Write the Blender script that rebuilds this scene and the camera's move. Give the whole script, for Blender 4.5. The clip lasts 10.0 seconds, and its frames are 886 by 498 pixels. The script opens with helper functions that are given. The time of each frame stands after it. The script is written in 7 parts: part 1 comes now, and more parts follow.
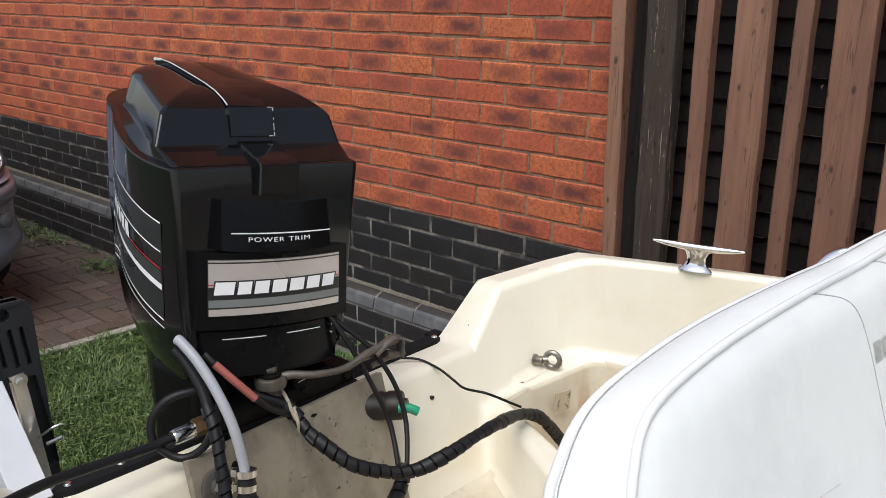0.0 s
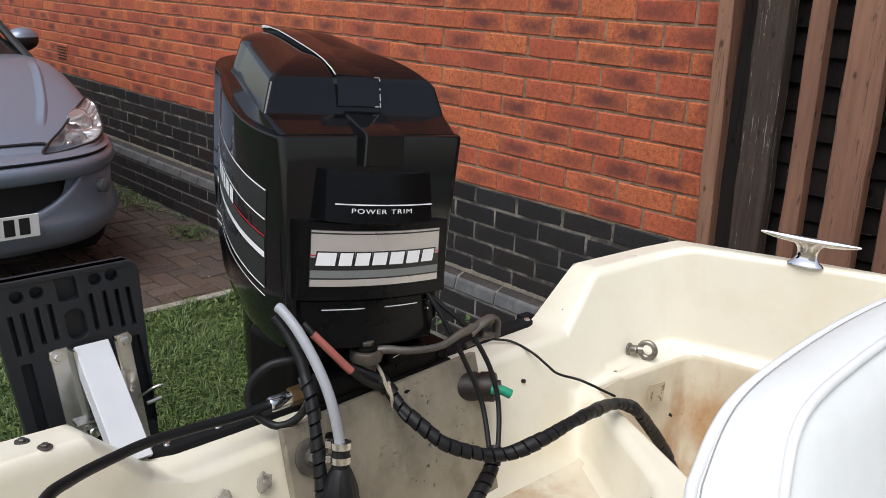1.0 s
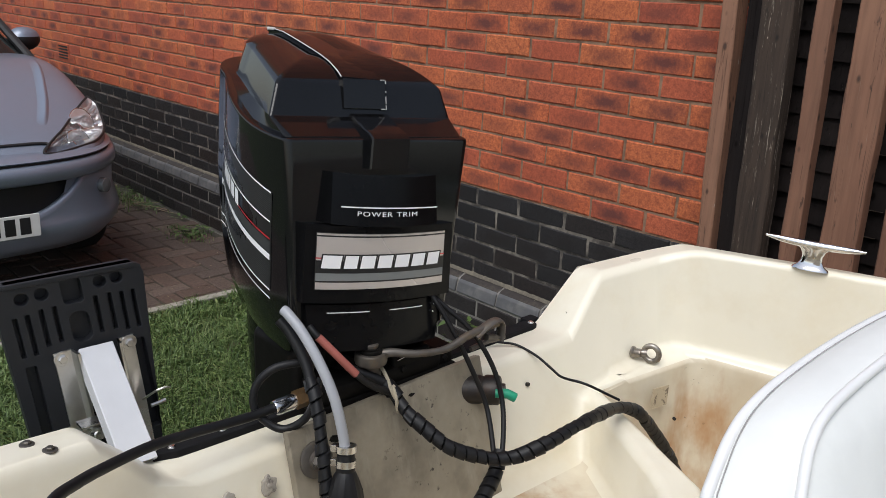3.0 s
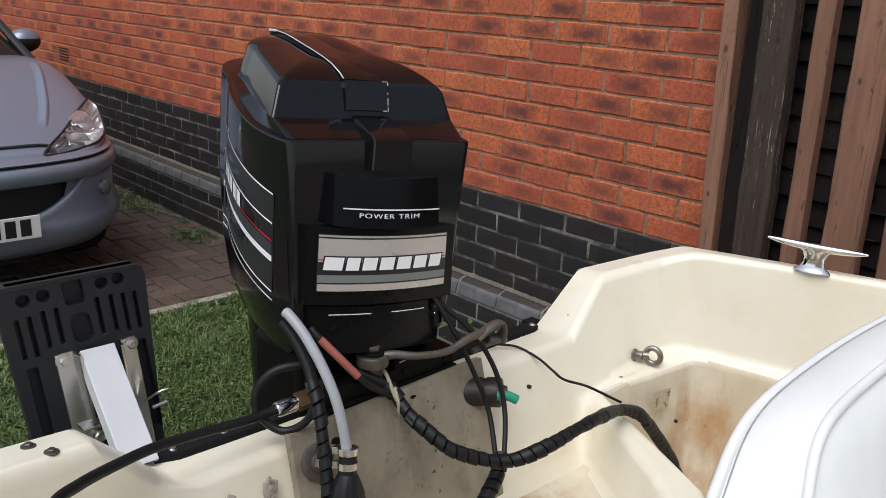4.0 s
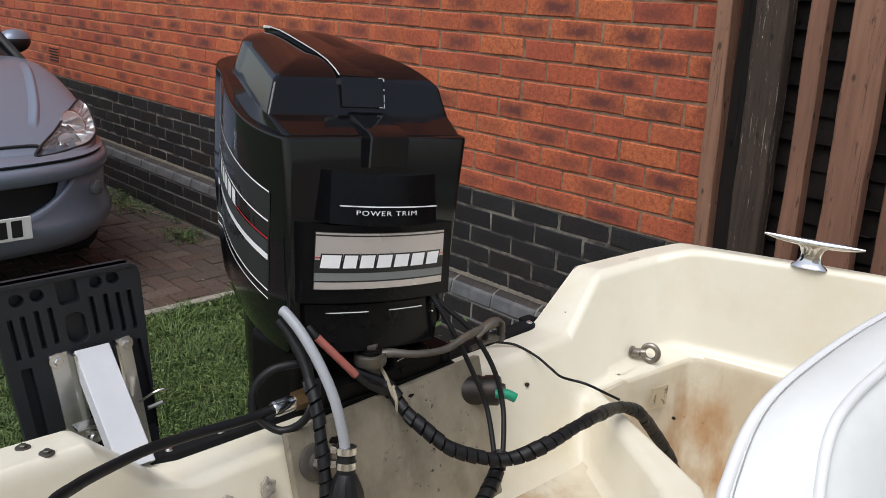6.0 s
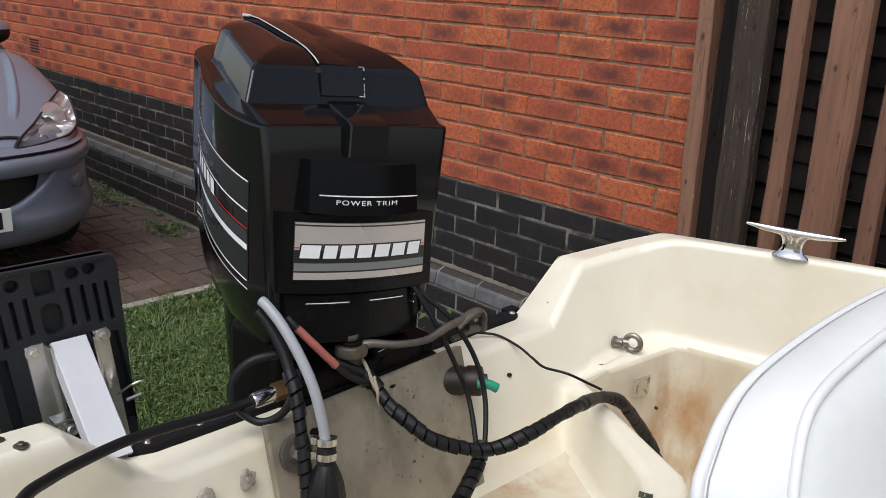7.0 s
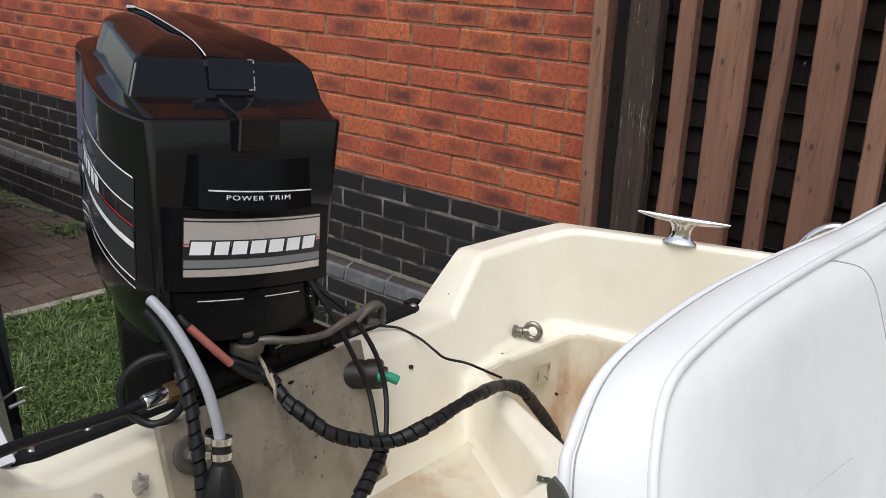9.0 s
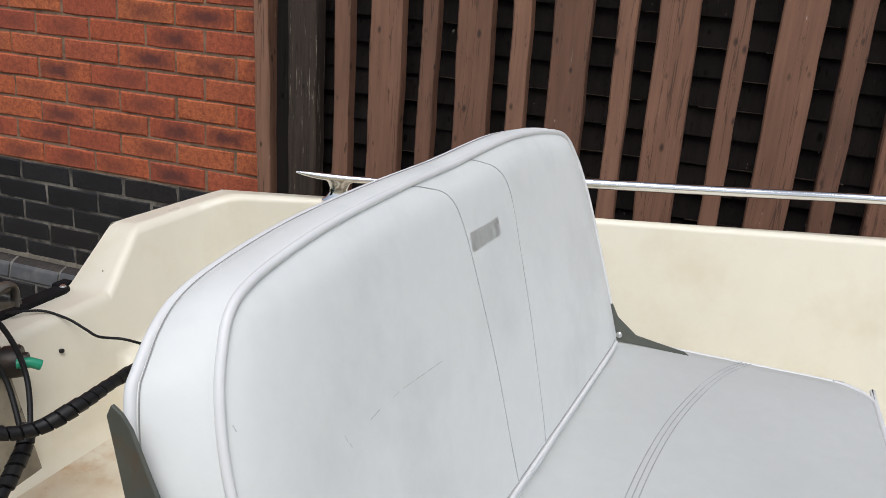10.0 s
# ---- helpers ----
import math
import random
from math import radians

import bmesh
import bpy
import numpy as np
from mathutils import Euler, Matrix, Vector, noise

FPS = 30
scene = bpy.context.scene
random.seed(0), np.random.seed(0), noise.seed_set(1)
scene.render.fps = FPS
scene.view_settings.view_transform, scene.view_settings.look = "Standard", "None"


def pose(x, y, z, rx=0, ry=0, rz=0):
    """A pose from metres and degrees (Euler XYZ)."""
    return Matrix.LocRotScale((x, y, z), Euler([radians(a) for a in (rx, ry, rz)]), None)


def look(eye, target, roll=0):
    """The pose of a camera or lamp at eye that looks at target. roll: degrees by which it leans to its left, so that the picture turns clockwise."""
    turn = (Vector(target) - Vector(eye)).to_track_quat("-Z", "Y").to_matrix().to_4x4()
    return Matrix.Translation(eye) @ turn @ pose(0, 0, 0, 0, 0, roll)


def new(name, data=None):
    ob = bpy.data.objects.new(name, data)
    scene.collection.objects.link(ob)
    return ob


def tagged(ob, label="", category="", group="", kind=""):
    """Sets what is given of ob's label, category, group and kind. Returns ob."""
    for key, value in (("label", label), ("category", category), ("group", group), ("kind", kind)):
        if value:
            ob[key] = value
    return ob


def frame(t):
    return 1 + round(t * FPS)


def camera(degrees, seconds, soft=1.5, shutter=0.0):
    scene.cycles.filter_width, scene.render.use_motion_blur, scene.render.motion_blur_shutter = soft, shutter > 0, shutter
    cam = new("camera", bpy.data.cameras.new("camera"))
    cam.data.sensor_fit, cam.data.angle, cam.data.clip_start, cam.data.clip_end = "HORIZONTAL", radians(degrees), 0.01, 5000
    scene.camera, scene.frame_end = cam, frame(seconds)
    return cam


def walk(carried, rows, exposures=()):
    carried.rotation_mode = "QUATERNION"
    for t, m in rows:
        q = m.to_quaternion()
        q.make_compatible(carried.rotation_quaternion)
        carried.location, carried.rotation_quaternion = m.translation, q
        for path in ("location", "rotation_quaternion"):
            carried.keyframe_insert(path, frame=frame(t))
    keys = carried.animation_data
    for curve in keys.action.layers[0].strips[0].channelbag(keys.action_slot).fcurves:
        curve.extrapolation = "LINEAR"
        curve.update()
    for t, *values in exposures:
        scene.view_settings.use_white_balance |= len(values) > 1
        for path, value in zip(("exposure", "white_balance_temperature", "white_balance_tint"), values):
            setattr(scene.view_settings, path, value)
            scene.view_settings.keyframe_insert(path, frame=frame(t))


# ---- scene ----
cam = camera(55.4, 10.0, soft=0.3)
PATH = [
    (0, (1.466, -2.356, 1.468), (0.196, -0.913, 0.914), 1.1),
    (0.5, (1.437, -2.366, 1.46), (0.046, -1.043, 0.899), 1.5),
    (1, (1.422, -2.365, 1.454), (0.036, -1.053, 0.855), 2.3),
    (1.5, (1.42, -2.355, 1.455), (0.051, -1.034, 0.838), 2.3),
    (2, (1.419, -2.356, 1.454), (0.053, -1.03, 0.839), 2.5),
    (2.5, (1.416, -2.367, 1.456), (0.034, -1.053, 0.854), 2.5),
    (4, (1.411, -2.37, 1.455), (0.025, -1.056, 0.863), 2.6),
    (4.5, (1.409, -2.372, 1.454), (0.027, -1.051, 0.867), 2.7),
    (5, (1.406, -2.373, 1.454), (0.028, -1.046, 0.872), 2.6),
    (6.5, (1.401, -2.367, 1.446), (0.034, -1.035, 0.848), 2.4),
    (7, (1.403, -2.362, 1.444), (0.056, -1.014, 0.837), 2.6),
    (7.5, (1.404, -2.359, 1.441), (0.081, -0.995, 0.819), 3.0),
    (8, (1.406, -2.357, 1.442), (0.089, -0.989, 0.816), 2.9),
    (8.5, (1.402, -2.363, 1.444), (0.081, -0.995, 0.825), 2.8),
    (9, (1.424, -2.347, 1.442), (0.227, -0.863, 0.834), 3.1),
    (9.2, (1.457, -2.331, 1.429), (0.378, -0.754, 0.836), 3.3),
    (9.3, (1.464, -2.316, 1.428), (0.456, -0.694, 0.833), 3.6),
    (9.4, (1.476, -2.307, 1.427), (0.545, -0.64, 0.833), 3.9),
    (9.5, (1.477, -2.304, 1.421), (0.63, -0.591, 0.828), 4.0),
    (10, (1.511, -2.321, 1.419), (0.906, -0.514, 0.811), 4.5),
]
walk(cam, [(t, look(eye, target, roll)) for t, eye, target, roll in PATH],
     [(0, 0.18), (0.25, 0.32), (0.5, 0.4), (1.0, 0.18), (1.6, 0.06), (2.2, 0.03), (9.0, 0.04), (9.5, 0.0), (10, -0.2)])

# ---- world, sun ----
world = bpy.data.worlds.new("overcast_sky")
scene.world = world
world.use_nodes = True
SUN_EL, SUN_AZ = 60.0, 162.0     # degrees; azimuth of the light's source from +y clockwise
wn, wl = world.node_tree.nodes, world.node_tree.links
sky = wn.new("ShaderNodeTexSky")
sky.sky_type = "NISHITA"
sky.sun_disc = False
sky.sun_elevation = radians(SUN_EL)
sky.sun_rotation = radians(SUN_AZ)
sky.air_density, sky.dust_density, sky.ozone_density = 1.0, 2.0, 1.0
wn["Background"].inputs["Strength"].default_value = 0.15
grey = wn.new("ShaderNodeHueSaturation")       # a veil of cloud takes most of the blue
grey.inputs["Saturation"].default_value = 0.62
wl.new(sky.outputs[0], grey.inputs["Color"])
wl.new(grey.outputs[0], wn["Background"].inputs["Color"])
sun_data = bpy.data.lights.new("sun", "SUN")
sun_data.energy, sun_data.angle, sun_data.color = 2.32, radians(46), (0.985, 0.99, 1.0)
sun = new("sun", sun_data)
sun.matrix_world = look((6 * math.sin(radians(SUN_AZ)), 6 * math.cos(radians(SUN_AZ)), 6 * math.tan(radians(SUN_EL))), (0, 0, 0))

# ---- helpers of this scene ----


def wm(o):
    m = o.matrix_basis.copy()
    return wm(o.parent) @ o.matrix_parent_inverse @ m if o.parent else m


def empty(name, m):
    ob = new(name)
    ob.matrix_basis = m if isinstance(m, Matrix) else Matrix.Translation(m)
    ob.empty_display_size = 0.05
    return ob


def finish(me, smooth):
    if smooth is not None:
        me.polygons.foreach_set("use_smooth", [True] * len(me.polygons))
        me.set_sharp_from_angle(angle=radians(smooth))
    me.update()


def part(name, bm, material, parent=None, label="", local=False, smooth=40):
    """Links a bmesh as one mesh object, under a thing or a part. local: its places are the parent's own."""
    me = bpy.data.meshes.new(name)
    bmesh.ops.recalc_face_normals(bm, faces=bm.faces)
    bm.to_mesh(me)
    bm.free()
    for m in (material if isinstance(material, (list, tuple)) else [material]):
        me.materials.append(m)
    finish(me, smooth)
    ob = new(name, me)
    if smooth is not None and smooth < 100 and len(me.polygons) < 6000:
        wn_ = ob.modifiers.new("even_shading", "WEIGHTED_NORMAL")
        wn_.keep_sharp = True
    if parent is not None:
        ob.parent = parent
        if not local:
            ob.matrix_parent_inverse = wm(parent).inverted()
    if label:
        ob["label"] = label
    return ob


def box(bm, lo, hi, bevel=0.0, m=None, segments=2):
    """A box between two corners, its edges rounded."""
    b = bmesh.new()
    bmesh.ops.create_cube(b, size=1)
    for v in b.verts:
        v.co = Vector([lo[i] + (v.co[i] + 0.5) * (hi[i] - lo[i]) for i in range(3)])
    if bevel:
        bmesh.ops.bevel(b, geom=list(b.edges), offset=bevel, segments=segments, affect="EDGES", profile=0.5)
    merge(bm, b, m)
    return bm


def merge(bm, b, m=None):
    if m is not None:
        bmesh.ops.transform(b, matrix=m, verts=b.verts)
    tmp = bpy.data.meshes.new("tmp")
    b.to_mesh(tmp)
    b.free()
    bm.from_mesh(tmp)
    bpy.data.meshes.remove(tmp)


def prism(bm, outline, z0, z1, m=None, bevel=0.0, segments=2):
    """A flat outline (x, y) raised from z0 to z1."""
    b = bmesh.new()
    lower = [b.verts.new((x, y, z0)) for x, y in outline]
    upper = [b.verts.new((x, y, z1)) for x, y in outline]
    b.faces.new(lower[::-1])
    b.faces.new(upper)
    for i in range(len(outline)):
        j = (i + 1) % len(outline)
        b.faces.new((lower[i], lower[j], upper[j], upper[i]))
    if bevel:
        bmesh.ops.bevel(b, geom=list(b.edges), offset=bevel, segments=segments, affect="EDGES", profile=0.5)
    merge(bm, b, m)
    return bm


def loft(bm, rings, caps=True, closed=True):
    """Skin over rings of as many points each."""
    rows = [[bm.verts.new(p) for p in ring] for ring in rings]
    n = len(rows[0])
    for a, b in zip(rows, rows[1:]):
        for i in range(n if closed else n - 1):
            j = (i + 1) % n
            bm.faces.new((a[i], a[j], b[j], b[i]))
    if caps and closed:
        bm.faces.new(rows[0][::-1])
        bm.faces.new(rows[-1])
    return rows


def glide(points, steps=8):
    """A smooth curve through the points."""
    p = [Vector(q) for q in points]
    p = [2 * p[0] - p[1]] + p + [2 * p[-1] - p[-2]]
    out = []
    for i in range(1, len(p) - 2):
        for k in range(steps):
            t = k / steps
            a, b, c, d = p[i - 1], p[i], p[i + 1], p[i + 2]
            out.append(0.5 * (2 * b + (c - a) * t + (2 * a - 5 * b + 4 * c - d) * t * t + (3 * b - a - 3 * c + d) * t ** 3))
    out.append(p[-2])
    return out


def tube(bm, path, radius, sides=12, radii=None):
    """A round tube along a path."""
    path = [Vector(p) for p in path]
    rings, up = [], Vector((0.13, 0.21, 0.97))
    for i, p in enumerate(path):
        d = (path[min(i + 1, len(path) - 1)] - path[max(i - 1, 0)]).normalized()
        s = d.cross(up).normalized()
        u = s.cross(d).normalized()
        up = u
        r = radii[i] if radii else radius
        rings.append([p + r * (math.cos(2 * math.pi * k / sides) * s + math.sin(2 * math.pi * k / sides) * u) for k in range(sides)])
    loft(bm, rings)
    return bm


def lathe(bm, profile, m, sides=24):
    """A turned shape: (radius, height) along the local z of m."""
    loft(bm, [[m @ Vector((max(r, 1e-4) * math.cos(2 * math.pi * k / sides), max(r, 1e-4) * math.sin(2 * math.pi * k / sides), h)) for k in range(sides)] for r, h in profile])
    return bm


def axis(at, direction):
    """A frame at a place, its z along the direction."""
    return Matrix.Translation(at) @ Vector(direction).to_track_quat("Z", "Y").to_matrix().to_4x4()


# ---- materials ----


def nodes_of(name):
    m = bpy.data.materials.new(name)
    m.use_nodes = True
    t = m.node_tree
    return m, t.nodes, t.links, t.nodes["Principled BSDF"]


def ramp(n, l, src, stops):
    r = n.new("ShaderNodeValToRGB")
    e = r.color_ramp.elements
    while len(e) < len(stops):
        e.new(0.5)
    for el, (p, c) in zip(e, stops):
        el.position, el.color = p, (*c, 1) if len(c) == 3 else c
    l.new(src, r.inputs[0])
    return r.outputs[0]


def noise_of(n, l, vec, scale, detail=4, rough=0.55):
    t = n.new("ShaderNodeTexNoise")
    t.inputs["Scale"].default_value, t.inputs["Detail"].default_value, t.inputs["Roughness"].default_value = scale, detail, rough
    if vec is not None:
        l.new(vec, t.inputs["Vector"])
    return t.outputs[0]


def mixc(n, l, fac, a, b, mode="MIX"):
    x = n.new("ShaderNodeMix")
    x.data_type, x.blend_type = "RGBA", mode
    for s, v in ((x.inputs[0], fac), (x.inputs[6], a), (x.inputs[7], b)):
        if isinstance(v, (int, float)):
            s.default_value = v
        elif isinstance(v, tuple):
            s.default_value = (*v, 1) if len(v) == 3 else v
        else:
            l.new(v, s)
    return x.outputs[2]


def mathn(n, l, op, a, b=0.0, clamp=False):
    x = n.new("ShaderNodeMath")
    x.operation, x.use_clamp = op, clamp
    for s, v in zip(x.inputs, (a, b)):
        if isinstance(v, (int, float)):
            s.default_value = v
        else:
            l.new(v, s)
    return x.outputs[0]


def bump(n, l, b, h, strength, dist):
    x = n.new("ShaderNodeBump")
    x.inputs["Strength"].default_value, x.inputs["Distance"].default_value = strength, dist
    l.new(h, x.inputs["Height"])
    l.new(x.outputs[0], b.inputs["Normal"])


def plain(name, base, rough=0.5, metal=0.0, vary=0.12, scale=30.0, relief=0.0, stain=None, stain_scale=4.0, stain_at=(0.55, 0.75), coat=0.0):
    """A surface of one colour with fine and broad variation, and stains of a second colour."""
    m, n, l, b = nodes_of(name)
    co = n.new("ShaderNodeTexCoord").outputs["Object"]
    fine, broad = noise_of(n, l, co, scale), noise_of(n, l, co, scale / 9, 3)
    both = mathn(n, l, "ADD", mathn(n, l, "MULTIPLY", fine, 0.5), mathn(n, l, "MULTIPLY", broad, 0.5))
    c = ramp(n, l, both, [(0.3, tuple(v * (1 - vary) for v in base)), (0.7, tuple(min(1, v * (1 + vary)) for v in base))])
    if stain:
        s = ramp(n, l, noise_of(n, l, co, stain_scale, 6, 0.62), [(stain_at[0], (0, 0, 0)), (stain_at[1], (1, 1, 1))])
        c = mixc(n, l, s, c, stain)
    l.new(c, b.inputs["Base Color"])
    r = ramp(n, l, broad, [(0.3, (rough * 0.8,) * 3), (0.7, (min(1, rough * 1.2),) * 3)])
    l.new(r, b.inputs["Roughness"])
    b.inputs["Metallic"].default_value = metal
    b.inputs["Coat Weight"].default_value = coat
    if relief:
        bump(n, l, b, fine, 0.5, relief)
    return m


GELCOAT = plain("cream_gelcoat", (0.775, 0.728, 0.598), 0.34, vary=0.035, scale=14, stain=(0.66, 0.575, 0.41), stain_scale=5, stain_at=(0.50, 0.90), relief=0.0004)
HULL_PAINT = plain("hull_gelcoat", (0.80, 0.77, 0.66), 0.3, vary=0.03)
BLACK_GLOSS = plain("black_gloss_paint", (0.0045, 0.0045, 0.005), 0.085, vary=0.3, scale=40)
BLACK_PLASTIC = plain("black_plastic", (0.004, 0.004, 0.0045), 0.2, vary=0.25, relief=0.0003)
BLACK_RUBBER = plain("black_rubber", (0.0055, 0.0055, 0.0062), 0.5, vary=0.3, scale=80, relief=0.0005)
FADED_PLASTIC = plain("faded_black_plastic", (0.011, 0.012, 0.015), 0.55, vary=0.25, relief=0.0004)
BLACK_TRIM = plain("black_transom_strip", (0.011, 0.011, 0.012), 0.75, vary=0.35, scale=60, relief=0.0005)


def sheen(m, level):
    m.node_tree.nodes["Principled BSDF"].inputs["Specular IOR Level"].default_value = level
    return m


sheen(BLACK_PLASTIC, 0.14)
sheen(BLACK_GLOSS, 0.40)
sheen(BLACK_RUBBER, 0.35)
sheen(BLACK_TRIM, 0.12)
GREASE = plain("greasy_black_metal", (0.0045, 0.004, 0.0035), 0.62, vary=0.5, scale=60, relief=0.001, stain=(0.028, 0.019, 0.013), stain_scale=22, stain_at=(0.6, 0.8))
sheen(GREASE, 0.14)
CHROME = plain("polished_metal", (0.78, 0.78, 0.78), 0.13, metal=1.0, vary=0.05)
STEEL = plain("stainless_steel", (0.70, 0.685, 0.66), 0.27, metal=1.0, vary=0.15, scale=50)
DULL_METAL = plain("weathered_metal", (0.125, 0.112, 0.098), 0.5, metal=0.7, vary=0.3, scale=60, relief=0.0008, stain=(0.16, 0.12, 0.08), stain_scale=30)
BRASS = plain("tarnished_brass", (0.13, 0.075, 0.03), 0.5, metal=0.4, vary=0.4, scale=70)
VINYL = plain("white_vinyl", (0.70, 0.710, 0.692), 0.58, vary=0.03, scale=60, relief=0.0004, stain=(0.56, 0.568, 0.555), stain_scale=6, stain_at=(0.5, 0.85))
GREY_VINYL = plain("soiled_vinyl", (0.53, 0.54, 0.522), 0.45, vary=0.04, scale=60, relief=0.0004, stain=(0.50, 0.51, 0.49), stain_scale=5, stain_at=(0.5, 0.8))
PIPING = plain("white_piping", (0.70, 0.70, 0.695), 0.45, vary=0.05)
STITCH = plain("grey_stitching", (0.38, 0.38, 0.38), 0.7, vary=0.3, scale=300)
WHITE_DECAL = plain("white_decal", (0.82, 0.82, 0.82), 0.3, vary=0.02)


def board_material():
    """Weathered beige board: broad grime, pale runs down it, dark specks."""
    m, n, l, b = nodes_of("weathered_beige_board")
    co = n.new("ShaderNodeTexCoord").outputs["Object"]
    mp = n.new("ShaderNodeMapping")
    mp.inputs["Scale"].default_value = (45, 45, 5)
    l.new(co, mp.inputs["Vector"])
    c = ramp(n, l, noise_of(n, l, co, 7, 5, 0.6), [(0.34, (0.125, 0.107, 0.079)), (0.52, (0.25, 0.218, 0.163)), (0.7, (0.33, 0.292, 0.222))])
    runs = ramp(n, l, noise_of(n, l, mp.outputs[0], 1.0, 4, 0.6), [(0.54, (0, 0, 0)), (0.72, (0.35,) * 3)])
    c = mixc(n, l, runs, c, (0.40, 0.37, 0.30))
    speck = mathn(n, l, "MULTIPLY", ramp(n, l, noise_of(n, l, co, 75, 4, 0.65), [(0.60, (0, 0, 0)), (0.66, (0.9,) * 3)]), ramp(n, l, noise_of(n, l, co, 9, 2), [(0.48, (0, 0, 0)), (0.6, (1, 1, 1))]))
    c = mixc(n, l, speck, c, (0.03, 0.024, 0.018))
    l.new(c, b.inputs["Base Color"])
    b.inputs["Roughness"].default_value = 0.5
    bump(n, l, b, speck, 0.3, 0.0008)
    return m


PAD_BEIGE = board_material()


def brick_material(name, per_object, colours, dark, mark, pits=0.85, rough=0.85):
    """Fired clay: each piece its own tone, often with a darker scorched middle; the pits and grain follow the piece."""
    m, n, l, b = nodes_of(name)
    if per_object:
        rnd = n.new("ShaderNodeObjectInfo").outputs["Random"]
    else:
        rnd = n.new("ShaderNodeNewGeometry").outputs["Random Per Island"]
    uv = n.new("ShaderNodeUVMap").outputs[0]
    geo = n.new("ShaderNodeNewGeometry").outputs["Position"]
    w1 = n.new("ShaderNodeTexWhiteNoise")
    w1.noise_dimensions = "1D"
    l.new(mathn(n, l, "MULTIPLY", rnd, 917.3), w1.inputs["W"])
    second = w1.outputs["Value"]
    base = ramp(n, l, rnd, [(i / (len(colours) - 1), c) for i, c in enumerate(colours)])
    grain = noise_of(n, l, geo, 160, 4, 0.7)
    base = mixc(n, l, ramp(n, l, grain, [(0.35, (0.0,) * 3), (0.66, (0.62,) * 3)]), base, tuple(c * 0.5 for c in colours[0]))
    mott = ramp(n, l, noise_of(n, l, geo, 62, 5, 0.72), [(0.44, (0, 0, 0)), (0.66, (0.75,) * 3)])
    base = mixc(n, l, mott, base, tuple(c * 0.42 for c in colours[0]))
    # scorched bar along the face: its place, length and depth differ from piece to piece
    w2 = n.new("ShaderNodeTexWhiteNoise")
    w2.noise_dimensions = "1D"
    l.new(mathn(n, l, "MULTIPLY", rnd, 411.7), w2.inputs["W"])
    third = w2.outputs["Value"]
    sep = n.new("ShaderNodeSeparateXYZ")
    l.new(uv, sep.inputs[0])
    wob = noise_of(n, l, geo, 26, 5, 0.68)
    mid_u = mathn(n, l, "ADD", mathn(n, l, "MULTIPLY", third, 0.36), 0.32)
    du = mathn(n, l, "MULTIPLY", mathn(n, l, "ABSOLUTE", mathn(n, l, "SUBTRACT", sep.outputs[0], mid_u)), 1.12)
    dv = mathn(n, l, "ABSOLUTE", mathn(n, l, "SUBTRACT", sep.outputs[1], 0.47))
    reach = mathn(n, l, "POWER", mathn(n, l, "ADD", mathn(n, l, "POWER", du, 4.0), mathn(n, l, "POWER", dv, 4.0)), 0.25)
    reach = mathn(n, l, "ADD", reach, mathn(n, l, "MULTIPLY", mathn(n, l, "SUBTRACT", wob, 0.5), 0.75))
    mid = ramp(n, l, reach, [(0.12, (1, 1, 1)), (0.54, (0, 0, 0))])
    amount = ramp(n, l, second, [(0.12, (mark * 0.12,) * 3), (0.5, (mark * 0.6,) * 3), (0.88, (mark,) * 3)])
    base = mixc(n, l, mathn(n, l, "MULTIPLY", mid, amount), base, dark)
    # drag marks and pits, in patches
    mpd = n.new("ShaderNodeMapping")
    mpd.inputs["Scale"].default_value = (150, 150, 62)
    l.new(geo, mpd.inputs["Vector"])
    drag = ramp(n, l, noise_of(n, l, mpd.outputs[0], 1.0, 4, 0.7), [(0.60, (0, 0, 0)), (0.70, (pits,) * 3)])
    patch = ramp(n, l, noise_of(n, l, geo, 17, 3), [(0.40, (0.12,) * 3), (0.62, (1, 1, 1))])
    pit = mathn(n, l, "MULTIPLY", drag, patch)
    base = mixc(n, l, pit, base, tuple(c * 0.5 for c in dark))
    pale = ramp(n, l, noise_of(n, l, geo, 95, 5, 0.75), [(0.62, (0, 0, 0)), (0.72, (0.45,) * 3)])
    base = mixc(n, l, pale, base, tuple(min(1.0, c * 1.3 + 0.05) for c in colours[-1]))
    bloom = ramp(n, l, noise_of(n, l, geo, 2.1, 5, 0.7), [(0.55, (0, 0, 0)), (0.9, (0.22,) * 3)])
    base = mixc(n, l, bloom, base, tuple(min(1.0, c * 1.25 + 0.03) for c in colours[-1]))
    l.new(base, b.inputs["Base Color"])
    b.inputs["Roughness"].default_value = rough
    h = mathn(n, l, "SUBTRACT", grain, mathn(n, l, "MULTIPLY", pit, 1.6))
    bump(n, l, b, h, 0.75, 0.0022)
    return m


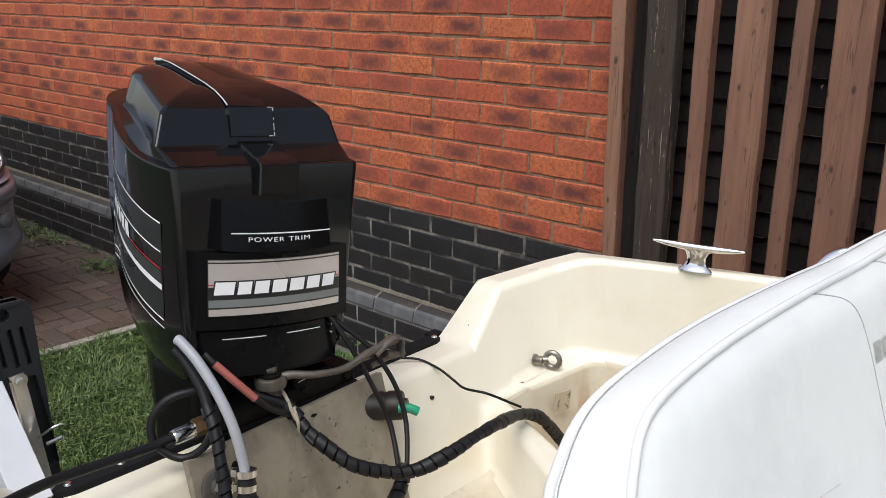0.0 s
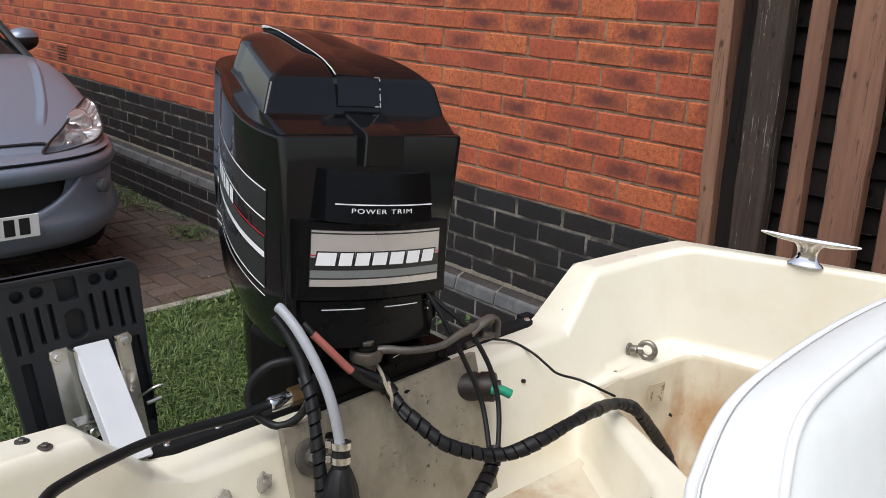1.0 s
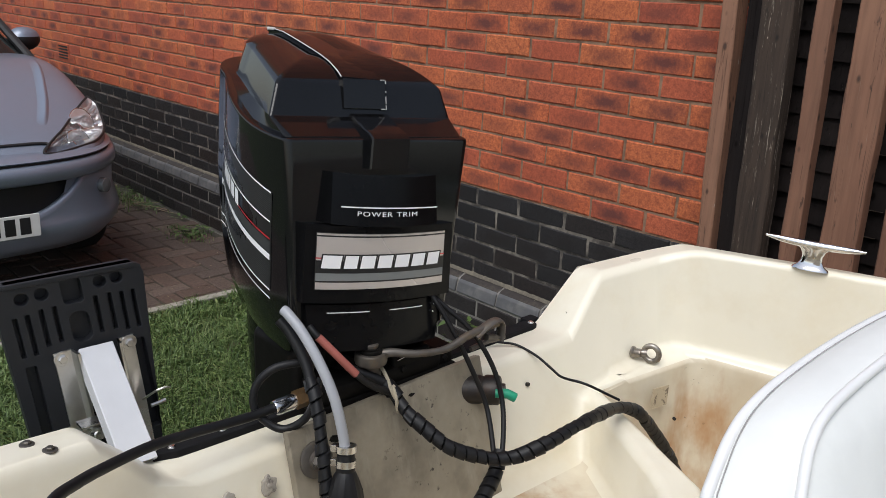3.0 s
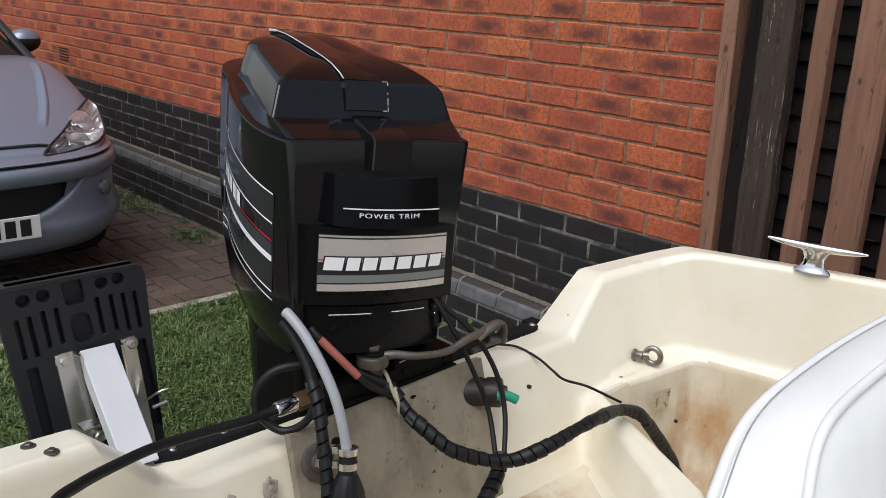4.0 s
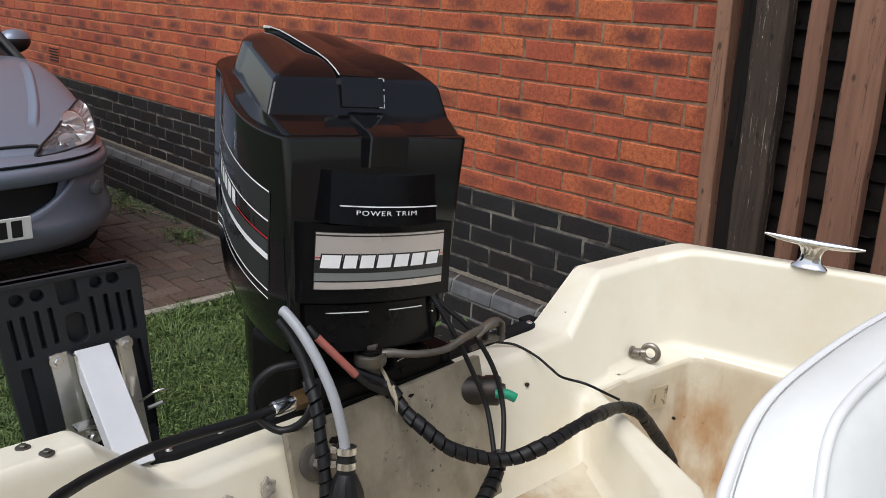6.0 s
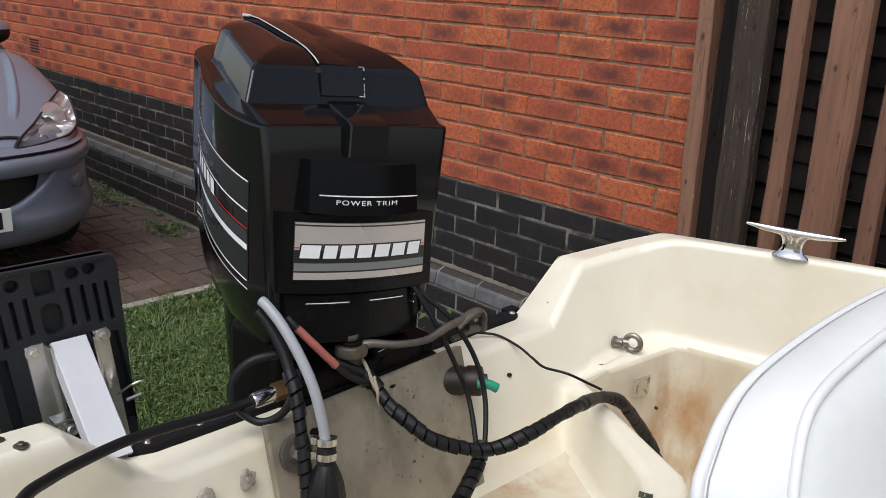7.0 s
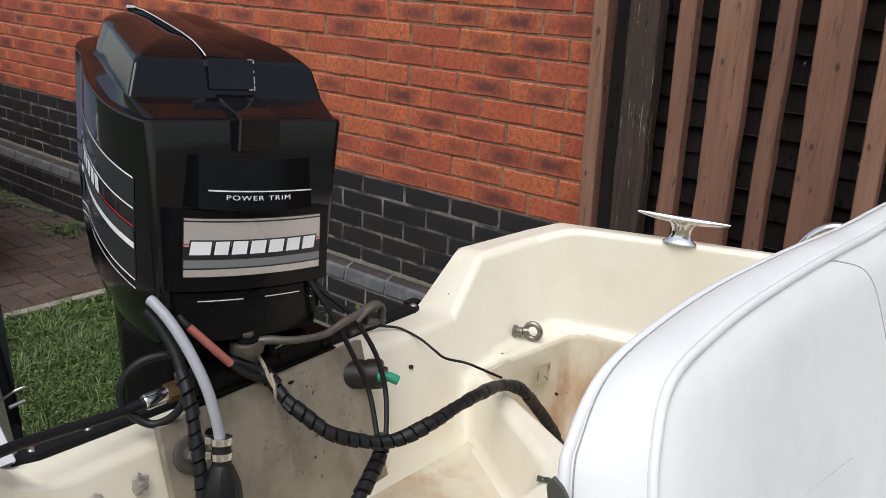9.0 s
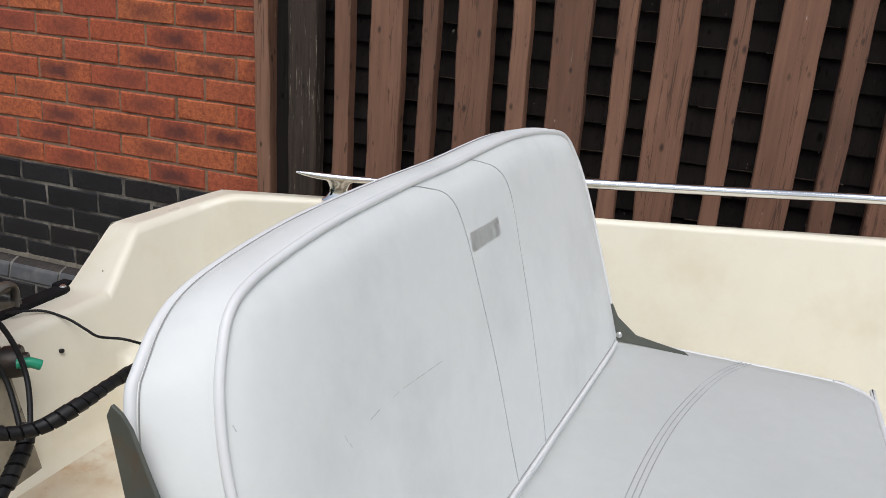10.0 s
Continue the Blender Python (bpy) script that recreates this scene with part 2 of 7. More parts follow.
RED = [(0.48, 0.103, 0.050), (0.595, 0.135, 0.050), (0.69, 0.195, 0.066), (0.557, 0.128, 0.058)]
BLUE = [(0.0165, 0.0155, 0.0165), (0.024, 0.022, 0.023), (0.034, 0.030, 0.0305), (0.032, 0.021, 0.017)]
BLOCK = [(0.085, 0.052, 0.038), (0.135, 0.088, 0.066), (0.078, 0.060, 0.050), (0.16, 0.115, 0.090)]
RED_ONE = brick_material("red_brick", True, RED, (0.13, 0.036, 0.027), 1.0)
RED_MANY = brick_material("red_brick_far", False, RED, (0.13, 0.036, 0.027), 1.0)
BLUE_ONE = brick_material("blue_brick", True, BLUE, (0.014, 0.010, 0.009), 0.6, 0.2, 0.62)
BLUE_MANY = brick_material("blue_brick_far", False, BLUE, (0.014, 0.010, 0.009), 0.6, 0.2, 0.62)
BLOCK_ONE = brick_material("paving_block", True, BLOCK, (0.05, 0.032, 0.026), 0.5, 0.4, 0.75)
BLOCK_MANY = brick_material("paving_block_far", False, BLOCK, (0.05, 0.032, 0.026), 0.5, 0.4, 0.75)
for m_ in (BLUE_ONE, BLUE_MANY):
    sheen(m_, 0.34)
MORTAR = plain("mortar", (0.255, 0.155, 0.097), 0.95, vary=0.35, scale=70, relief=0.002, stain=(0.13, 0.075, 0.048), stain_scale=16, stain_at=(0.48, 0.66))
PALE_MORTAR = plain("pale_mortar", (0.20, 0.185, 0.165), 0.95, vary=0.3, scale=90, relief=0.003)
DARK_MORTAR = plain("dark_mortar", (0.20, 0.175, 0.145), 0.95, vary=0.5, scale=60, relief=0.002, stain=(0.045, 0.038, 0.033), stain_scale=7, stain_at=(0.42, 0.56))
SLATE_CAP = plain("grey_plinth_brick", (0.080, 0.079, 0.081), 0.48, vary=0.2, scale=40, relief=0.0012, stain=(0.16, 0.15, 0.14), stain_scale=8)
sheen(SLATE_CAP, 0.6)
SOIL = plain("grassy_soil", (0.035, 0.055, 0.014), 0.95, vary=0.5, scale=30, relief=0.02, stain=(0.07, 0.06, 0.03), stain_scale=5)
SAND = plain("joint_sand", (0.036, 0.031, 0.022), 0.95, vary=0.4, scale=80, relief=0.002)
CONCRETE = plain("pale_concrete", (0.30, 0.28, 0.24), 0.9, vary=0.25, scale=50, relief=0.002, stain=(0.13, 0.13, 0.08), stain_scale=9)

# ---- large structure ----
bm = bmesh.new()
bmesh.ops.create_grid(bm, x_segments=60, y_segments=60, size=60)
ground = tagged(part("ground", bm, SOIL), "rough green lawn over dark soil", "ground", kind="structure")
ground.location.z = -0.012
WALL_X0, WALL_X1, WALL_TOP = -9.0, 0.26, 5.1
bm = bmesh.new()
box(bm, (WALL_X0, 0.0048, -0.2), (WALL_X1, 0.25, WALL_TOP))
wall = tagged(part("wall_north", bm, MORTAR), "red brick house wall on a dark blue brick plinth", "wall", kind="structure")
bm = bmesh.new()
box(bm, (WALL_X0, 0.0030, 0.30), (0.2, 0.0056, 0.684))
part("plinth_joints", bm, DARK_MORTAR, wall, "grey mortar between the blue bricks")
bm = bmesh.new()
prism(bm, [(-0.049, -0.2), (0.004, -0.2), (0.004, 0.316), (-0.040, 0.296), (-0.052, 0.238)], WALL_X0, 0.2, Matrix(((0, 0, 1, 0), (1, 0, 0, 0), (0, 1, 0, 0), (0, 0, 0, 1))))
part("plinth_core", bm, PALE_MORTAR, wall)
bm = bmesh.new()
box(bm, (-8.5, -4.5, -0.15), (-2.05, -0.05, -0.008))
pavement = tagged(part("pavement", bm, SAND), "brown block-paved driveway with weedy joints", "paving", kind="structure")
rnd = random.Random(5)
for k in range(5):
    bm = bmesh.new()
    y0 = -0.06 - 0.915 * k
    box(bm, (-2.05, y0 - 0.91, -0.14), (-2.0, y0, 0.012 + rnd.uniform(-0.004, 0.004)), 0.006)
    part("edging", bm, CONCRETE, pavement, "pale concrete edging strip")

# ---- slatted fence ----


def wood_material(name, colours, crack, rough=0.8, bare=0.0, streak=0.38):
    m, n, l, b = nodes_of(name)
    co = n.new("ShaderNodeTexCoord").outputs["Object"]
    mp = n.new("ShaderNodeMapping")
    mp.inputs["Scale"].default_value = (60, 60, 3.2)
    l.new(co, mp.inputs["Vector"])
    grain = noise_of(n, l, mp.outputs[0], 1.0, 6, 0.65)
    mp2 = n.new("ShaderNodeMapping")
    mp2.inputs["Scale"].default_value = (9, 9, 2.2)
    l.new(co, mp2.inputs["Vector"])
    patch = noise_of(n, l, mp2.outputs[0], 1.0, 4, 0.6)
    rnd_ = n.new("ShaderNodeObjectInfo").outputs["Random"]
    tone = mathn(n, l, "ADD", mathn(n, l, "MULTIPLY", patch, 0.6), mathn(n, l, "MULTIPLY", rnd_, 0.4))
    c = ramp(n, l, tone, [(0.25, colours[0]), (0.5, colours[1]), (0.75, colours[2])])
    c = mixc(n, l, ramp(n, l, grain, [(0.42, (0, 0, 0)), (0.72, (streak,) * 3)]), c, crack)
    fleck = ramp(n, l, noise_of(n, l, mp.outputs[0], 2.1, 5, 0.75), [(0.66 - 0.07 * bare, (0, 0, 0)), (0.74 - 0.05 * bare, (bare,) * 3)])
    c = mixc(n, l, fleck, c, (0.34, 0.29, 0.23))
    # drying cracks along the grain
    mp4 = n.new("ShaderNodeMapping")
    mp4.inputs["Scale"].default_value = (38, 38, 1.5)
    l.new(co, mp4.inputs["Vector"])
    split = mathn(n, l, "ABSOLUTE", mathn(n, l, "SUBTRACT", noise_of(n, l, mp4.outputs[0], 1.0, 3, 0.55), 0.56), 0.0)
    split = mathn(n, l, "ADD", split, mathn(n, l, "MULTIPLY", patch, 0.03))
    c = mixc(n, l, ramp(n, l, split, [(0.014, (0.6,) * 3), (0.026, (0, 0, 0))]), c, tuple(v * 0.5 for v in crack))
    # scars: short dark dents and pale chips
    sc = noise_of(n, l, mp2.outputs[0], 5.5, 4, 0.7)
    c = mixc(n, l, ramp(n, l, sc, [(0.30, (0.75,) * 3), (0.36, (0, 0, 0))]), c, crack)
    c = mixc(n, l, ramp(n, l, noise_of(n, l, mp2.outputs[0], 8.0, 3, 0.6), [(0.725, (0, 0, 0)), (0.745, (0.8,) * 3)]), c, (0.40, 0.33, 0.27))
    # knots
    kv = n.new("ShaderNodeTexVoronoi")
    mp3 = n.new("ShaderNodeMapping")
    mp3.inputs["Scale"].default_value = (4.6, 4.6, 2.4)
    l.new(co, mp3.inputs["Vector"])
    l.new(mp3.outputs[0], kv.inputs["Vector"])
    knot = ramp(n, l, mathn(n, l, "ADD", kv.outputs["Distance"], mathn(n, l, "MULTIPLY", patch, 0.30)), [(0.20, (0.8,) * 3), (0.30, (0, 0, 0))])
    c = mixc(n, l, knot, c, tuple(v * 0.45 for v in crack))
    l.new(c, b.inputs["Base Color"])
    b.inputs["Roughness"].default_value = rough
    bump(n, l, b, grain, 0.7, 0.002)
    return m


BROWN_WOOD = wood_material("brown_stained_wood", [(0.135, 0.064, 0.039), (0.22, 0.105, 0.063), (0.29, 0.147, 0.090)], (0.045, 0.022, 0.014), 0.75, 0.35)
GREY_WOOD = wood_material("bare_weathered_wood", [(0.036, 0.022, 0.014), (0.058, 0.037, 0.025), (0.082, 0.055, 0.039)], (0.014, 0.0095, 0.0065), 0.85, 1.0, 0.8)
fence = tagged(empty("fence", (1.6, -0.13, 0)), "brown slatted timber fence of uneven upright boards", "fence")
# (from x, to x, front y, thickness, bare wood)
SLATS = [(0.134, 0.183, -0.105, 0.06, 0), (0.273, 0.363, -0.15, 0.055, 1), (0.419, 0.466, -0.15, 0.045, 0), (0.526, 0.620, -0.15, 0.045, 0), (0.676, 0.719, -0.15, 0.045, 0), (0.780, 0.871, -0.15, 0.05, 0),
         (0.928, 0.975, -0.15, 0.045, 0), (1.033, 1.128, -0.15, 0.045, 0), (1.194, 1.240, -0.15, 0.045, 0), (1.290, 1.386, -0.15, 0.045, 0), (1.456, 1.503, -0.15, 0.045, 0), (1.565, 1.660, -0.15, 0.045, 0),
         (1.713, 1.763, -0.15, 0.045, 0), (1.832, 1.925, -0.15, 0.045, 0), (1.985, 2.032, -0.15, 0.045, 0), (2.09, 2.185, -0.15, 0.045, 0), (2.245, 2.29, -0.15, 0.045, 0), (2.35, 2.445, -0.15, 0.045, 0), (2.50, 2.55, -0.15, 0.045, 0), (2.61, 2.70, -0.15, 0.045, 0)]
LEANS = [0.03, 0.02, 0.014, 0.015, 0.008, 0.025, 0.023, 0.02, 0.013, 0.016, 0.007, -0.002, 0.002]
for i, (xa, xb, yf, th, bare) in enumerate(SLATS):
    r = random.Random(40 + i)
    bm = bmesh.new()
    rings = []
    for k in range(25):
        z = 2.25 * k / 24
        off = (1.13 - z) * (LEANS[i] if i < len(LEANS) else 0.01)
        a, b_ = xa + off + r.uniform(-0.0022, 0.0022), xb + off + r.uniform(-0.0022, 0.0022)
        y0, y1, c = yf + r.uniform(-0.001, 0.001), yf + th, 0.004
        rings.append([(a + c, y0, z), (b_ - c, y0, z), (b_, y0 + c, z), (b_, y1, z), (a, y1, z), (a, y0 + c, z)])
    loft(bm, rings)
    ob = part("slat", bm, GREY_WOOD if bare else BROWN_WOOD, fence, "bare weathered grey board" if bare else "", smooth=30)
BACKING = wood_material("near_black_board", [(0.018, 0.0145, 0.014), (0.025, 0.020, 0.019), (0.034, 0.027, 0.025)], (0.008, 0.0065, 0.006), 0.9, 0.15)
sheen(BACKING, 0.1)
r = random.Random(77)
for k in range(29):
    bm = bmesh.new()
    z, d = 0.03 + 0.075 * k, r.uniform(-0.003, 0.003)
    prism(bm, [(-0.028 + d, z), (0.0, z), (0.0, z + 0.078), (-0.012 + d, z + 0.078)], 0.27, 2.72, Matrix(((0, 0, 1, 0), (1, 0, 0, 0), (0, 1, 0, 0), (0, 0, 0, 1))))
    part("backing_board", bm, BACKING, fence, "near-black lapped backing board")
bm = bmesh.new()                              # pale strips put on stretches of their edges as highlights
for k in range(1, 29):
    x = 0.5
    while x < 2.7:
        w = r.uniform(0.03, 0.16)
        if r.random() < 0.33:
            box(bm, (x, -0.0325, 0.0285 + 0.075 * k), (x + w, -0.024, 0.0285 + 0.075 * k + r.uniform(0.0008, 0.0022)))
        x += w
# dark filler added where only shade fills the gap beside the wall
bm2 = bmesh.new()
box(bm2, (0.184, -0.062, 0.0), (0.33, -0.036, 2.25), 0.003)
part("backing_post", bm2, BACKING, fence, "near-black filler standing in for shade in the gap beside the wall")
worn = part("worn_edges", bm, GREY_WOOD, fence, "pale strips as edge highlights on the backing boards")
worn["kind"] = "stuff"

# ---- motorboat ----
YC = -1.645                                   # its centre line


def other(p):
    return (p[0], 2 * YC - p[1], p[2])


def stained_gelcoat():
    """Cream gelcoat with rust that has run down it, brown film and dark specks."""
    m, n, l, b = nodes_of("stained_gelcoat")
    co = n.new("ShaderNodeTexCoord").outputs["Object"]
    mp = n.new("ShaderNodeMapping")
    mp.inputs["Scale"].default_value = (10, 10, 4.5)
    l.new(co, mp.inputs["Vector"])
    film = ramp(n, l, noise_of(n, l, co, 6, 6, 0.6), [(0.34, (0.1,) * 3), (0.66, (0.75,) * 3)])
    c = mixc(n, l, film, (0.755, 0.703, 0.567), (0.52, 0.415, 0.275))
    run = mathn(n, l, "MULTIPLY", ramp(n, l, noise_of(n, l, mp.outputs[0], 1.0, 5, 0.6), [(0.45, (0, 0, 0)), (0.66, (1, 1, 1))]), ramp(n, l, noise_of(n, l, co, 7, 3), [(0.40, (0, 0, 0)), (0.58, (1.0,) * 3)]))
    c = mixc(n, l, run, c, (0.42, 0.20, 0.065))
    speck = mathn(n, l, "MULTIPLY", ramp(n, l, noise_of(n, l, co, 130, 3, 0.6), [(0.66, (0, 0, 0)), (0.70, (0.9,) * 3)]), ramp(n, l, noise_of(n, l, co, 11, 2), [(0.58, (0, 0, 0)), (0.68, (1, 1, 1))]))
    c = mixc(n, l, speck, c, (0.07, 0.05, 0.035))
    l.new(c, b.inputs["Base Color"])
    b.inputs["Roughness"].default_value = 0.5
    bump(n, l, b, film, 0.3, 0.0008)
    return m


STAINED = stained_gelcoat()
boat = tagged(empty("motorboat", (2.0, YC, 0)), "small cream fibreglass motorboat with an open stern well", "boat")
OUTER = [(0.515, YC, 0.885), (0.515, -1.285, 0.885), (0.507, -1.165, 0.968), (0.553, -1.01, 0.984), (0.608, -0.98, 1.006),
         (0.85, -0.912, 1.012), (1.3, -0.745, 1.007), (1.8, -0.575, 1.012), (2.6, -0.50, 1.05), (3.4, -0.80, 1.10), (4.05, -1.30, 1.14), (4.25, YC, 1.15)]
INNER = [(0.585, YC, 0.885), (0.590, -1.274, 0.887), (0.566, -1.170, 0.974), (0.612, -1.045, 0.995), (0.66, -1.012, 1.012),
         (0.85, -0.962, 1.021), (1.3, -0.80, 1.021), (1.8, -0.64, 1.024), (2.6, -0.56, 1.06), (3.4, -0.85, 1.11), (4.0, -1.33, 1.145), (4.18, YC, 1.155)]
FOOT = [None, (0.628, -1.272, 0.80), (0.634, -1.215, 0.815), (0.645, -1.06, 0.83), (0.69, -1.025, 0.83),
        (0.858, -0.978, 0.83), (1.3, -0.83, 0.83), (1.8, -0.72, 0.62), (2.6, -0.66, 0.62), (3.4, -0.92, 0.66), (3.9, -1.36, 0.70), (4.05, YC, 0.70)]
RIM = {1: (0.648, -1.25, 0.80), 2: (0.668, -1.20, 0.815), 3: (0.700, -1.05, 0.826), 4: (0.722, -1.035, 0.826), 5: (0.862, -1.002, 0.826), 6: (1.3, -0.86, 0.826)}
FLOOR = 0.52


# the port quarter is built a little narrower than the starboard one
PORT = {OUTER[1]: (0.515, -2.002, 0.882), INNER[1]: (0.590, -2.000, 0.887), OUTER[2]: (0.525, -2.088, 0.966), INNER[2]: (0.588, -2.084, 0.977),
        OUTER[3]: (0.550, -2.26, 0.984), INNER[3]: (0.612, -2.225, 0.990)}


def both_sides(bm, quads):
    for q in quads:
        for f in (q, [PORT.get(p, other(p)) for p in q][::-1]):
            if len({tuple(round(c, 5) for c in p) for p in f}) > 2:
                bm.faces.new([bm.verts.new(p) for p in f])


bm = bmesh.new()
quads = []
for i in range(11):
    quads.append([OUTER[i], OUTER[i + 1], INNER[i + 1], INNER[i]])
    if i >= 1:
        quads.append([INNER[i], INNER[i + 1], FOOT[i + 1], FOOT[i]])

# well and cockpit lining, below the coaming
SPL = [(0.628, -1.272, 0.80), (0.848, -1.401, 0.80), (0.880, -1.424, 0.80), (0.900, -1.448, 0.80), (0.910, -1.480, 0.80), (0.912, YC, 0.80)]     # splash well, at its rim
SPB = [(0.675, -1.322, 0.70), (0.830, -1.421, 0.70), (0.856, -1.441, 0.70), (0.872, -1.460, 0.70), (0.880, -1.488, 0.70), (0.882, YC, 0.70)]
PAR = [(0.648, -1.25, 0.80), (0.892, -1.366, 0.80), (0.921, -1.380, 0.80), (0.942, -1.402, 0.80), (0.957, -1.440, 0.80), (0.962, YC, 0.80)]        # the partition's far edge
PAB = [(0.66, -1.245, FLOOR), (0.900, -1.360, FLOOR), (0.930, -1.374, FLOOR), (0.952, -1.397, FLOOR), (0.967, -1.436, FLOOR), (0.972, YC, FLOOR)]
quads += [[INNER[0], INNER[1], SPL[0], (0.612, YC, 0.80)], [(0.612, YC, 0.80), SPL[0], SPB[0], (0.665, YC, 0.70)]]
for i in range(5):
    quads.append([SPL[i], SPL[i + 1], PAR[i + 1], PAR[i]])
    quads.append([SPL[i], SPL[i + 1], SPB[i + 1], SPB[i]])
    quads.append([PAR[i], PAR[i + 1], PAB[i + 1], PAB[i]])
for i in range(1, 6):
    quads.append([FOOT[i], FOOT[i + 1], RIM[i + 1], RIM[i]])
both_sides(bm, quads)
clean = len(bm.faces)
quads = []                                    # the stern locker below, stained
for i in range(1, 6):
    a, b = RIM[i], RIM[i + 1]
    mid = lambda p: (p[0] + 0.006, p[1] - 0.004, 0.68)
    low = lambda p: (p[0] + 0.02, p[1] - 0.015, FLOOR)
    quads += [[a, b, mid(b), mid(a)], [mid(a), mid(b), low(b), low(a)]]
quads.append([(0.60, -1.25, FLOOR), (0.72, -1.0, FLOOR), (1.33, -0.84, FLOOR), (1.33, YC, FLOOR)])
quads.append([(0.60, -1.25, FLOOR), (1.33, YC, FLOOR), (0.60, YC, FLOOR)])
quads += [[(0.665, YC, 0.70), SPB[0], SPB[1], (0.83, YC, 0.70)], [(0.83, YC, 0.70)] + SPB[1:]]
both_sides(bm, quads)
for k, f in enumerate(bm.faces):
    f.material_index = int(k >= clean)
bmesh.ops.remove_doubles(bm, verts=bm.verts, dist=1e-4)
bmesh.ops.recalc_face_normals(bm, faces=bm.faces)
weight = bm.edges.layers.float.new("bevel_weight_edge")
for e in bm.edges:                            # wide fillets in the corners and down in the well, tighter rims
    if len(e.link_faces) == 2 and e.calc_face_angle(0) > radians(9):
        d, low = (e.verts[1].co - e.verts[0].co).normalized(), (e.verts[0].co.z + e.verts[1].co.z) / 2
        mid = (e.verts[0].co + e.verts[1].co) / 2
        away = abs(mid.y - YC)
        if abs(d.z) > 0.7:
            tight = (0.1 if away < 0.5 else 0.28) if low < 0.82 else 0.55
            e[weight] = tight if away > 0.41 or mid.x > 0.75 else 1.0
        else:
            e[weight] = 0.9 if low < 0.72 and mid.x < 0.80 else 0.2 if 0.79 < low < 0.82 and mid.x < 0.69 and away > 0.38 else 0.42 if e.verts[0].co.y > -1.9 else 0.26
coaming = part("coaming", bm, [GELCOAT, STAINED], boat, "cream moulded coaming round a rust-stained stern well", smooth=180)
bev = coaming.modifiers.new("round", "BEVEL")
bev.use_clamp_overlap = False
bev.width, bev.segments, bev.limit_method, bev.harden_normals = 0.034, 5, "WEIGHT", True
bm = bmesh.new()
both_sides(bm, [[(1.33, -0.86, 0.826), (1.33, -0.70, FLOOR), (1.8, -0.72, FLOOR), (1.8, -0.72, 0.62)], [(1.33, YC, FLOOR), (1.33, -0.70, FLOOR), (1.8, -0.70, FLOOR), (2.6, -0.65, FLOOR), (3.4, -0.90, FLOOR), (3.9, YC, FLOOR)],
                [(1.8, -0.72, 0.62), (2.6, -0.66, 0.62), (2.6, -0.66, FLOOR), (1.8, -0.72, FLOOR)], [(2.6, -0.66, 0.62), (3.4, -0.92, 0.66), (3.4, -0.92, FLOOR), (2.6, -0.66, FLOOR)],
                [(3.4, -0.92, 0.66), (3.9, -1.36, 0.70), (3.9, -1.36, FLOOR), (3.4, -0.92, FLOOR)], [(3.9, -1.36, 0.70), (4.05, YC, 0.70), (4.05, YC, FLOOR), (3.9, -1.36, FLOOR)]])
bmesh.ops.remove_doubles(bm, verts=bm.verts, dist=1e-4)
part("cockpit_floor", bm, GELCOAT, boat)

# hull
bm = bmesh.new()


def hull_row(p, k):
    x, y, z = p
    out = 0.012 if 0 < k < 11 else 0.0
    chine_y = YC + (y - YC) * (0.86 if k < 9 else 0.6)
    rise = 0.0 if x < 2.6 else (x - 2.6) * 0.22
    return [p, (x - (0.006 if k < 4 else 0), y + out, z - 0.03), (x, YC + (y - YC) * 0.97, 0.62 + rise * 0.6), (x - 0.05 * (k > 8), chine_y, 0.36 + rise), (x - 0.25 * (k > 8), YC + (y - YC) * 0.04, 0.0 + rise)]


rows = [hull_row(p, i) for i, p in enumerate(OUTER)]
quads = []
for a, b in zip(rows, rows[1:]):
    for i in range(4):
        quads.append([a[i], a[i + 1], b[i + 1], b[i]])
both_sides(bm, quads)
bmesh.ops.remove_doubles(bm, verts=bm.verts, dist=1e-4)
part("hull", bm, HULL_PAINT, boat, smooth=30)

# black strip along the transom's top
bm = bmesh.new()
yl, yr = -1.997, -1.285
prism(bm, [(0.505, yr - 0.02), (0.506, yr - 0.004), (0.513, yr), (0.526, yr - 0.005), (0.531, yr - 0.02), (0.534, -1.64), (0.531, yl + 0.03), (0.52, yl), (0.505, yl + 0.02)], 0.879, 0.893, bevel=0.003)
strip = part("transom_strip", bm, BLACK_TRIM, boat, "black plastic strip, screwed down")
for y in (-1.298, -1.97, -1.90):
    bm = bmesh.new()
    lathe(bm, [(0.0055, 0), (0.0055, 0.001), (0.004, 0.003), (0.0, 0.0034)], axis((0.518, y, 0.8925), (0, 0, 1)), 12)
    part("screw", bm, STEEL, strip)
# beige board inside the transom
board = Matrix.Translation((0.603, 0, 0.905)) @ Matrix.Rotation(radians(-16.5), 4, "Y") @ Matrix(((0, 0, 1, 0), (0, 1, 0, 0), (1, 0, 0, 0), (0, 0, 0, 1)))
bm = bmesh.new()
prism(bm, [(0.006, -1.858), (0.016, -1.514), (-0.30, -1.508), (-0.30, -1.858)], -0.008, 0.006, board, bevel=0.002)
part("transom_board", bm, PAD_BEIGE, boat, "weathered beige board with dark stains")

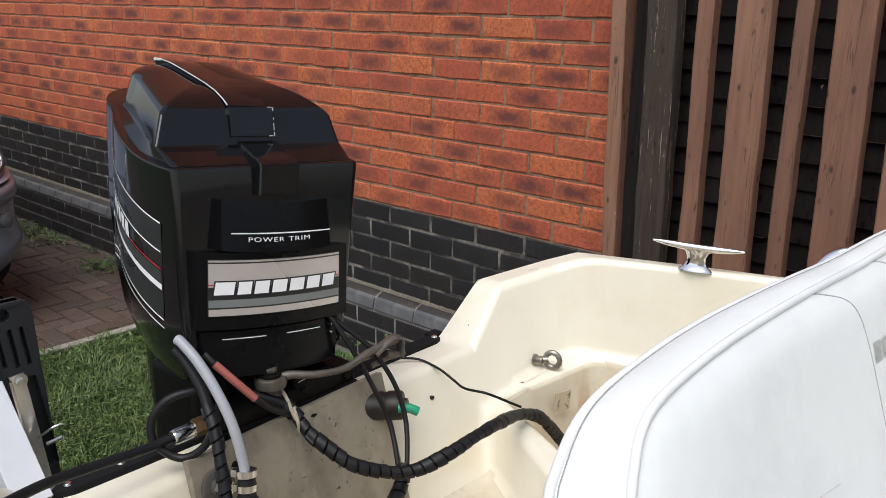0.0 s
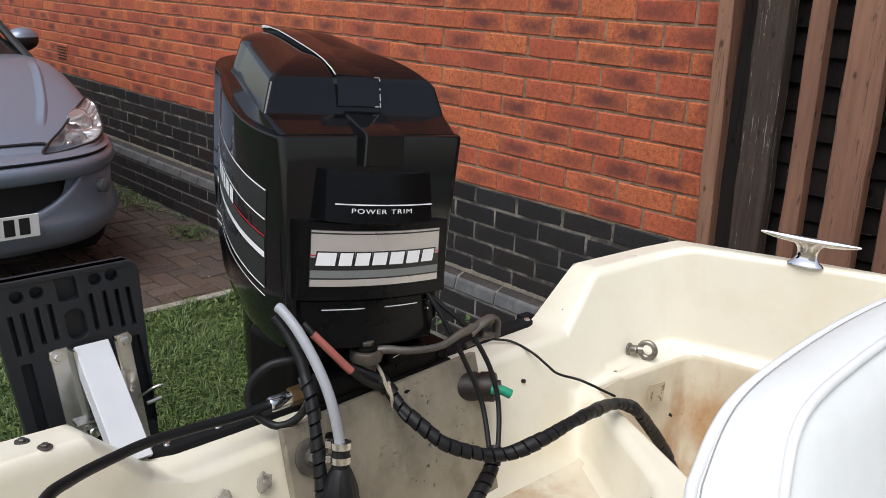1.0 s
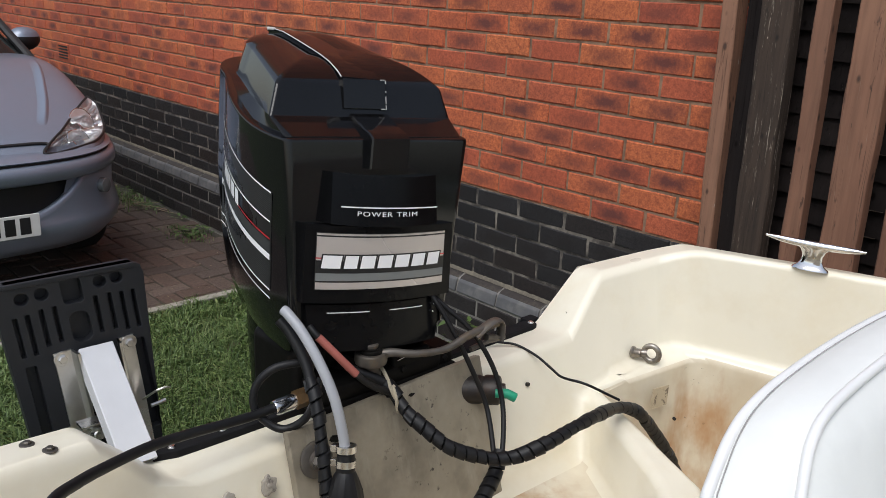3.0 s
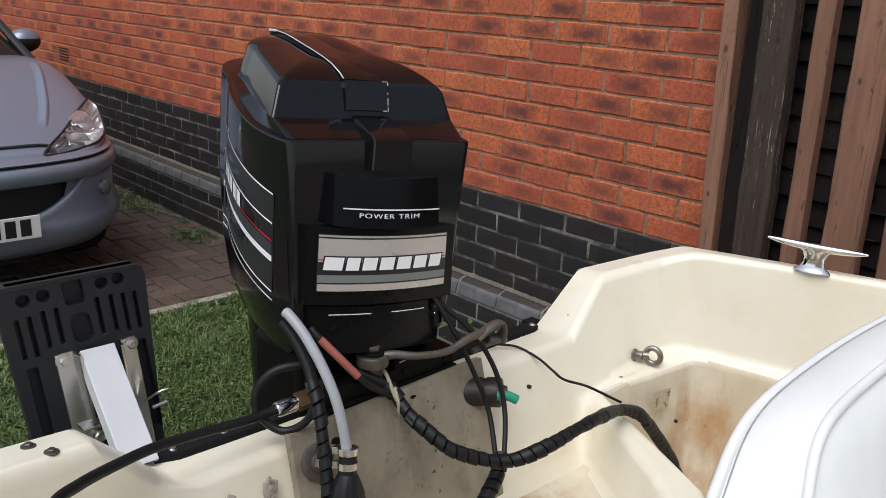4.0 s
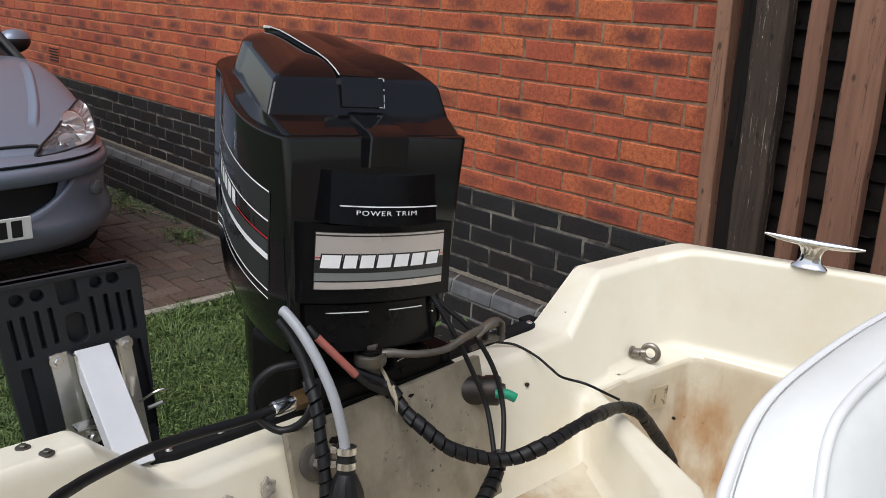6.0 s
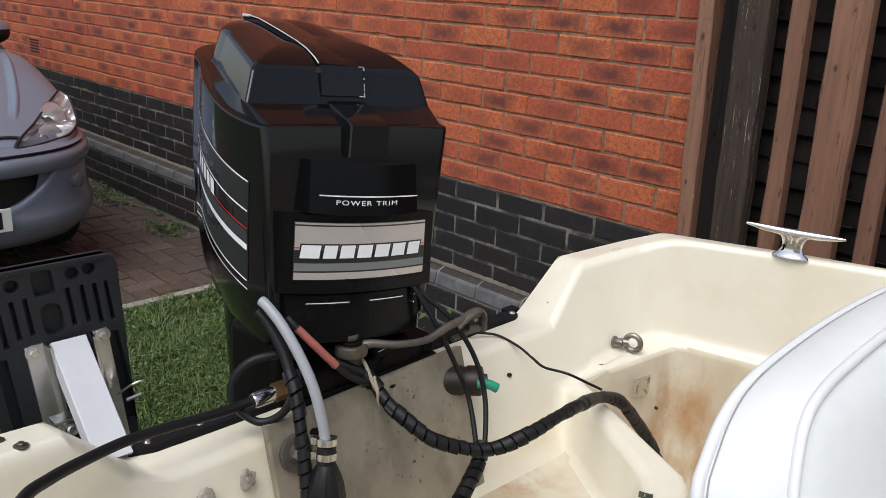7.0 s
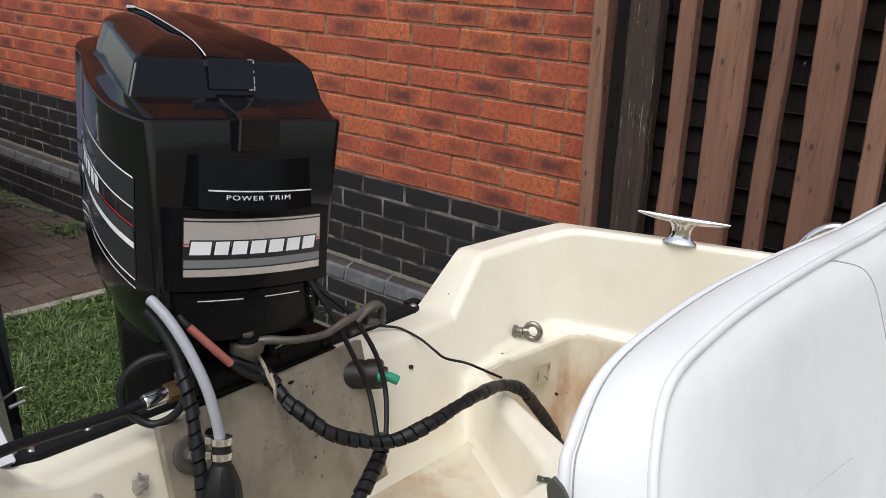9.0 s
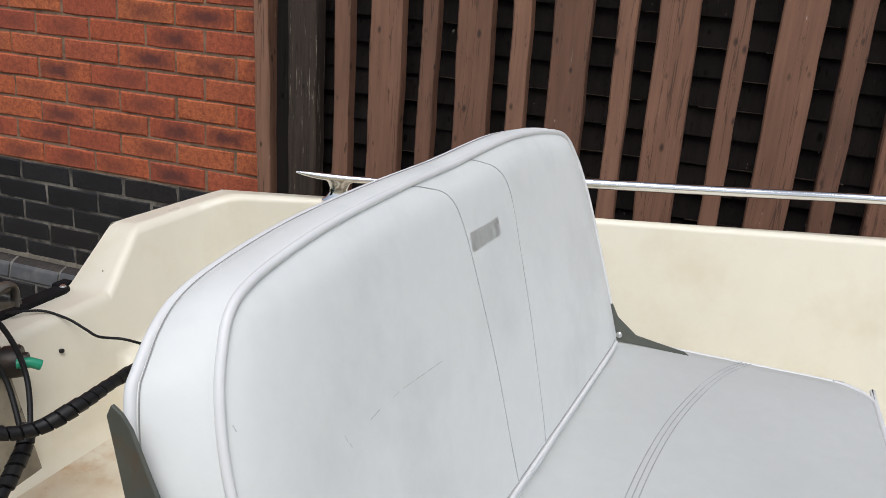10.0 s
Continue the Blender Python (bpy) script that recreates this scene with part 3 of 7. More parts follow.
# ---- outboard motor ----
ENG = Matrix(((0.9935, 0.115, 0, 0.567), (-0.115, 0.9935, 0, -1.688), (0, 0, 1, 1.10), (0, 0, 0, 1))) @ pose(0, 0, 0, -7, 0, 0)
motor = tagged(empty("outboard_motor", ENG), "black outboard motor with silver stripes, clamped to a transom", "outboard motor")
RED_LINE = plain("red_decal_line", (0.45, 0.02, 0.03), 0.35, vary=0.05)
SILVER = plain("silver_decal", (0.50, 0.46, 0.43), 0.28, metal=0.35, vary=0.06, scale=8)
GREY_DECAL = plain("grey_decal", (0.17, 0.18, 0.175), 0.4, vary=0.06)
DARK_DECAL = plain("black_decal", (0.012, 0.012, 0.012), 0.35, vary=0.1)
FLANK_GREY = plain("dark_grey_decal", (0.035, 0.038, 0.038), 0.4, vary=0.06)
RIB_GREY = plain("dull_rib_grey", (0.06, 0.063, 0.065), 0.45, vary=0.06)
CHIP_GLINT = plain("bare_chips_and_edge_glint", (0.55, 0.54, 0.52), 0.6, vary=0.3, scale=200)

# z at the front, front x, rear x, half width at the front, bulge, linear rise, curved rise
BODY = [(-0.140, -0.035, -0.25, 0.100, 0.006, 0.0, 0.0), (-0.128, -0.012, -0.29, 0.112, 0.008, 0.0, 0.0), (-0.095, 0.010, -0.33, 0.120, 0.012, 0.0, 0.1), (-0.05, 0.005, -0.355, 0.126, 0.015, 0.0, 0.3),
        (0.03, -0.006, -0.375, 0.133, 0.018, 0.0, 0.5), (0.10, -0.015, -0.38, 0.138, 0.020, 0.0, 0.7), (0.1475, -0.0215, -0.38, 0.1425, 0.020, 0.0, 1.0), (0.1505, -0.0225, -0.379, 0.142, 0.0195, 0.0, 1.0), (0.1525, -0.0255, -0.376, 0.1395, 0.017, 0.0, 1.0)]


def bend(d):
    """How the cowl's lines rise towards the rear: curved at first, then straight."""
    d = max(0.0, d)
    return d * d if d < 0.13 else 0.0169 + 0.26 * (d - 0.13)


def ring(z, front, rear, half, bulge, rise, curve, rf=0.011, rr=0.085, n=9, squeeze=0.80):
    """A rounded plan outline of the cowl, narrower at its rear; it rises towards the rear."""
    out = []
    hr = half * squeeze
    for cx, cy, r_, a0 in ((front - rf, half - rf, rf, 0), (rear + rr, hr - rr, rr, 90), (rear + rr, -hr + rr, rr, 180), (front - rf, -half + rf, rf, 270)):
        for k in range(n):
            a = radians(a0 + 90 * k / (n - 1))
            out.append((cx + r_ * math.cos(a), cy + r_ * math.sin(a)))
        if a0 in (0, 180):
            s = 1 if a0 == 0 else -1
            for k in range(1, 12):
                t = k / 12 if a0 == 0 else 1 - k / 12
                out.append((front - rf + (rear + rr - front + rf) * t, s * (half + (hr - half) * t + bulge * math.sin(math.pi * min(1, t * 1.05)) ** 0.9)))
    return [(x, y, z + rise * (front - x) + curve * bend(front - x)) for x, y in out]


def skin(x, z, side=-1, lift=0.0008):
    """A place on the cowl's flank: z counts at its front."""
    a, b_ = BODY[0], BODY[1]
    for p, q in zip(BODY, BODY[1:]):
        if p[0] <= z <= q[0]:
            a, b_ = p, q
    t = (z - a[0]) / (b_[0] - a[0])
    v = [u + (w - u) * t for u, w in zip(a, b_)]
    _, front, rear, half, bulge, rise, curve = v
    s = min(1.0, max(0.0, (front - 0.007 - x) / (front - 0.007 - rear - 0.085)))
    y = half + (half * 0.80 - half) * s + bulge * max(0.0, math.sin(math.pi * min(1, s * 1.05))) ** 0.9
    return Vector((x, side * (y + lift), z + rise * (front - x) + curve * bend(front - x)))




def settle(bm):
    """The upper cowl sits a little level of the covers below it, and is fuller to starboard."""
    for v in bm.verts:
        z = v.co.z
        if v.co.y > 0.04:
            v.co.y += 0.045 * (v.co.y - 0.04)
        k = 0.052 * min(1.0, max(0.0, (z - 0.06) / 0.09))
        v.co.z += k * (v.co.y + 0.13)
    return bm


bm = bmesh.new()
loft(bm, [ring(*v) for v in BODY])
part("cowl", settle(bm), BLACK_GLOSS, motor, "glossy black engine cowl", local=True, smooth=34)
TOP0 = (0.2135, -0.0875, -0.345, 0.128, 0.0, 0.19, 0.0)
bm = bmesh.new()
top = [ring(0.146, -0.0295, -0.373, 0.137, 0.0145, 0, 1.0), ring(0.1535, -0.030, -0.3725, 0.1365, 0.014, 0, 1.0), ring(0.1722, -0.0705, -0.355, 0.141, 0.0, 0.05, 0.55, rf=0.005, squeeze=0.70), ring(0.1737, -0.0722, -0.353, 0.1405, 0.0, 0.05, 0.55, rf=0.005, squeeze=0.70),
       ring(0.2118, -0.0860, -0.3465, 0.1292, 0.0, 0.188, 0.0, rf=0.005, squeeze=0.70), ring(*TOP0, rf=0.005, squeeze=0.70)]
edge = top[-1]
for k in (0.985, 0.95, 0.9, 0.84, 0.76, 0.66, 0.52, 0.36, 0.18, 0.02):
    top.append([(-0.215 + (x + 0.215) * k, y * k, 0.2135 + 0.19 * (-0.0875 + 0.215 - (x + 0.215) * k) + 0.0015 * min(1.0, (1 - k) * 40) + 0.0150 * (1 - k ** 4.5) + 0.010 * max(0.0, 1 - ((y * k - 0.070) / 0.072) ** 2) * (1 - k ** 6)) for x, y, z in edge])
loft(bm, top)
part("cowl_top", settle(bm), BLACK_GLOSS, motor, "glossy black upper cowl", local=True, smooth=22)


def crest(x):
    """Height of the upper cowl along its middle."""
    d = max(0.0, -0.088 - x)
    k = min(1.0, abs(x + 0.215) / 0.128)
    return 0.2145 + 0.19 * d + 0.0150 * (1 - k ** 4.5)


# raised band along the middle, its latch tab, and the strip down the front
bm = bmesh.new()
prof = [(x, crest(x)) for x in (-0.335, -0.31, -0.28, -0.25, -0.22, -0.19, -0.16, -0.13, -0.105, -0.093)]
loft(bm, [[(x, -0.0285, z - 0.006), (x, -0.030, z + 0.003), (x, -0.0325, z + 0.0048), (x, -0.0315, z + 0.0062), (x, -0.029, z + 0.0066), (x, 0.029, z + 0.0045), (x, 0.033, z + 0.001), (x, 0.036, z - 0.006)] for x, z in prof])
band = part("centre_band", settle(bm), BLACK_GLOSS, motor, local=True, smooth=30)
# pale line painted in as the band edge's highlight; a real chip at its rear
bm = bmesh.new()
tube(bm, [(x, -0.0322, z + 0.0062) for x, z in prof], 0.0008, 6)
box(bm, (-0.336, -0.033, crest(-0.325) + 0.0045), (-0.312, -0.029, crest(-0.325) + 0.0085), 0.0012)
part("worn_edge", settle(bm), CHIP_GLINT, band, "pale line for the edge's highlight, with a paint chip at its rear", local=True)
bm = bmesh.new()
tab_m = Matrix.Translation((-0.084, 0, 0.2185)) @ Matrix.Rotation(radians(-16), 4, "Y")
box(bm, (-0.012, -0.034, -0.036), (0.0012, 0.033, 0.005), 0.0012, tab_m)
tab = part("latch_tab", settle(bm), BLACK_GLOSS, motor, "black latch tab with paint chipped off its edges", local=True, smooth=30)
bm = bmesh.new()
r = random.Random(3)
for k in range(9):
    y, z = (0.0335, r.uniform(-0.034, 0.002)) if k < 6 else (r.uniform(0.012, 0.031), r.choice((-0.0358, 0.0045)))
    dy, dz = (0.0006, r.uniform(0.001, 0.0035)) if k < 6 else (r.uniform(0.001, 0.004), 0.0006)
    box(bm, (0.0, y - dy - 0.0006, z - dz), (0.0017, y + dy - 0.0006, z + dz), 0, tab_m)
part("chipped_edge", settle(bm), CHIP_GLINT, tab, "pale chips where the paint is gone", local=True)
bm = bmesh.new()
prof = [(-0.080, 0.178), (-0.070, 0.1775), (-0.032, 0.163), (-0.018, 0.160), (-0.0085, 0.154), (-0.0058, 0.117)]
inn = [(-0.086, 0.17), (-0.074, 0.168), (-0.040, 0.152), (-0.032, 0.15), (-0.026, 0.145), (-0.022, 0.115)]
loft(bm, [[(xi, -0.024, zi), (xo - 0.002, -0.024, zo - 0.001), (xo, -0.022, zo), (xo, 0.034, zo), (xo - 0.002, 0.036, zo - 0.001), (xi, 0.036, zi)] for (xo, zo), (xi, zi) in zip(prof, inn)])
part("front_strip", settle(bm), BLACK_GLOSS, motor, local=True, smooth=30)


# front covers: a frame that lies on the leaning face, x along it, y up, z out
FACE = Matrix(((0, -0.129, 0.9916, -0.002), (1, 0, 0, 0.0), (0, 0.9916, 0.129, 0), (0, 0, 0, 1)))


def bowed(half_w0, half_w1, z0, z1, depth0, depth1, n=14, bow=0.006, sag=0.0045):
    """A cover, bowed outwards; its edges sag in the middle."""
    b = bmesh.new()
    rings = []
    for v, (w, d) in ((0, (half_w0, 0)), (0, (half_w0, depth0)), (1, (half_w1, depth1)), (1, (half_w1, -0.004))):
        row = []
        for i in range(n + 1):
            s = -1 + 2 * i / n
            row.append(FACE @ Vector((s * w, z0 + (z1 - z0) * v - sag * (1 - s * s), d + (bow * (1 - s * s) if d > 0 else 0) - (0.004 if d == 0 else 0))))
        rings.append(row)
    loft(b, rings, closed=False)
    rows_ = [[v for v in b.verts][k * (n + 1):(k + 1) * (n + 1)] for k in range(4)]
    b.faces.new([rw[0] for rw in rows_])
    b.faces.new([rw[-1] for rw in rows_][::-1])
    bmesh.ops.bevel(b, geom=[e for e in b.edges if len(e.link_faces) == 2 and e.calc_face_angle(0) > 0.5], offset=0.0028, segments=3, affect="EDGES", profile=0.5)
    return b


lower_cover = part("decal_cover", bowed(0.117, 0.116, -0.052, 0.049, 0.014, 0.014), BLACK_PLASTIC, motor, "satin black front cover", local=True, smooth=30)
trim_cover = part("trim_cover", bowed(0.084, 0.081, 0.049, 0.115, 0.020, 0.014), BLACK_PLASTIC, motor, "satin black cover lettered power trim", local=True, smooth=30)
part("chin_cover", bowed(0.100, 0.108, -0.118, -0.056, 0.010, 0.006), BLACK_PLASTIC, motor, local=True, smooth=30)


def on_face(u, v, lift, w=0.12, bow=0.006, sag=0.0045):
    s = u / w
    return FACE @ Vector((u, v - sag * (1 - s * s), lift + bow * (1 - s * s)))


def patch(bm, u0, u1, v0, v1, lift, w=0.12, n=14, skew=0.0):
    """A thin sheet on a bowed cover."""
    for i in range(n):
        a, b_ = u0 + (u1 - u0) * i / n, u0 + (u1 - u0) * (i + 1) / n
        bm.faces.new([bm.verts.new(on_face(u, v, lift, w)) for u, v in ((a, v0), (b_, v0), (b_ + skew, v1), (a + skew, v1))])


def sheet(name, rects, material, parent, lift, label="", w=0.12, skew=0.0, n=14):
    b = bmesh.new()
    for q in rects:
        patch(b, *q, lift, w, n, skew)
    bmesh.ops.remove_doubles(b, verts=b.verts, dist=1e-5)
    return part(name, b, material, parent, label, local=True)


D = 0.0146
sheet("decal", [(-0.102, 0.102, -0.034, 0.040)], DARK_DECAL, lower_cover, D, "silver, grey and black striped decal")
sheet("decal_field", [(-0.101, 0.101, 0.004, 0.0345)], SILVER, lower_cover, D + 0.0004)
sheet("decal_edge", [(-0.101, 0.101, 0.0365, 0.039)], SILVER, lower_cover, D + 0.0004)
sheet("decal_band", [(-0.101, 0.101, -0.0225, -0.0125)], GREY_DECAL, lower_cover, D + 0.0004)
sheet("decal_stripe", [(-0.101, 0.101, -0.0335, -0.0245)], SILVER, lower_cover, D + 0.0004)
for ua, ub in ((-0.102, -0.090), (0.092, 0.102)):
    sheet("decal_line", [(ua, ub, 0.0062, 0.0076)], RED_LINE, lower_cover, D + 0.0007, "thin red line")
# the maker's name: seven plain blocks, black behind white
u = -0.0945
for wd in (0.0315, 0.0235, 0.0255, 0.0265, 0.027, 0.0255, 0.0245):
    sheet("name_shadow", [(u - 0.0018, u + wd - 0.0016, -0.0078, 0.0125)], DARK_DECAL, lower_cover, D + 0.0008, skew=0.003, n=4)
    sheet("name_block", [(u, u + wd - 0.0042, -0.006, 0.0107)], WHITE_DECAL, lower_cover, D + 0.0012, "plain white block", skew=0.003, n=4)
    u += wd + 0.0008
sheet("line", [(-0.073, 0.080, 0.0735, 0.0752)], WHITE_DECAL, trim_cover, 0.0205, "thin white line")
for ua, ub in ((-0.080, -0.016), (0.016, 0.072)):
    sheet("line", [(ua, ub, -0.0660, -0.0647)], WHITE_DECAL, motor, 0.0098, "thin white line")


for u, v in ((0.0935, -0.0655), (0.0925, -0.076)):
    bm = bmesh.new()
    lathe(bm, [(0.0022, -0.004), (0.0022, 0.001), (0.0014, 0.002), (0.0, 0.0022)], axis(on_face(u, v, 0.0085), (1, 0, 0.13)), 10)
    part("screw", bm, CHROME, motor, "small bright screw", local=True)


def lettering(name, text, size, m, material, parent, space=1.0):
    cu = bpy.data.curves.new(name, "FONT")
    cu.body, cu.size, cu.align_x, cu.align_y, cu.space_character, cu.extrude, cu.offset = text, size, "CENTER", "CENTER", space, 0.0002, 0.0
    tmp = new(name, cu)
    dg = bpy.context.evaluated_depsgraph_get()
    me = bpy.data.meshes.new_from_object(tmp.evaluated_get(dg))
    bpy.data.objects.remove(tmp)
    bpy.data.curves.remove(cu)
    me.materials.clear()
    me.materials.append(material)
    for v in me.vertices:
        v.co = m(v.co)
    ob = new(name, me)
    ob.parent = parent
    return ob


lettering("lettering", "POWER TRIM", 0.0087, lambda p: on_face(-0.001 + p.x * 1.62, 0.0655 + p.y, 0.0205 + p.z, 0.09), WHITE_DECAL, trim_cover, 1.18)

# stripes on the flanks
for side in (-1, 1):
    def stripe(name, z0, z1, xa, xb, material, label="", lift=0.0009, slant=0.12):
        b = bmesh.new()
        for i in range(18):
            p, q = xa + (xb - xa) * i / 18, xa + (xb - xa) * (i + 1) / 18
            b.faces.new([b.verts.new(skin(x, z + 0.016 + slant * (-0.08 - x), side, lift)) for x, z in ((p, z0), (q, z0), (q, z1), (p, z1))])
        bmesh.ops.remove_doubles(b, verts=b.verts, dist=1e-5)
        return part(name, b, material, motor, label, local=True)

    XA, XB = -0.047, -0.285
    stripe("flank_panel", -0.064, 0.064, XA + 0.002, XB, DARK_DECAL, "black textured flank panel", 0.0006)
    for z0, z1, m_ in ((0.064, 0.0662, WHITE_DECAL), (0.026, 0.0282, WHITE_DECAL), (-0.0245, -0.0165, WHITE_DECAL), (-0.0145, 0.001, FLANK_GREY), (-0.066, -0.0638, WHITE_DECAL), (-0.0775, -0.0757, WHITE_DECAL)):
        stripe("flank_stripe", z0, z1, XA, XB, m_, "white stripe" if m_ is WHITE_DECAL else "grey band")
    stripe("flank_stripe", 0.003, 0.0052, XA, -0.148, RED_LINE, "red stripe")
    for k in range(13):                           # fine ribs of the texture
        stripe("rib", 0.030 + 0.0026 * k, 0.0306 + 0.0026 * k, XA, XB, RIB_GREY, "", 0.0008)
        if k < 12:
            stripe("rib", -0.060 + 0.0028 * k, -0.0594 + 0.0028 * k, XA, XB, RIB_GREY, "", 0.0008)
    x = -0.148
    for k in range(5):
        stripe("name_block", 0.003, 0.0235, x, x - 0.0165, WHITE_DECAL, "plain white block", 0.0012)
        x -= 0.0215

# leg and clamp below the cowl
bm = bmesh.new()
loft(bm, [[(cx + (math.cos(a) * lx), math.sin(a) * ly, z) for a in [2 * math.pi * k / 28 for k in range(28)]] for z, cx, lx, ly in
          ((-0.135, -0.17, 0.115, 0.088), (-0.20, -0.18, 0.10, 0.075), (-0.27, -0.19, 0.085, 0.06), (-0.45, -0.20, 0.075, 0.045), (-0.60, -0.20, 0.08, 0.04), (-0.70, -0.21, 0.09, 0.03))])
part("leg", bm, BLACK_PLASTIC, motor, "black drive leg", local=True, smooth=60)
bm = bmesh.new()
loft(bm, [[(-0.22 + math.cos(a) * lx, math.sin(a) * ly, z) for a in [2 * math.pi * k / 24 for k in range(24)]] for z, lx, ly in ((-0.70, 0.19, 0.09), (-0.715, 0.19, 0.09), (-0.72, 0.10, 0.04), (-0.80, 0.13, 0.045), (-0.86, 0.12, 0.04), (-0.90, 0.08, 0.015), (-0.98, 0.05, 0.006))])
part("gearcase", bm, BLACK_PLASTIC, motor, local=True, smooth=50)
bm = bmesh.new()
box(bm, (0.50, -1.795, 0.899), (0.592, -1.55, 0.918), 0.005)
clamp = part("clamp_bracket", bm, GREASE, motor, "greasy black transom clamp")
bm = bmesh.new()
box(bm, (0.53, -1.79, 0.915), (0.590, -1.58, 0.942), 0.008)
part("clamp_body", bm, GREASE, motor)
for lo, hi, r_ in (((0.42, -1.80, 0.84), (0.535, -1.56, 0.985), 0.016), ((0.535, -1.672, 0.915), (0.588, -1.60, 0.958), 0.007), ((0.535, -1.592, 0.912), (0.585, -1.552, 0.945), 0.006)):
    bm = bmesh.new()
    box(bm, lo, hi, r_, segments=3)
    part("bracket_casting", bm, GREASE, motor, "greasy black bracket casting")
for at in ((0.589, -1.655, 0.934), (0.586, -1.572, 0.928)):
    bm = bmesh.new()
    lathe(bm, [(0.0052, -0.004), (0.0052, 0.0025), (0.004, 0.0035), (0.0, 0.0037)], axis(at, (1, 0, 0.2)), 6)
    part("bolt", bm, GREASE, motor)
bm = bmesh.new()
tube(bm, [(0.592, -1.668, 0.952), (0.594, -1.656, 0.955)], 0.0012, 6)
part("split_pin", bm, CHROME, motor, "bright split pin")
bm = bmesh.new()
box(bm, (0.47, -1.79, 0.60), (0.505, -1.58, 0.96), 0.006)
part("clamp_plate", bm, GREASE, motor)
for y in (-1.76, -1.62):
    bm = bmesh.new()
    box(bm, (0.42, y - 0.016, 0.62), (0.50, y + 0.016, 0.955), 0.008)
    part("swivel_plate", bm, GREASE, motor)
bm = bmesh.new()
tube(bm, [(0.535, -1.70, 0.93), (0.545, -1.70, 0.972)], 0.04, 20)
box(bm, (0.48, -1.76, 0.945), (0.548, -1.62, 0.985), 0.01)
part("steering_head", bm, GREASE, motor)
# steering arm
bm = bmesh.new()
path = glide([(0.5955, -1.700, 0.972), (0.603, -1.688, 0.974), (0.622, -1.658, 0.971), (0.633, -1.615, 0.970), (0.634, -1.575, 0.979), (0.634, -1.535, 0.983), (0.633, -1.512, 0.983)], 6)
tube(bm, path, 0.006, 14, [0.0066 - 0.0010 * min(1.0, k / 9) + 0.0005 * math.sin(k * 0.3) for k in range(len(path))])
arm = part("steering_arm", bm, DULL_METAL, motor, "corroded grey steering arm")
bm = bmesh.new()
lathe(bm, [(0.014, -0.03), (0.014, -0.006), (0.0215, -0.005), (0.0225, -0.002), (0.0225, 0.008), (0.021, 0.0105), (0.0165, 0.011), (0.0165, 0.009)], axis((0.588, -1.712, 0.966), (0, 0, 1)), 28)
part("pivot_collar", bm, DULL_METAL, arm)
bm = bmesh.new()
lathe(bm, [(0.0155, -0.006), (0.0155, -0.001), (0.0150, 0.0), (0.0125, 0.0005), (0.0125, 0.003), (0.0, 0.0032)], axis((0.588, -1.712, 0.9808), (0, 0, 1)), 24)
part("washer", bm, GREASE, arm)
bm = bmesh.new()
lathe(bm, [(0.0105, 0.002), (0.0105, 0.0072), (0.0088, 0.0084), (0.0, 0.0086)], axis((0.588, -1.712, 0.9808), (0, 0, 1)), 6)
part("pivot_bolt", bm, DULL_METAL, arm, "worn hexagon bolt")
bm = bmesh.new()
hook = glide([(0.634, -1.560, 0.974), (0.634, -1.538, 0.984), (0.634, -1.518, 0.989), (0.634, -1.507, 0.985), (0.634, -1.503, 0.972), (0.634, -1.505, 0.955)], 5)
rings = []
for i, p in enumerate(hook):
    d = (hook[min(i + 1, len(hook) - 1)] - hook[max(i - 1, 0)]).normalized()
    side_, up_ = Vector((1, 0, 0)), Vector((1, 0, 0)).cross(d).normalized()
    w_, h_ = 0.0085, 0.0056 - 0.0028 * i / len(hook)
    rings.append([p + side_ * w_ * math.cos(2 * math.pi * k / 12) + up_ * h_ * math.sin(2 * math.pi * k / 12) for k in range(12)])
loft(bm, rings)
tube(bm, [(0.634, -1.566, 0.957), (0.634, -1.530, 0.960), (0.634, -1.496, 0.958)], 0.004, 8)
tube(bm, [(0.634, -1.535, 0.968), (0.634, -1.515, 0.962)], 0.0055, 8)
part("arm_fork", bm, DULL_METAL, arm)

from mathutils.bvhtree import BVHTree

# ---- seat ----
seat = tagged(empty("boat_seat", (1.55, -1.64, FLOOR)), "white vinyl bench seat with piped backrest and worn seams", "boat seat")
NEAR = Vector((1.511, -2.321, 1.419))
FIT = Matrix.Translation(NEAR) @ Matrix.Scale(0.72, 4) @ Matrix.Translation(-NEAR)      # the seat's true size


def seat_part(name, bm, *args, **kw):
    bmesh.ops.transform(bm, matrix=FIT, verts=bm.verts)
    return part(name, bm, *args, **kw)


LEAN_BACK = 19.0
SM = pose(1.322, -1.335, 0.80, 0, 0, -4.7) @ pose(0, 0, 0, 0, -LEAN_BACK, 0)     # local: x forward, y along, z up the backrest
ST = 0.06                                     # thickness of the backrest


def rounded(w0, w1, h0, h1, r_low, r_high, n=20):
    out = []
    for cy, cz, r, a0 in ((w1 - r_low, h0 + r_low, r_low, 270), (w1 - r_high, h1 - r_high, r_high, 0), (w0 + r_high, h1 - r_high, r_high, 90), (w0 + r_low, h0 + r_low, r_low, 180)):
        for k in range(n):
            a = radians(a0 + 90 * k / (n - 1))
            out.append((cy + r * math.cos(a), cz + r * math.sin(a)))
    return out


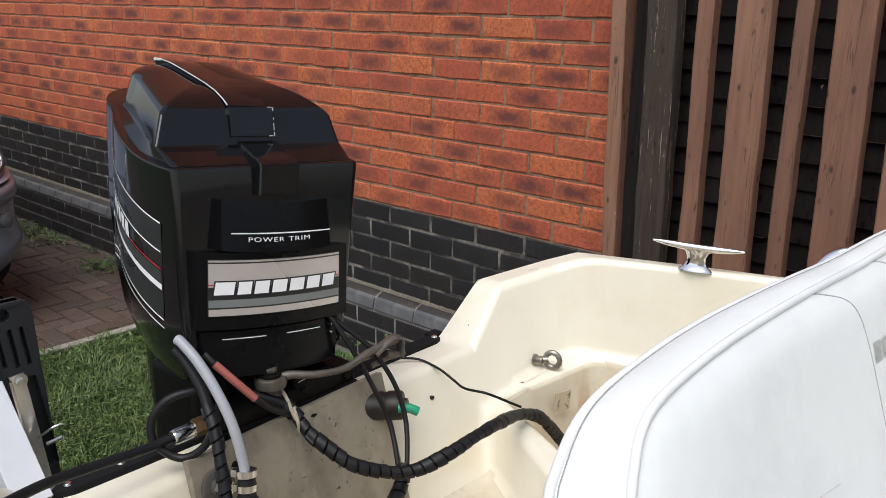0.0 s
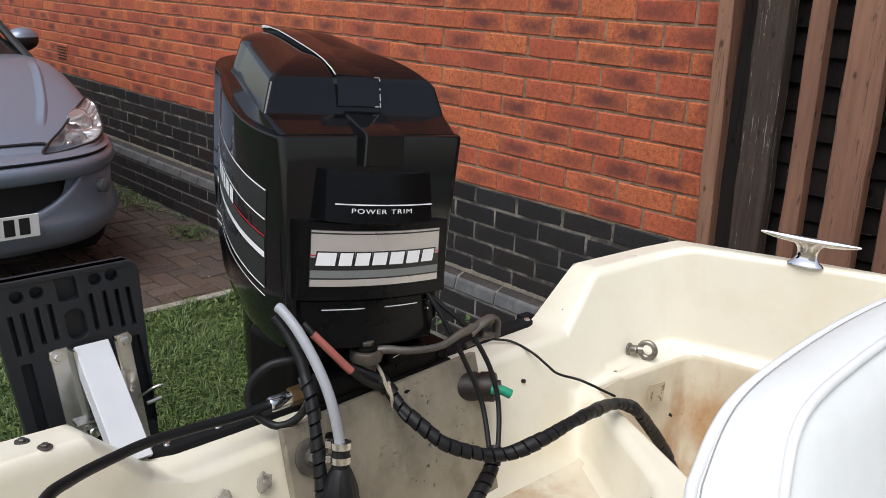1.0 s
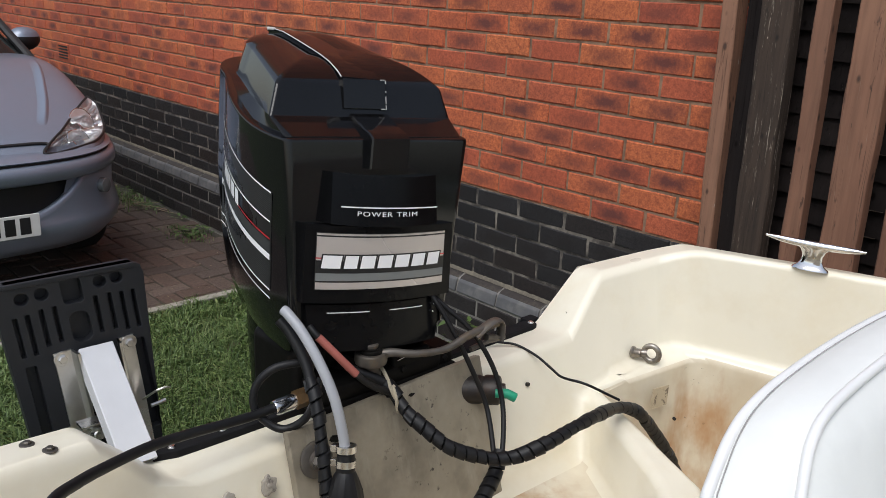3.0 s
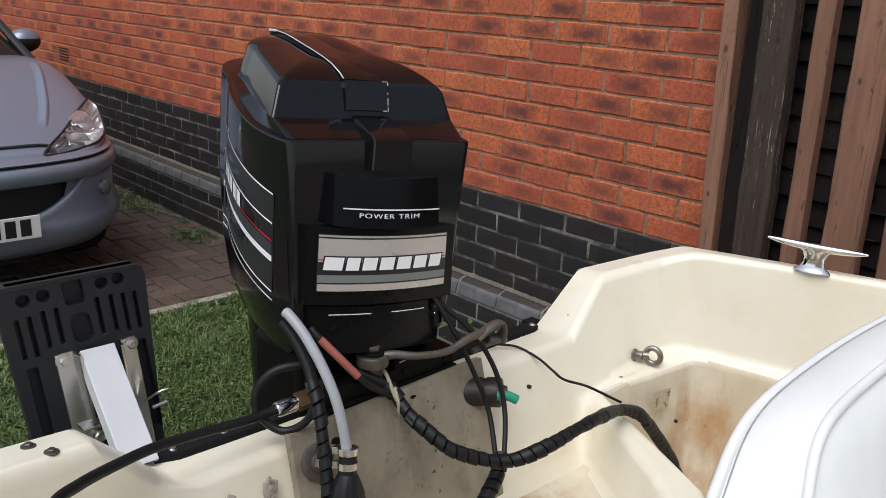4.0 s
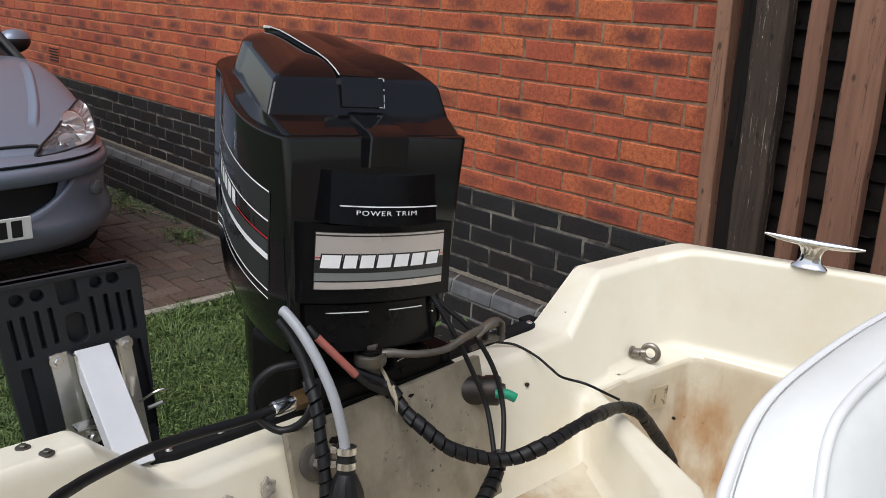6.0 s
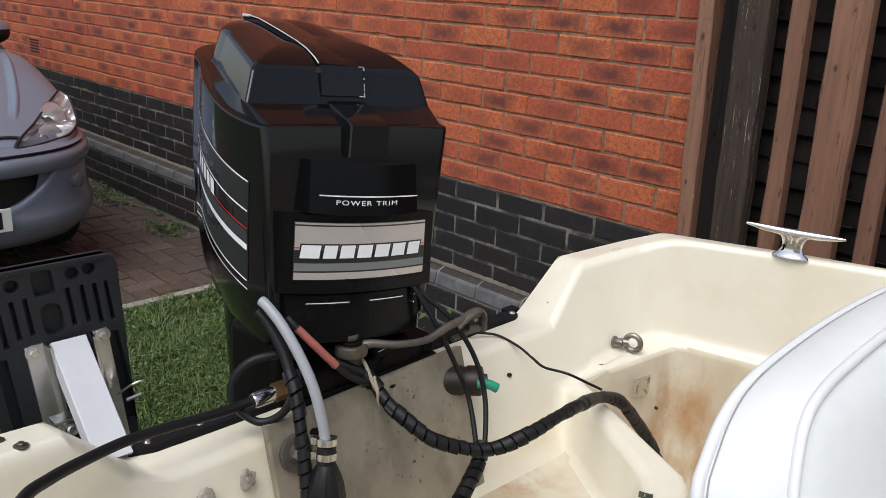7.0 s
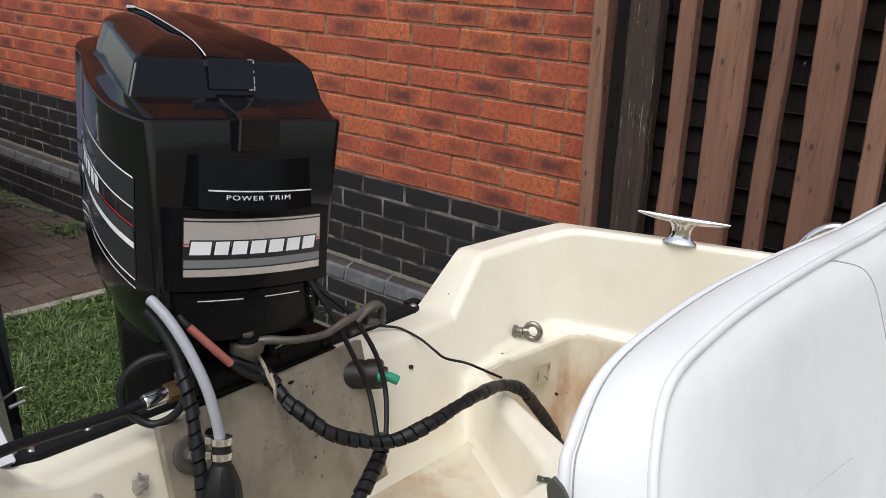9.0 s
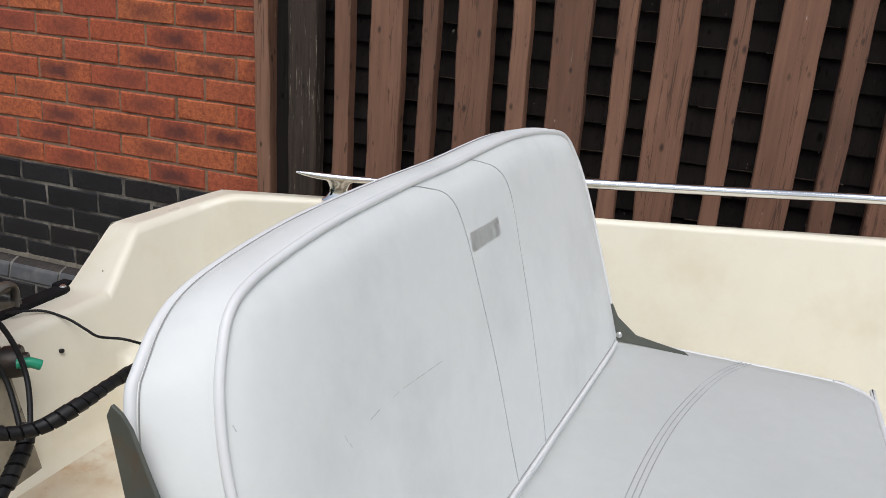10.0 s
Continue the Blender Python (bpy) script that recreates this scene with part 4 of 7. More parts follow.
HALF = [(0, 0.425), (0.15, 0.4225), (0.30, 0.415), (0.395, 0.4035), (0.444, 0.392), (0.470, 0.376), (0.487, 0.352), (0.502, 0.322), (0.514, 0.28), (0.520, 0.23), (0.523, 0.12), (0.521, 0.03), (0.514, -0.006), (0.497, -0.030), (0.467, -0.042), (0.43, -0.045)]


def shifted(inset, x, k=1.0):
    """The backrest's outline at a depth, drawn in by the inset; a little wider at the rear."""
    half = glide([(y, z, 0) for y, z in HALF], 5)
    far = [Vector((p.x * 1.03, p.y + 0.011 * min(1.0, p.x / 0.2) * min(1.0, max(0.0, p.y / 0.3)), 0)) for p in half]
    loop_ = [Vector((-p.x, p.y, 0)) for p in half[::-1]] + far[1:]
    loop_ = loop_[::-1]
    grow = 0.042 * min(1.0, max(0.0, -x / ST))
    out = []
    for i, p in enumerate(loop_):
        a, b = loop_[max(0, i - 1)], loop_[min(len(loop_) - 1, i + 1)]
        t = (b - a).normalized()
        q = p + Vector((t.y, -t.x, 0)) * -inset
        low = min(1.0, max(0.0, (0.42 - p.y) / 0.08))
        x_ = x * (1 - 0.34 * min(1.0, max(0.0, (p.y - 0.30) / 0.11)) * min(1.0, max(0.0, (q.x + 0.25) / 0.3))) if x < -0.01 else x
        out.append(SM @ Vector((x_, (q.x + math.copysign(grow * low, q.x)) * k, 0.2 + (q.y + 0.15 * grow - 0.2) * k)))
    return out


bm = bmesh.new()
loft(bm, [shifted(0.02, -ST - 0.004, 0.9), shifted(0.02, -ST - 0.002), shifted(0.004, -ST + 0.004), shifted(0.0, -ST + 0.012), shifted(-0.003, -ST / 2), shifted(0.0, -0.012), shifted(0.004, -0.004), shifted(0.02, 0.003), shifted(0.02, 0.0068, 0.975), shifted(0.02, 0.0098, 0.935), shifted(0.02, 0.0115, 0.89), shifted(0.02, 0.0123, 0.84), shifted(0.02, 0.0125, 0.78), shifted(0.02, 0.0125, 0.4), shifted(0.02, 0.0125, 0.02)])
back = seat_part("backrest", bm, VINYL, seat, "white vinyl backrest, lightly soiled", smooth=60)
outline_front, outline_back = shifted(0.004, -0.003), shifted(0.004, -ST + 0.003)
for o, r_ in ((outline_front, 0.0044), (outline_back, 0.0052)):
    bm = bmesh.new()
    tube(bm, glide(o, 3), r_, 16)
    seat_part("piping", bm, PIPING, back, "white welted piping", smooth=180)

bm = bmesh.new()
bm.from_mesh(back.data)
TREE = BVHTree.FromBMesh(bm)
bm.free()
FSM = FIT @ SM
OUT = (FSM.to_3x3() @ Vector((1, 0, 0))).normalized()


def on_back(y, z, lift=0.0):
    """A place on the backrest's front, before it is fitted."""
    hit = TREE.ray_cast(FSM @ Vector((0.1, y, z)), -OUT)[0]
    p = FIT.inverted() @ hit if hit is not None else SM @ Vector((0.0, y, z))
    return p + OUT * lift


def seam(name, pts, radius=0.0009, mat=None):
    bm = bmesh.new()
    tube(bm, pts, radius, 6)
    return seat_part(name, bm, mat or STITCH, back)


# crease beside the piping, its shade put in as a grey line
CREASE = plain("shaded_crease", (0.30, 0.29, 0.28), 0.7, vary=0.3, scale=90)
seam("crease", shifted(-0.001, -ST + 0.0112), 0.0006, CREASE)["label"] = "grey line for the shade in the crease beside the piping"
# two seams down the middle, curving in at the top
for pts in ([(-0.135, 0.417), (-0.109, 0.412), (-0.07, 0.397), (-0.052, 0.375), (-0.043, 0.339), (-0.040, 0.29), (-0.040, 0.18), (-0.045, 0.116), (-0.051, 0.06), (-0.055, 0.0)],
            [(0.025, 0.421), (0.058, 0.417), (0.098, 0.400), (0.122, 0.374), (0.127, 0.337), (0.116, 0.262), (0.104, 0.187), (0.087, 0.115), (0.073, 0.057), (0.055, 0.0)]):
    seam("seam", [on_back(p.x, p.y) for p in glide([(u, v, 0) for u, v in pts], 8)])
# welt along the foot of the backrest, with its joint
foot = [u / 50 for u in range(-24, 25)]
seam("piping", [on_back(u, 0.0058, 0.0022) for u in foot], 0.0034, PIPING)["label"] = "white welt along the backrest's foot"
seam("welt_joint", [on_back(u, 0.0060, 0.0026) for u in (-0.012, 0.0, 0.012, 0.022)], 0.0043, PIPING)
seam("seam", [on_back(u, 0.0108, 0.0002) for u in foot], 0.0009)
# the maker's name, plain blocks
WORN_GREY = plain("worn_grey_print", (0.68, 0.675, 0.65), 0.6, vary=0.15, scale=120)
y0 = -0.034
for wd in (0.020, 0.017, 0.006, 0.018, 0.020):
    bm = bmesh.new()
    quad = [on_back(y0 + u, 0.312 + v, 0.0006) for u, v in ((0, 0), (wd, 0.0), (wd + 0.003, 0.024), (0.003, 0.024))]
    bm.faces.new([bm.verts.new(p) for p in quad])
    bmesh.ops.solidify(bm, geom=bm.faces[:], thickness=0.0005)
    seat_part("name_block", bm, WORN_GREY, back, "worn grey printed block")
    y0 += wd + 0.0035
# scuffs
SCUFF = plain("grey_scuff", (0.50, 0.50, 0.485), 0.7, vary=0.3, scale=200)
for ends in (((-0.336, 0.226), (-0.318, 0.228)), ((-0.29, 0.2285), (-0.276, 0.2292)), ((-0.268, 0.229), (-0.175, 0.2225)), ((-0.381, 0.231), (-0.379, 0.224)), ((-0.377, 0.222), (-0.375, 0.216)), ((-0.498, 0.296), (-0.497, 0.290))):
    (ya, za), (yb, zb) = ends
    seam("scuff", [on_back(ya + (yb - ya) * t, za + (zb - za) * t, -0.0003) for t in (0, 0.3, 0.6, 1)], 0.0007, SCUFF)["label"] = "faint grey scuff mark"
bm = bmesh.new()
outl = rounded(1.312, 1.815, -1.89, -0.785, 0.07, 0.07)
MIDX, MIDY = 1.575, -1.34


def inset(k, z, d):
    return [(x + (d if x < MIDX else -d) * min(1, abs(x - MIDX) / 0.12), y + (d if y < MIDY else -d) * min(1, abs(y - MIDY) / 0.2), z) for x, y in outl]


loft(bm, [inset(0, 0.69, 0.006), inset(0, 0.70, 0.0), inset(0, 0.772, 0.0), inset(0, 0.788, 0.005), inset(0, 0.795, 0.016), inset(0, 0.799, 0.05), inset(0, 0.802, 0.11), inset(0, 0.803, 0.15)])
cush = seat_part("cushion", bm, GREY_VINYL, seat, "greyish white vinyl seat cushion", smooth=60)
bm = bmesh.new()
o = inset(0, 0.788, 0.003)
tube(bm, glide(o + [o[0]], 2), 0.0045, 14)
seat_part("piping", bm, PIPING, cush, "white welted piping", smooth=180)
for k, dx in enumerate((-0.008, 0.0, 0.008)):
    bm = bmesh.new()
    tube(bm, [p + Vector((0, 0, 0)) for p in glide([(1.600 + dx, -0.80, 0.7955), (1.565 + dx, -0.87, 0.8010), (1.53 + dx, -0.97, 0.8030), (1.497 + dx, -1.10, 0.8036), (1.475 + dx, -1.24, 0.8036), (1.462 + dx, -1.40, 0.8036), (1.46 + dx, -1.60, 0.8036)], 5)], 0.0008, 6)
    seat_part("seam", bm, STITCH, cush)
bm = bmesh.new()
box(bm, (1.385, -1.985, FLOOR), (1.70, -1.30, 0.897), 0.012)
part("seat_box", bm, GELCOAT, seat)
# end brackets
BRACKET = plain("olive_grey_metal", (0.13, 0.135, 0.115), 0.45, metal=0.5, vary=0.2, scale=40, stain=(0.16, 0.10, 0.06), stain_scale=30)
bm = bmesh.new()
y0, y1 = -0.562, -0.558
prism(bm, [(-0.080, -0.05), (0.012, -0.05), (0.0, 0.08), (-0.025, 0.235), (-0.034, 0.322), (-0.039, 0.335), (-0.046, 0.343), (-0.054, 0.335), (-0.061, 0.267)], y0, y1, SM @ Matrix(((1, 0, 0, 0), (0, 0, 1, 0), (0, 1, 0, 0), (0, 0, 0, 1))), bevel=0.0012)
br = seat_part("end_bracket", bm, BRACKET, seat, "dull olive metal end bracket")
bm = bmesh.new()
prism(bm, [(1.325, 0.80), (1.50, 0.797), (1.49, 0.803), (1.40, 0.815), (1.362, 0.845), (1.35, 0.87), (1.335, 0.86)], -0.826, -0.822, Matrix(((1, 0, 0, 0), (0, 0, 1, 0), (0, 1, 0, 0), (0, 0, 0, 1))), bevel=0.001)
seat_part("end_bracket", bm, BRACKET, seat, "dull olive metal end bracket")
bm = bmesh.new()
lathe(bm, [(0.006, 0), (0.006, 0.002), (0.003, 0.004), (0, 0.0042)], axis((1.37, -0.826, 0.812), (0, -1, 0)), 12)
seat_part("screw", bm, STEEL, br)

# ---- boat fittings ----
CM = pose(0.846, -0.962, 1.017, 0, 1.0, 16.5)                     # along the gunwale
bm = bmesh.new()
loft(bm, [[CM @ Vector((rx * math.cos(a), ry * math.sin(a), z)) for a in [2 * math.pi * k / 28 for k in range(28)]] for z, rx, ry in
          ((0, 0.030, 0.012), (0.003, 0.0285, 0.011), (0.007, 0.0225, 0.008), (0.014, 0.0175, 0.0062), (0.024, 0.0165, 0.0055), (0.034, 0.0205, 0.006), (0.040, 0.030, 0.0065), (0.043, 0.036, 0.006))])
tube(bm, [CM @ Vector((x, 0, 0.043 + 0.0035 * (abs(x) / 0.078) ** 2)) for x in [-0.080 + 0.16 * k / 24 for k in range(25)]], 0.006, 14, [0.0018 + 0.0052 * (1 - (abs(-1 + 2 * k / 24)) ** 3) for k in range(25)])
part("cleat", bm, CHROME, boat, "polished metal mooring cleat")

# handrail on the gunwale
bm = bmesh.new()
pts = [(1.02, -0.868, 1.03), (1.05, -0.86, 1.068), (1.10, -0.843, 1.078), (1.278, -0.785, 1.080), (1.526, -0.695, 1.084), (1.793, -0.602, 1.090), (2.2, -0.54, 1.105), (2.5, -0.535, 1.12), (2.53, -0.535, 1.06)]
tube(bm, glide(pts, 6), 0.0095, 12)
rail = part("handrail", bm, CHROME, boat, "polished aluminium handrail")
for x, y in ((2.05, -0.575),):
    bm = bmesh.new()
    tube(bm, [(x, y, 1.03), (x, y, 1.095)], 0.008, 10)
    part("rail_post", bm, CHROME, rail)

# lifting eye in the coaming
bm = bmesh.new()
EY = Vector((0.650, -1.135, 0.838))
tor = [EY + Vector((0.014, 0.004, 0.002)) + 0.0138 * (math.cos(2 * math.pi * k / 24) * Vector((0.93, 0.30, -0.2)).normalized() + math.sin(2 * math.pi * k / 24) * Vector((0.1, 0.12, 0.98)).normalized()) for k in range(25)]
tube(bm, tor, 0.0052, 12)
lathe(bm, [(0.011, 0), (0.011, 0.003), (0.008, 0.006), (0.0075, 0.015), (0.006, 0.018)], axis(EY + Vector((-0.014, -0.014, 0.0)), (0.9, 0.1, 0.12)), 18)
tube(bm, [EY + Vector((-0.006, -0.012, 0.002)), EY + Vector((0.008, -0.002, 0.002))], 0.007, 10)
part("lifting_eye", bm, plain("tarnished_steel", (0.30, 0.275, 0.24), 0.36, metal=0.85, vary=0.4, scale=80, relief=0.0006, stain=(0.10, 0.07, 0.045), stain_scale=40, stain_at=(0.5, 0.7)), boat, "tarnished steel ring bolt")
# plug fitting with a green tag
bm = bmesh.new()
FM = axis((0.606, -1.543, 0.875), (0.80, 0.58, 0.10))
lathe(bm, [(0.022, -0.02), (0.022, 0.022), (0.0205, 0.025), (0.0205, 0.028), (0.0225, 0.031), (0.0225, 0.050), (0.020, 0.053), (0.011, 0.054), (0.010, 0.060), (0, 0.0605)], FM, 28)
plug = part("drain_fitting", bm, plain("brown_black_rubber", (0.012, 0.008, 0.006), 0.55, vary=0.4, scale=50, relief=0.001, stain=(0.045, 0.024, 0.012), stain_scale=30, stain_at=(0.58, 0.75)), boat, "brown-stained rubber transom fitting")
bm = bmesh.new()
tube(bm, [(0.655, -1.530, 0.884), (0.668, -1.518, 0.884), (0.676, -1.509, 0.878)], 0.0074, 12)
part("tag", bm, plain("green_plastic", (0.015, 0.25, 0.14), 0.4), plug, "bright green plastic tag")


def stud(at, direction, r_, parent, name="bolt", mat=STEEL, sides=6, washer=True):
    bm = bmesh.new()
    a = axis(at, direction)
    if washer:
        lathe(bm, [(r_ * 1.75, 0), (r_ * 1.75, 0.0014), (r_ * 1.5, 0.002)], a, 20)
    lathe(bm, [(r_, 0.001), (r_, r_ * 0.9), (r_ * 0.8, r_ * 1.1), (0, r_ * 1.12)], a, sides)
    return part(name, bm, mat, parent)


for p in ((0.553, -2.143, 0.9755), (0.585, -2.130, 0.979)):
    stud(p, (0.0, 0.05, 0.95), 0.0044, boat, mat=DULL_METAL)
TN = Vector((math.cos(radians(16.5)), 0, math.sin(radians(16.5))))
CRUST = plain("old_sealant", (0.37, 0.335, 0.28), 0.9, vary=0.35, scale=120, relief=0.002, stain=(0.14, 0.12, 0.10), stain_scale=110, stain_at=(0.55, 0.66))
for p in ((0.611, -1.889, 0.853), (0.611, -1.945, 0.851)):
    bm = bmesh.new()
    rr = random.Random(int(p[1] * -1000))
    rad = [0.0125 + rr.uniform(-0.0045, 0.004) for k in range(18)]
    rad = [(rad[k - 1] + 4 * rad[k] + rad[(k + 1) % 18]) / 6 for k in range(18)]
    a = axis(p, TN)
    loft(bm, [[a @ Vector((rad[k] * q * math.cos(2 * math.pi * k / 18), rad[k] * q * math.sin(2 * math.pi * k / 18), h)) for k in range(18)] for q, h in ((1.0, -0.002), (1.0, 0.0010), (0.9, 0.0020), (0.5, 0.0024))])
    ob = part("sealant_patch", bm, CRUST, boat, "ragged patch of old sealant")
    stud(Vector(p) + TN * 0.0008, TN, 0.0034, ob, "screw", CRUST, 12, True)
a = axis((0.622, -1.826, 0.870), TN)
bm = bmesh.new()
lathe(bm, [(0.024, 0), (0.024, 0.0035), (0.021, 0.005), (0.013, 0.0055), (0.0125, 0.012), (0.0, 0.0122)], a, 28)
wash = part("washer", bm, DULL_METAL, boat, "large round washer with a bolt end")
bm = bmesh.new()
lathe(bm, [(0.012, 0.012), (0.012, 0.022), (0.006, 0.0225), (0.006, 0.03), (0, 0.0305)], a, 6)
part("nut", bm, STEEL, wash)
# faded label and small holes
FADED = plain("faded_label", (0.49, 0.41, 0.285), 0.6, vary=0.15, scale=60, stain=(0.20, 0.16, 0.11), stain_scale=95, stain_at=(0.57, 0.62))
bm = bmesh.new()
box(bm, (-0.016, -0.015, 0), (0.016, 0.017, 0.0008), 0, Matrix.Translation((0.697, -1.142, 0.771)) @ Matrix.Scale(1.2, 4) @ Matrix.Rotation(radians(-12), 4, "Z") @ Matrix.Rotation(radians(90), 4, "Y"))
part("faded_label", bm, FADED, boat, "faded unreadable paper label")
HOLE = plain("dark_hole", (0.012, 0.010, 0.008), 0.8)
for p, d, r_ in (((0.612, -1.404, 0.842), TN, 0.0034), ((0.727, -1.13, 0.735), (1, -0.2, 0), 0.0028), ((0.555, -1.247, 0.912), (0, -0.5, 0.86), 0.0010), ((0.548, -1.205, 0.941), (0, -0.5, 0.86), 0.0009)):
    bm = bmesh.new()
    lathe(bm, [(r_, -0.004), (r_, 0.0006), (0, 0.0008)], axis(p, d), 10)
    part("screw_hole", bm, HOLE, boat)
# stains and chips of dried dirt on the beige board
for p, r_ in (((0.61, -1.668, 0.893), 0.009), ((0.608, -1.655, 0.902), 0.006), ((0.615, -1.79, 0.885), 0.011), ((0.605, -1.60, 0.908), 0.008)):
    bm = bmesh.new()
    rr = random.Random(int(r_ * 1e5))
    a = axis(Vector(p) + TN * 0.001, TN)
    loft(bm, [[a @ Vector((r_ * (0.6 + rr.random() * 0.6) * q * math.cos(2 * math.pi * k / 12), 0.5 * r_ * (0.6 + rr.random() * 0.6) * q * math.sin(2 * math.pi * k / 12), h)) for k in range(12)] for q, h in ((1.0, -0.002), (0.95, 0.0012), (0.4, 0.0018))])
    part("grime_patch", bm, GREASE, boat, "patch of dark oily grime")
# black box at the transom's port end
bm = bmesh.new()
box(bm, (0.480, -1.285, 0.862), (0.504, -1.255, 0.888), 0.004)
part("corner_block", bm, BLACK_TRIM, boat, "black plastic corner block")
# a small buckle left on the well's rim
buckle = tagged(empty("buckle", (0.913, -1.469, 0.80)), "small dark green plastic buckle lying on cream gelcoat", "buckle")
bm = bmesh.new()
GM = pose(0.916, -1.474, 0.8025, 0, 0, 28) @ Matrix.Scale(0.72, 4)
for lo, hi in (((-0.012, -0.008, 0), (-0.002, 0.008, 0.004)), ((-0.002, -0.008, 0), (0.012, -0.005, 0.003)), ((-0.002, 0.005, 0), (0.012, 0.008, 0.003)), ((0.0, -0.0015, 0), (0.012, 0.0015, 0.003)), ((0.011, -0.008, 0), (0.014, 0.008, 0.003))):
    box(bm, lo, hi, 0.0008, GM)
part("buckle_body", bm, plain("dark_green_plastic", (0.05, 0.06, 0.04), 0.5), buckle)

# ---- hoses and cables ----


def line(name, label, category, pts, radius, material, sides=12, steps=8):
    ob = tagged(empty(name, pts[0]), label, category)
    bm = bmesh.new()
    tube(bm, glide(pts, steps), radius, sides)
    return ob, part("sheath", bm, material, ob, smooth=60)


def wrapped(name, pts, radius, parent, label, turn=0.0165, seed=1):
    """A loom in overlapping spiral wrap."""
    path = glide(pts, 40)
    ln = [0.0]
    for p, q in zip(path, path[1:]):
        ln.append(ln[-1] + (q - p).length)
    n = int(ln[-1] / 0.0008)
    fine, j = [], 0
    for k in range(n + 1):
        s = ln[-1] * k / n
        while j < len(ln) - 2 and ln[j + 1] < s:
            j += 1
        f = (s - ln[j]) / max(1e-9, ln[j + 1] - ln[j])
        fine.append(path[j].lerp(path[j + 1], f))
    rr = random.Random(seed)
    bm = bmesh.new()
    rings, up = [], Vector((0.2, 0.1, 0.97))
    jit = [rr.uniform(-0.0013, 0.0013) for _ in range(int(ln[-1] / turn) + 3)]
    for i, p in enumerate(fine):
        d = (fine[min(i + 1, n)] - fine[max(i - 1, 0)]).normalized()
        s_ = d.cross(up).normalized()
        u_ = s_.cross(d).normalized()
        up = u_
        row = []
        for k in range(30):
            ph = (ln[-1] * i / n) / turn + k / 30
            w = ph % 1.0
            lift = jit[int(ph)] + (-0.0032 if w < 0.11 else (0.0008 if w > 0.9 else 0.0008 * w))
            row.append(p + (radius + lift) * (math.cos(2 * math.pi * k / 30) * s_ + math.sin(2 * math.pi * k / 30) * u_))
        rings.append(row)
    loft(bm, rings)
    return part(name, bm, BLACK_RUBBER, parent, label, smooth=35)


harness = tagged(empty("cable_loom", (0.62, -1.70, 0.92)), "thick black cable loom in spiral wrap sagging across the well", "cable loom")
wrapped("spiral_wrap", [(0.608, -1.705, 0.936), (0.62, -1.698, 0.924), (0.645, -1.693, 0.903), (0.67, -1.683, 0.886), (0.70, -1.663, 0.863), (0.725, -1.622, 0.844), (0.745, -1.587, 0.840), (0.765, -1.541, 0.853), (0.765, -1.467, 0.858), (0.755, -1.399, 0.849), (0.737, -1.335, 0.829), (0.733, -1.290, 0.812), (0.738, -1.262, 0.793), (0.737, -1.217, 0.748), (0.741, -1.160, 0.68), (0.75, -1.10, 0.58)], 0.0094, harness, "", seed=2)
bm = bmesh.new()
tube(bm, glide([(0.585, -1.74, 0.955), (0.597, -1.722, 0.947), (0.610, -1.704, 0.935)], 5), 0.0075, 10)
part("cable", bm, BLACK_RUBBER, harness)
cables = tagged(empty("control_cables", (0.60, -1.60, 1.02)), "pair of black control cables joined in spiral wrap", "control cables")
for pts in ([(0.575, -1.615, 1.055), (0.60, -1.604, 1.026), (0.625, -1.589, 0.981), (0.645, -1.572, 0.93), (0.665, -1.558, 0.875), (0.70, -1.575, 0.823), (0.715, -1.588, 0.803)],
            [(0.575, -1.603, 1.04), (0.60, -1.588, 1.017), (0.63, -1.562, 0.983), (0.655, -1.538, 0.927), (0.675, -1.534, 0.872), (0.705, -1.562, 0.825), (0.717, -1.582, 0.803)]):
    bm = bmesh.new()
    tube(bm, glide(pts, 8), 0.0038, 12)
    part("cable", bm, BLACK_RUBBER, cables, smooth=60)
wrapped("spiral_wrap", [(0.706, -1.568, 0.826), (0.716, -1.585, 0.804), (0.731, -1.624, 0.786), (0.747, -1.671, 0.765), (0.765, -1.73, 0.72), (0.775, -1.77, 0.625)], 0.0098, cables, "", seed=5)
fuel = tagged(empty("fuel_line", (0.575, -1.837, 1.06)), "grey fuel hose clamped to a black rubber primer bulb", "fuel line")
GREY_HOSE = plain("grey_rubber_hose", (0.30, 0.31, 0.33), 0.42, vary=0.08, scale=40)
bm = bmesh.new()
tube(bm, glide([(0.571, -1.8385, 1.0615), (0.578, -1.837, 1.059), (0.605, -1.833, 1.041), (0.635, -1.828, 1.009), (0.66, -1.825, 0.973), (0.675, -1.823, 0.932), (0.682, -1.822, 0.897)], 8), 0.0066, 16)
part("hose", bm, GREY_HOSE, fuel, "smooth grey hose")
BD = (Vector((0.705, -1.842, 0.76)) - Vector((0.681, -1.822, 0.905))).normalized()
B0 = axis((0.681, -1.822, 0.905), BD)
bm = bmesh.new()
prof = [(0.011, 0.0), (0.0115, 0.012), (0.0115, 0.022), (0.014, 0.026), (0.0165, 0.034), (0.0205, 0.045), (0.0228, 0.060), (0.0235, 0.080), (0.0225, 0.098), (0.019, 0.115), (0.014, 0.126), (0.0115, 0.132), (0.0115, 0.15)]
rows = []
for r_, h in prof:
    rows.append([B0 @ Vector(((r_ + (0.0011 if (k % 6 == 0 and 0.03 < h < 0.12) else 0)) * math.cos(2 * math.pi * k / 48), (r_ + (0.0011 if (k % 6 == 0 and 0.03 < h < 0.12) else 0)) * math.sin(2 * math.pi * k / 48), h)) for k in range(48)])
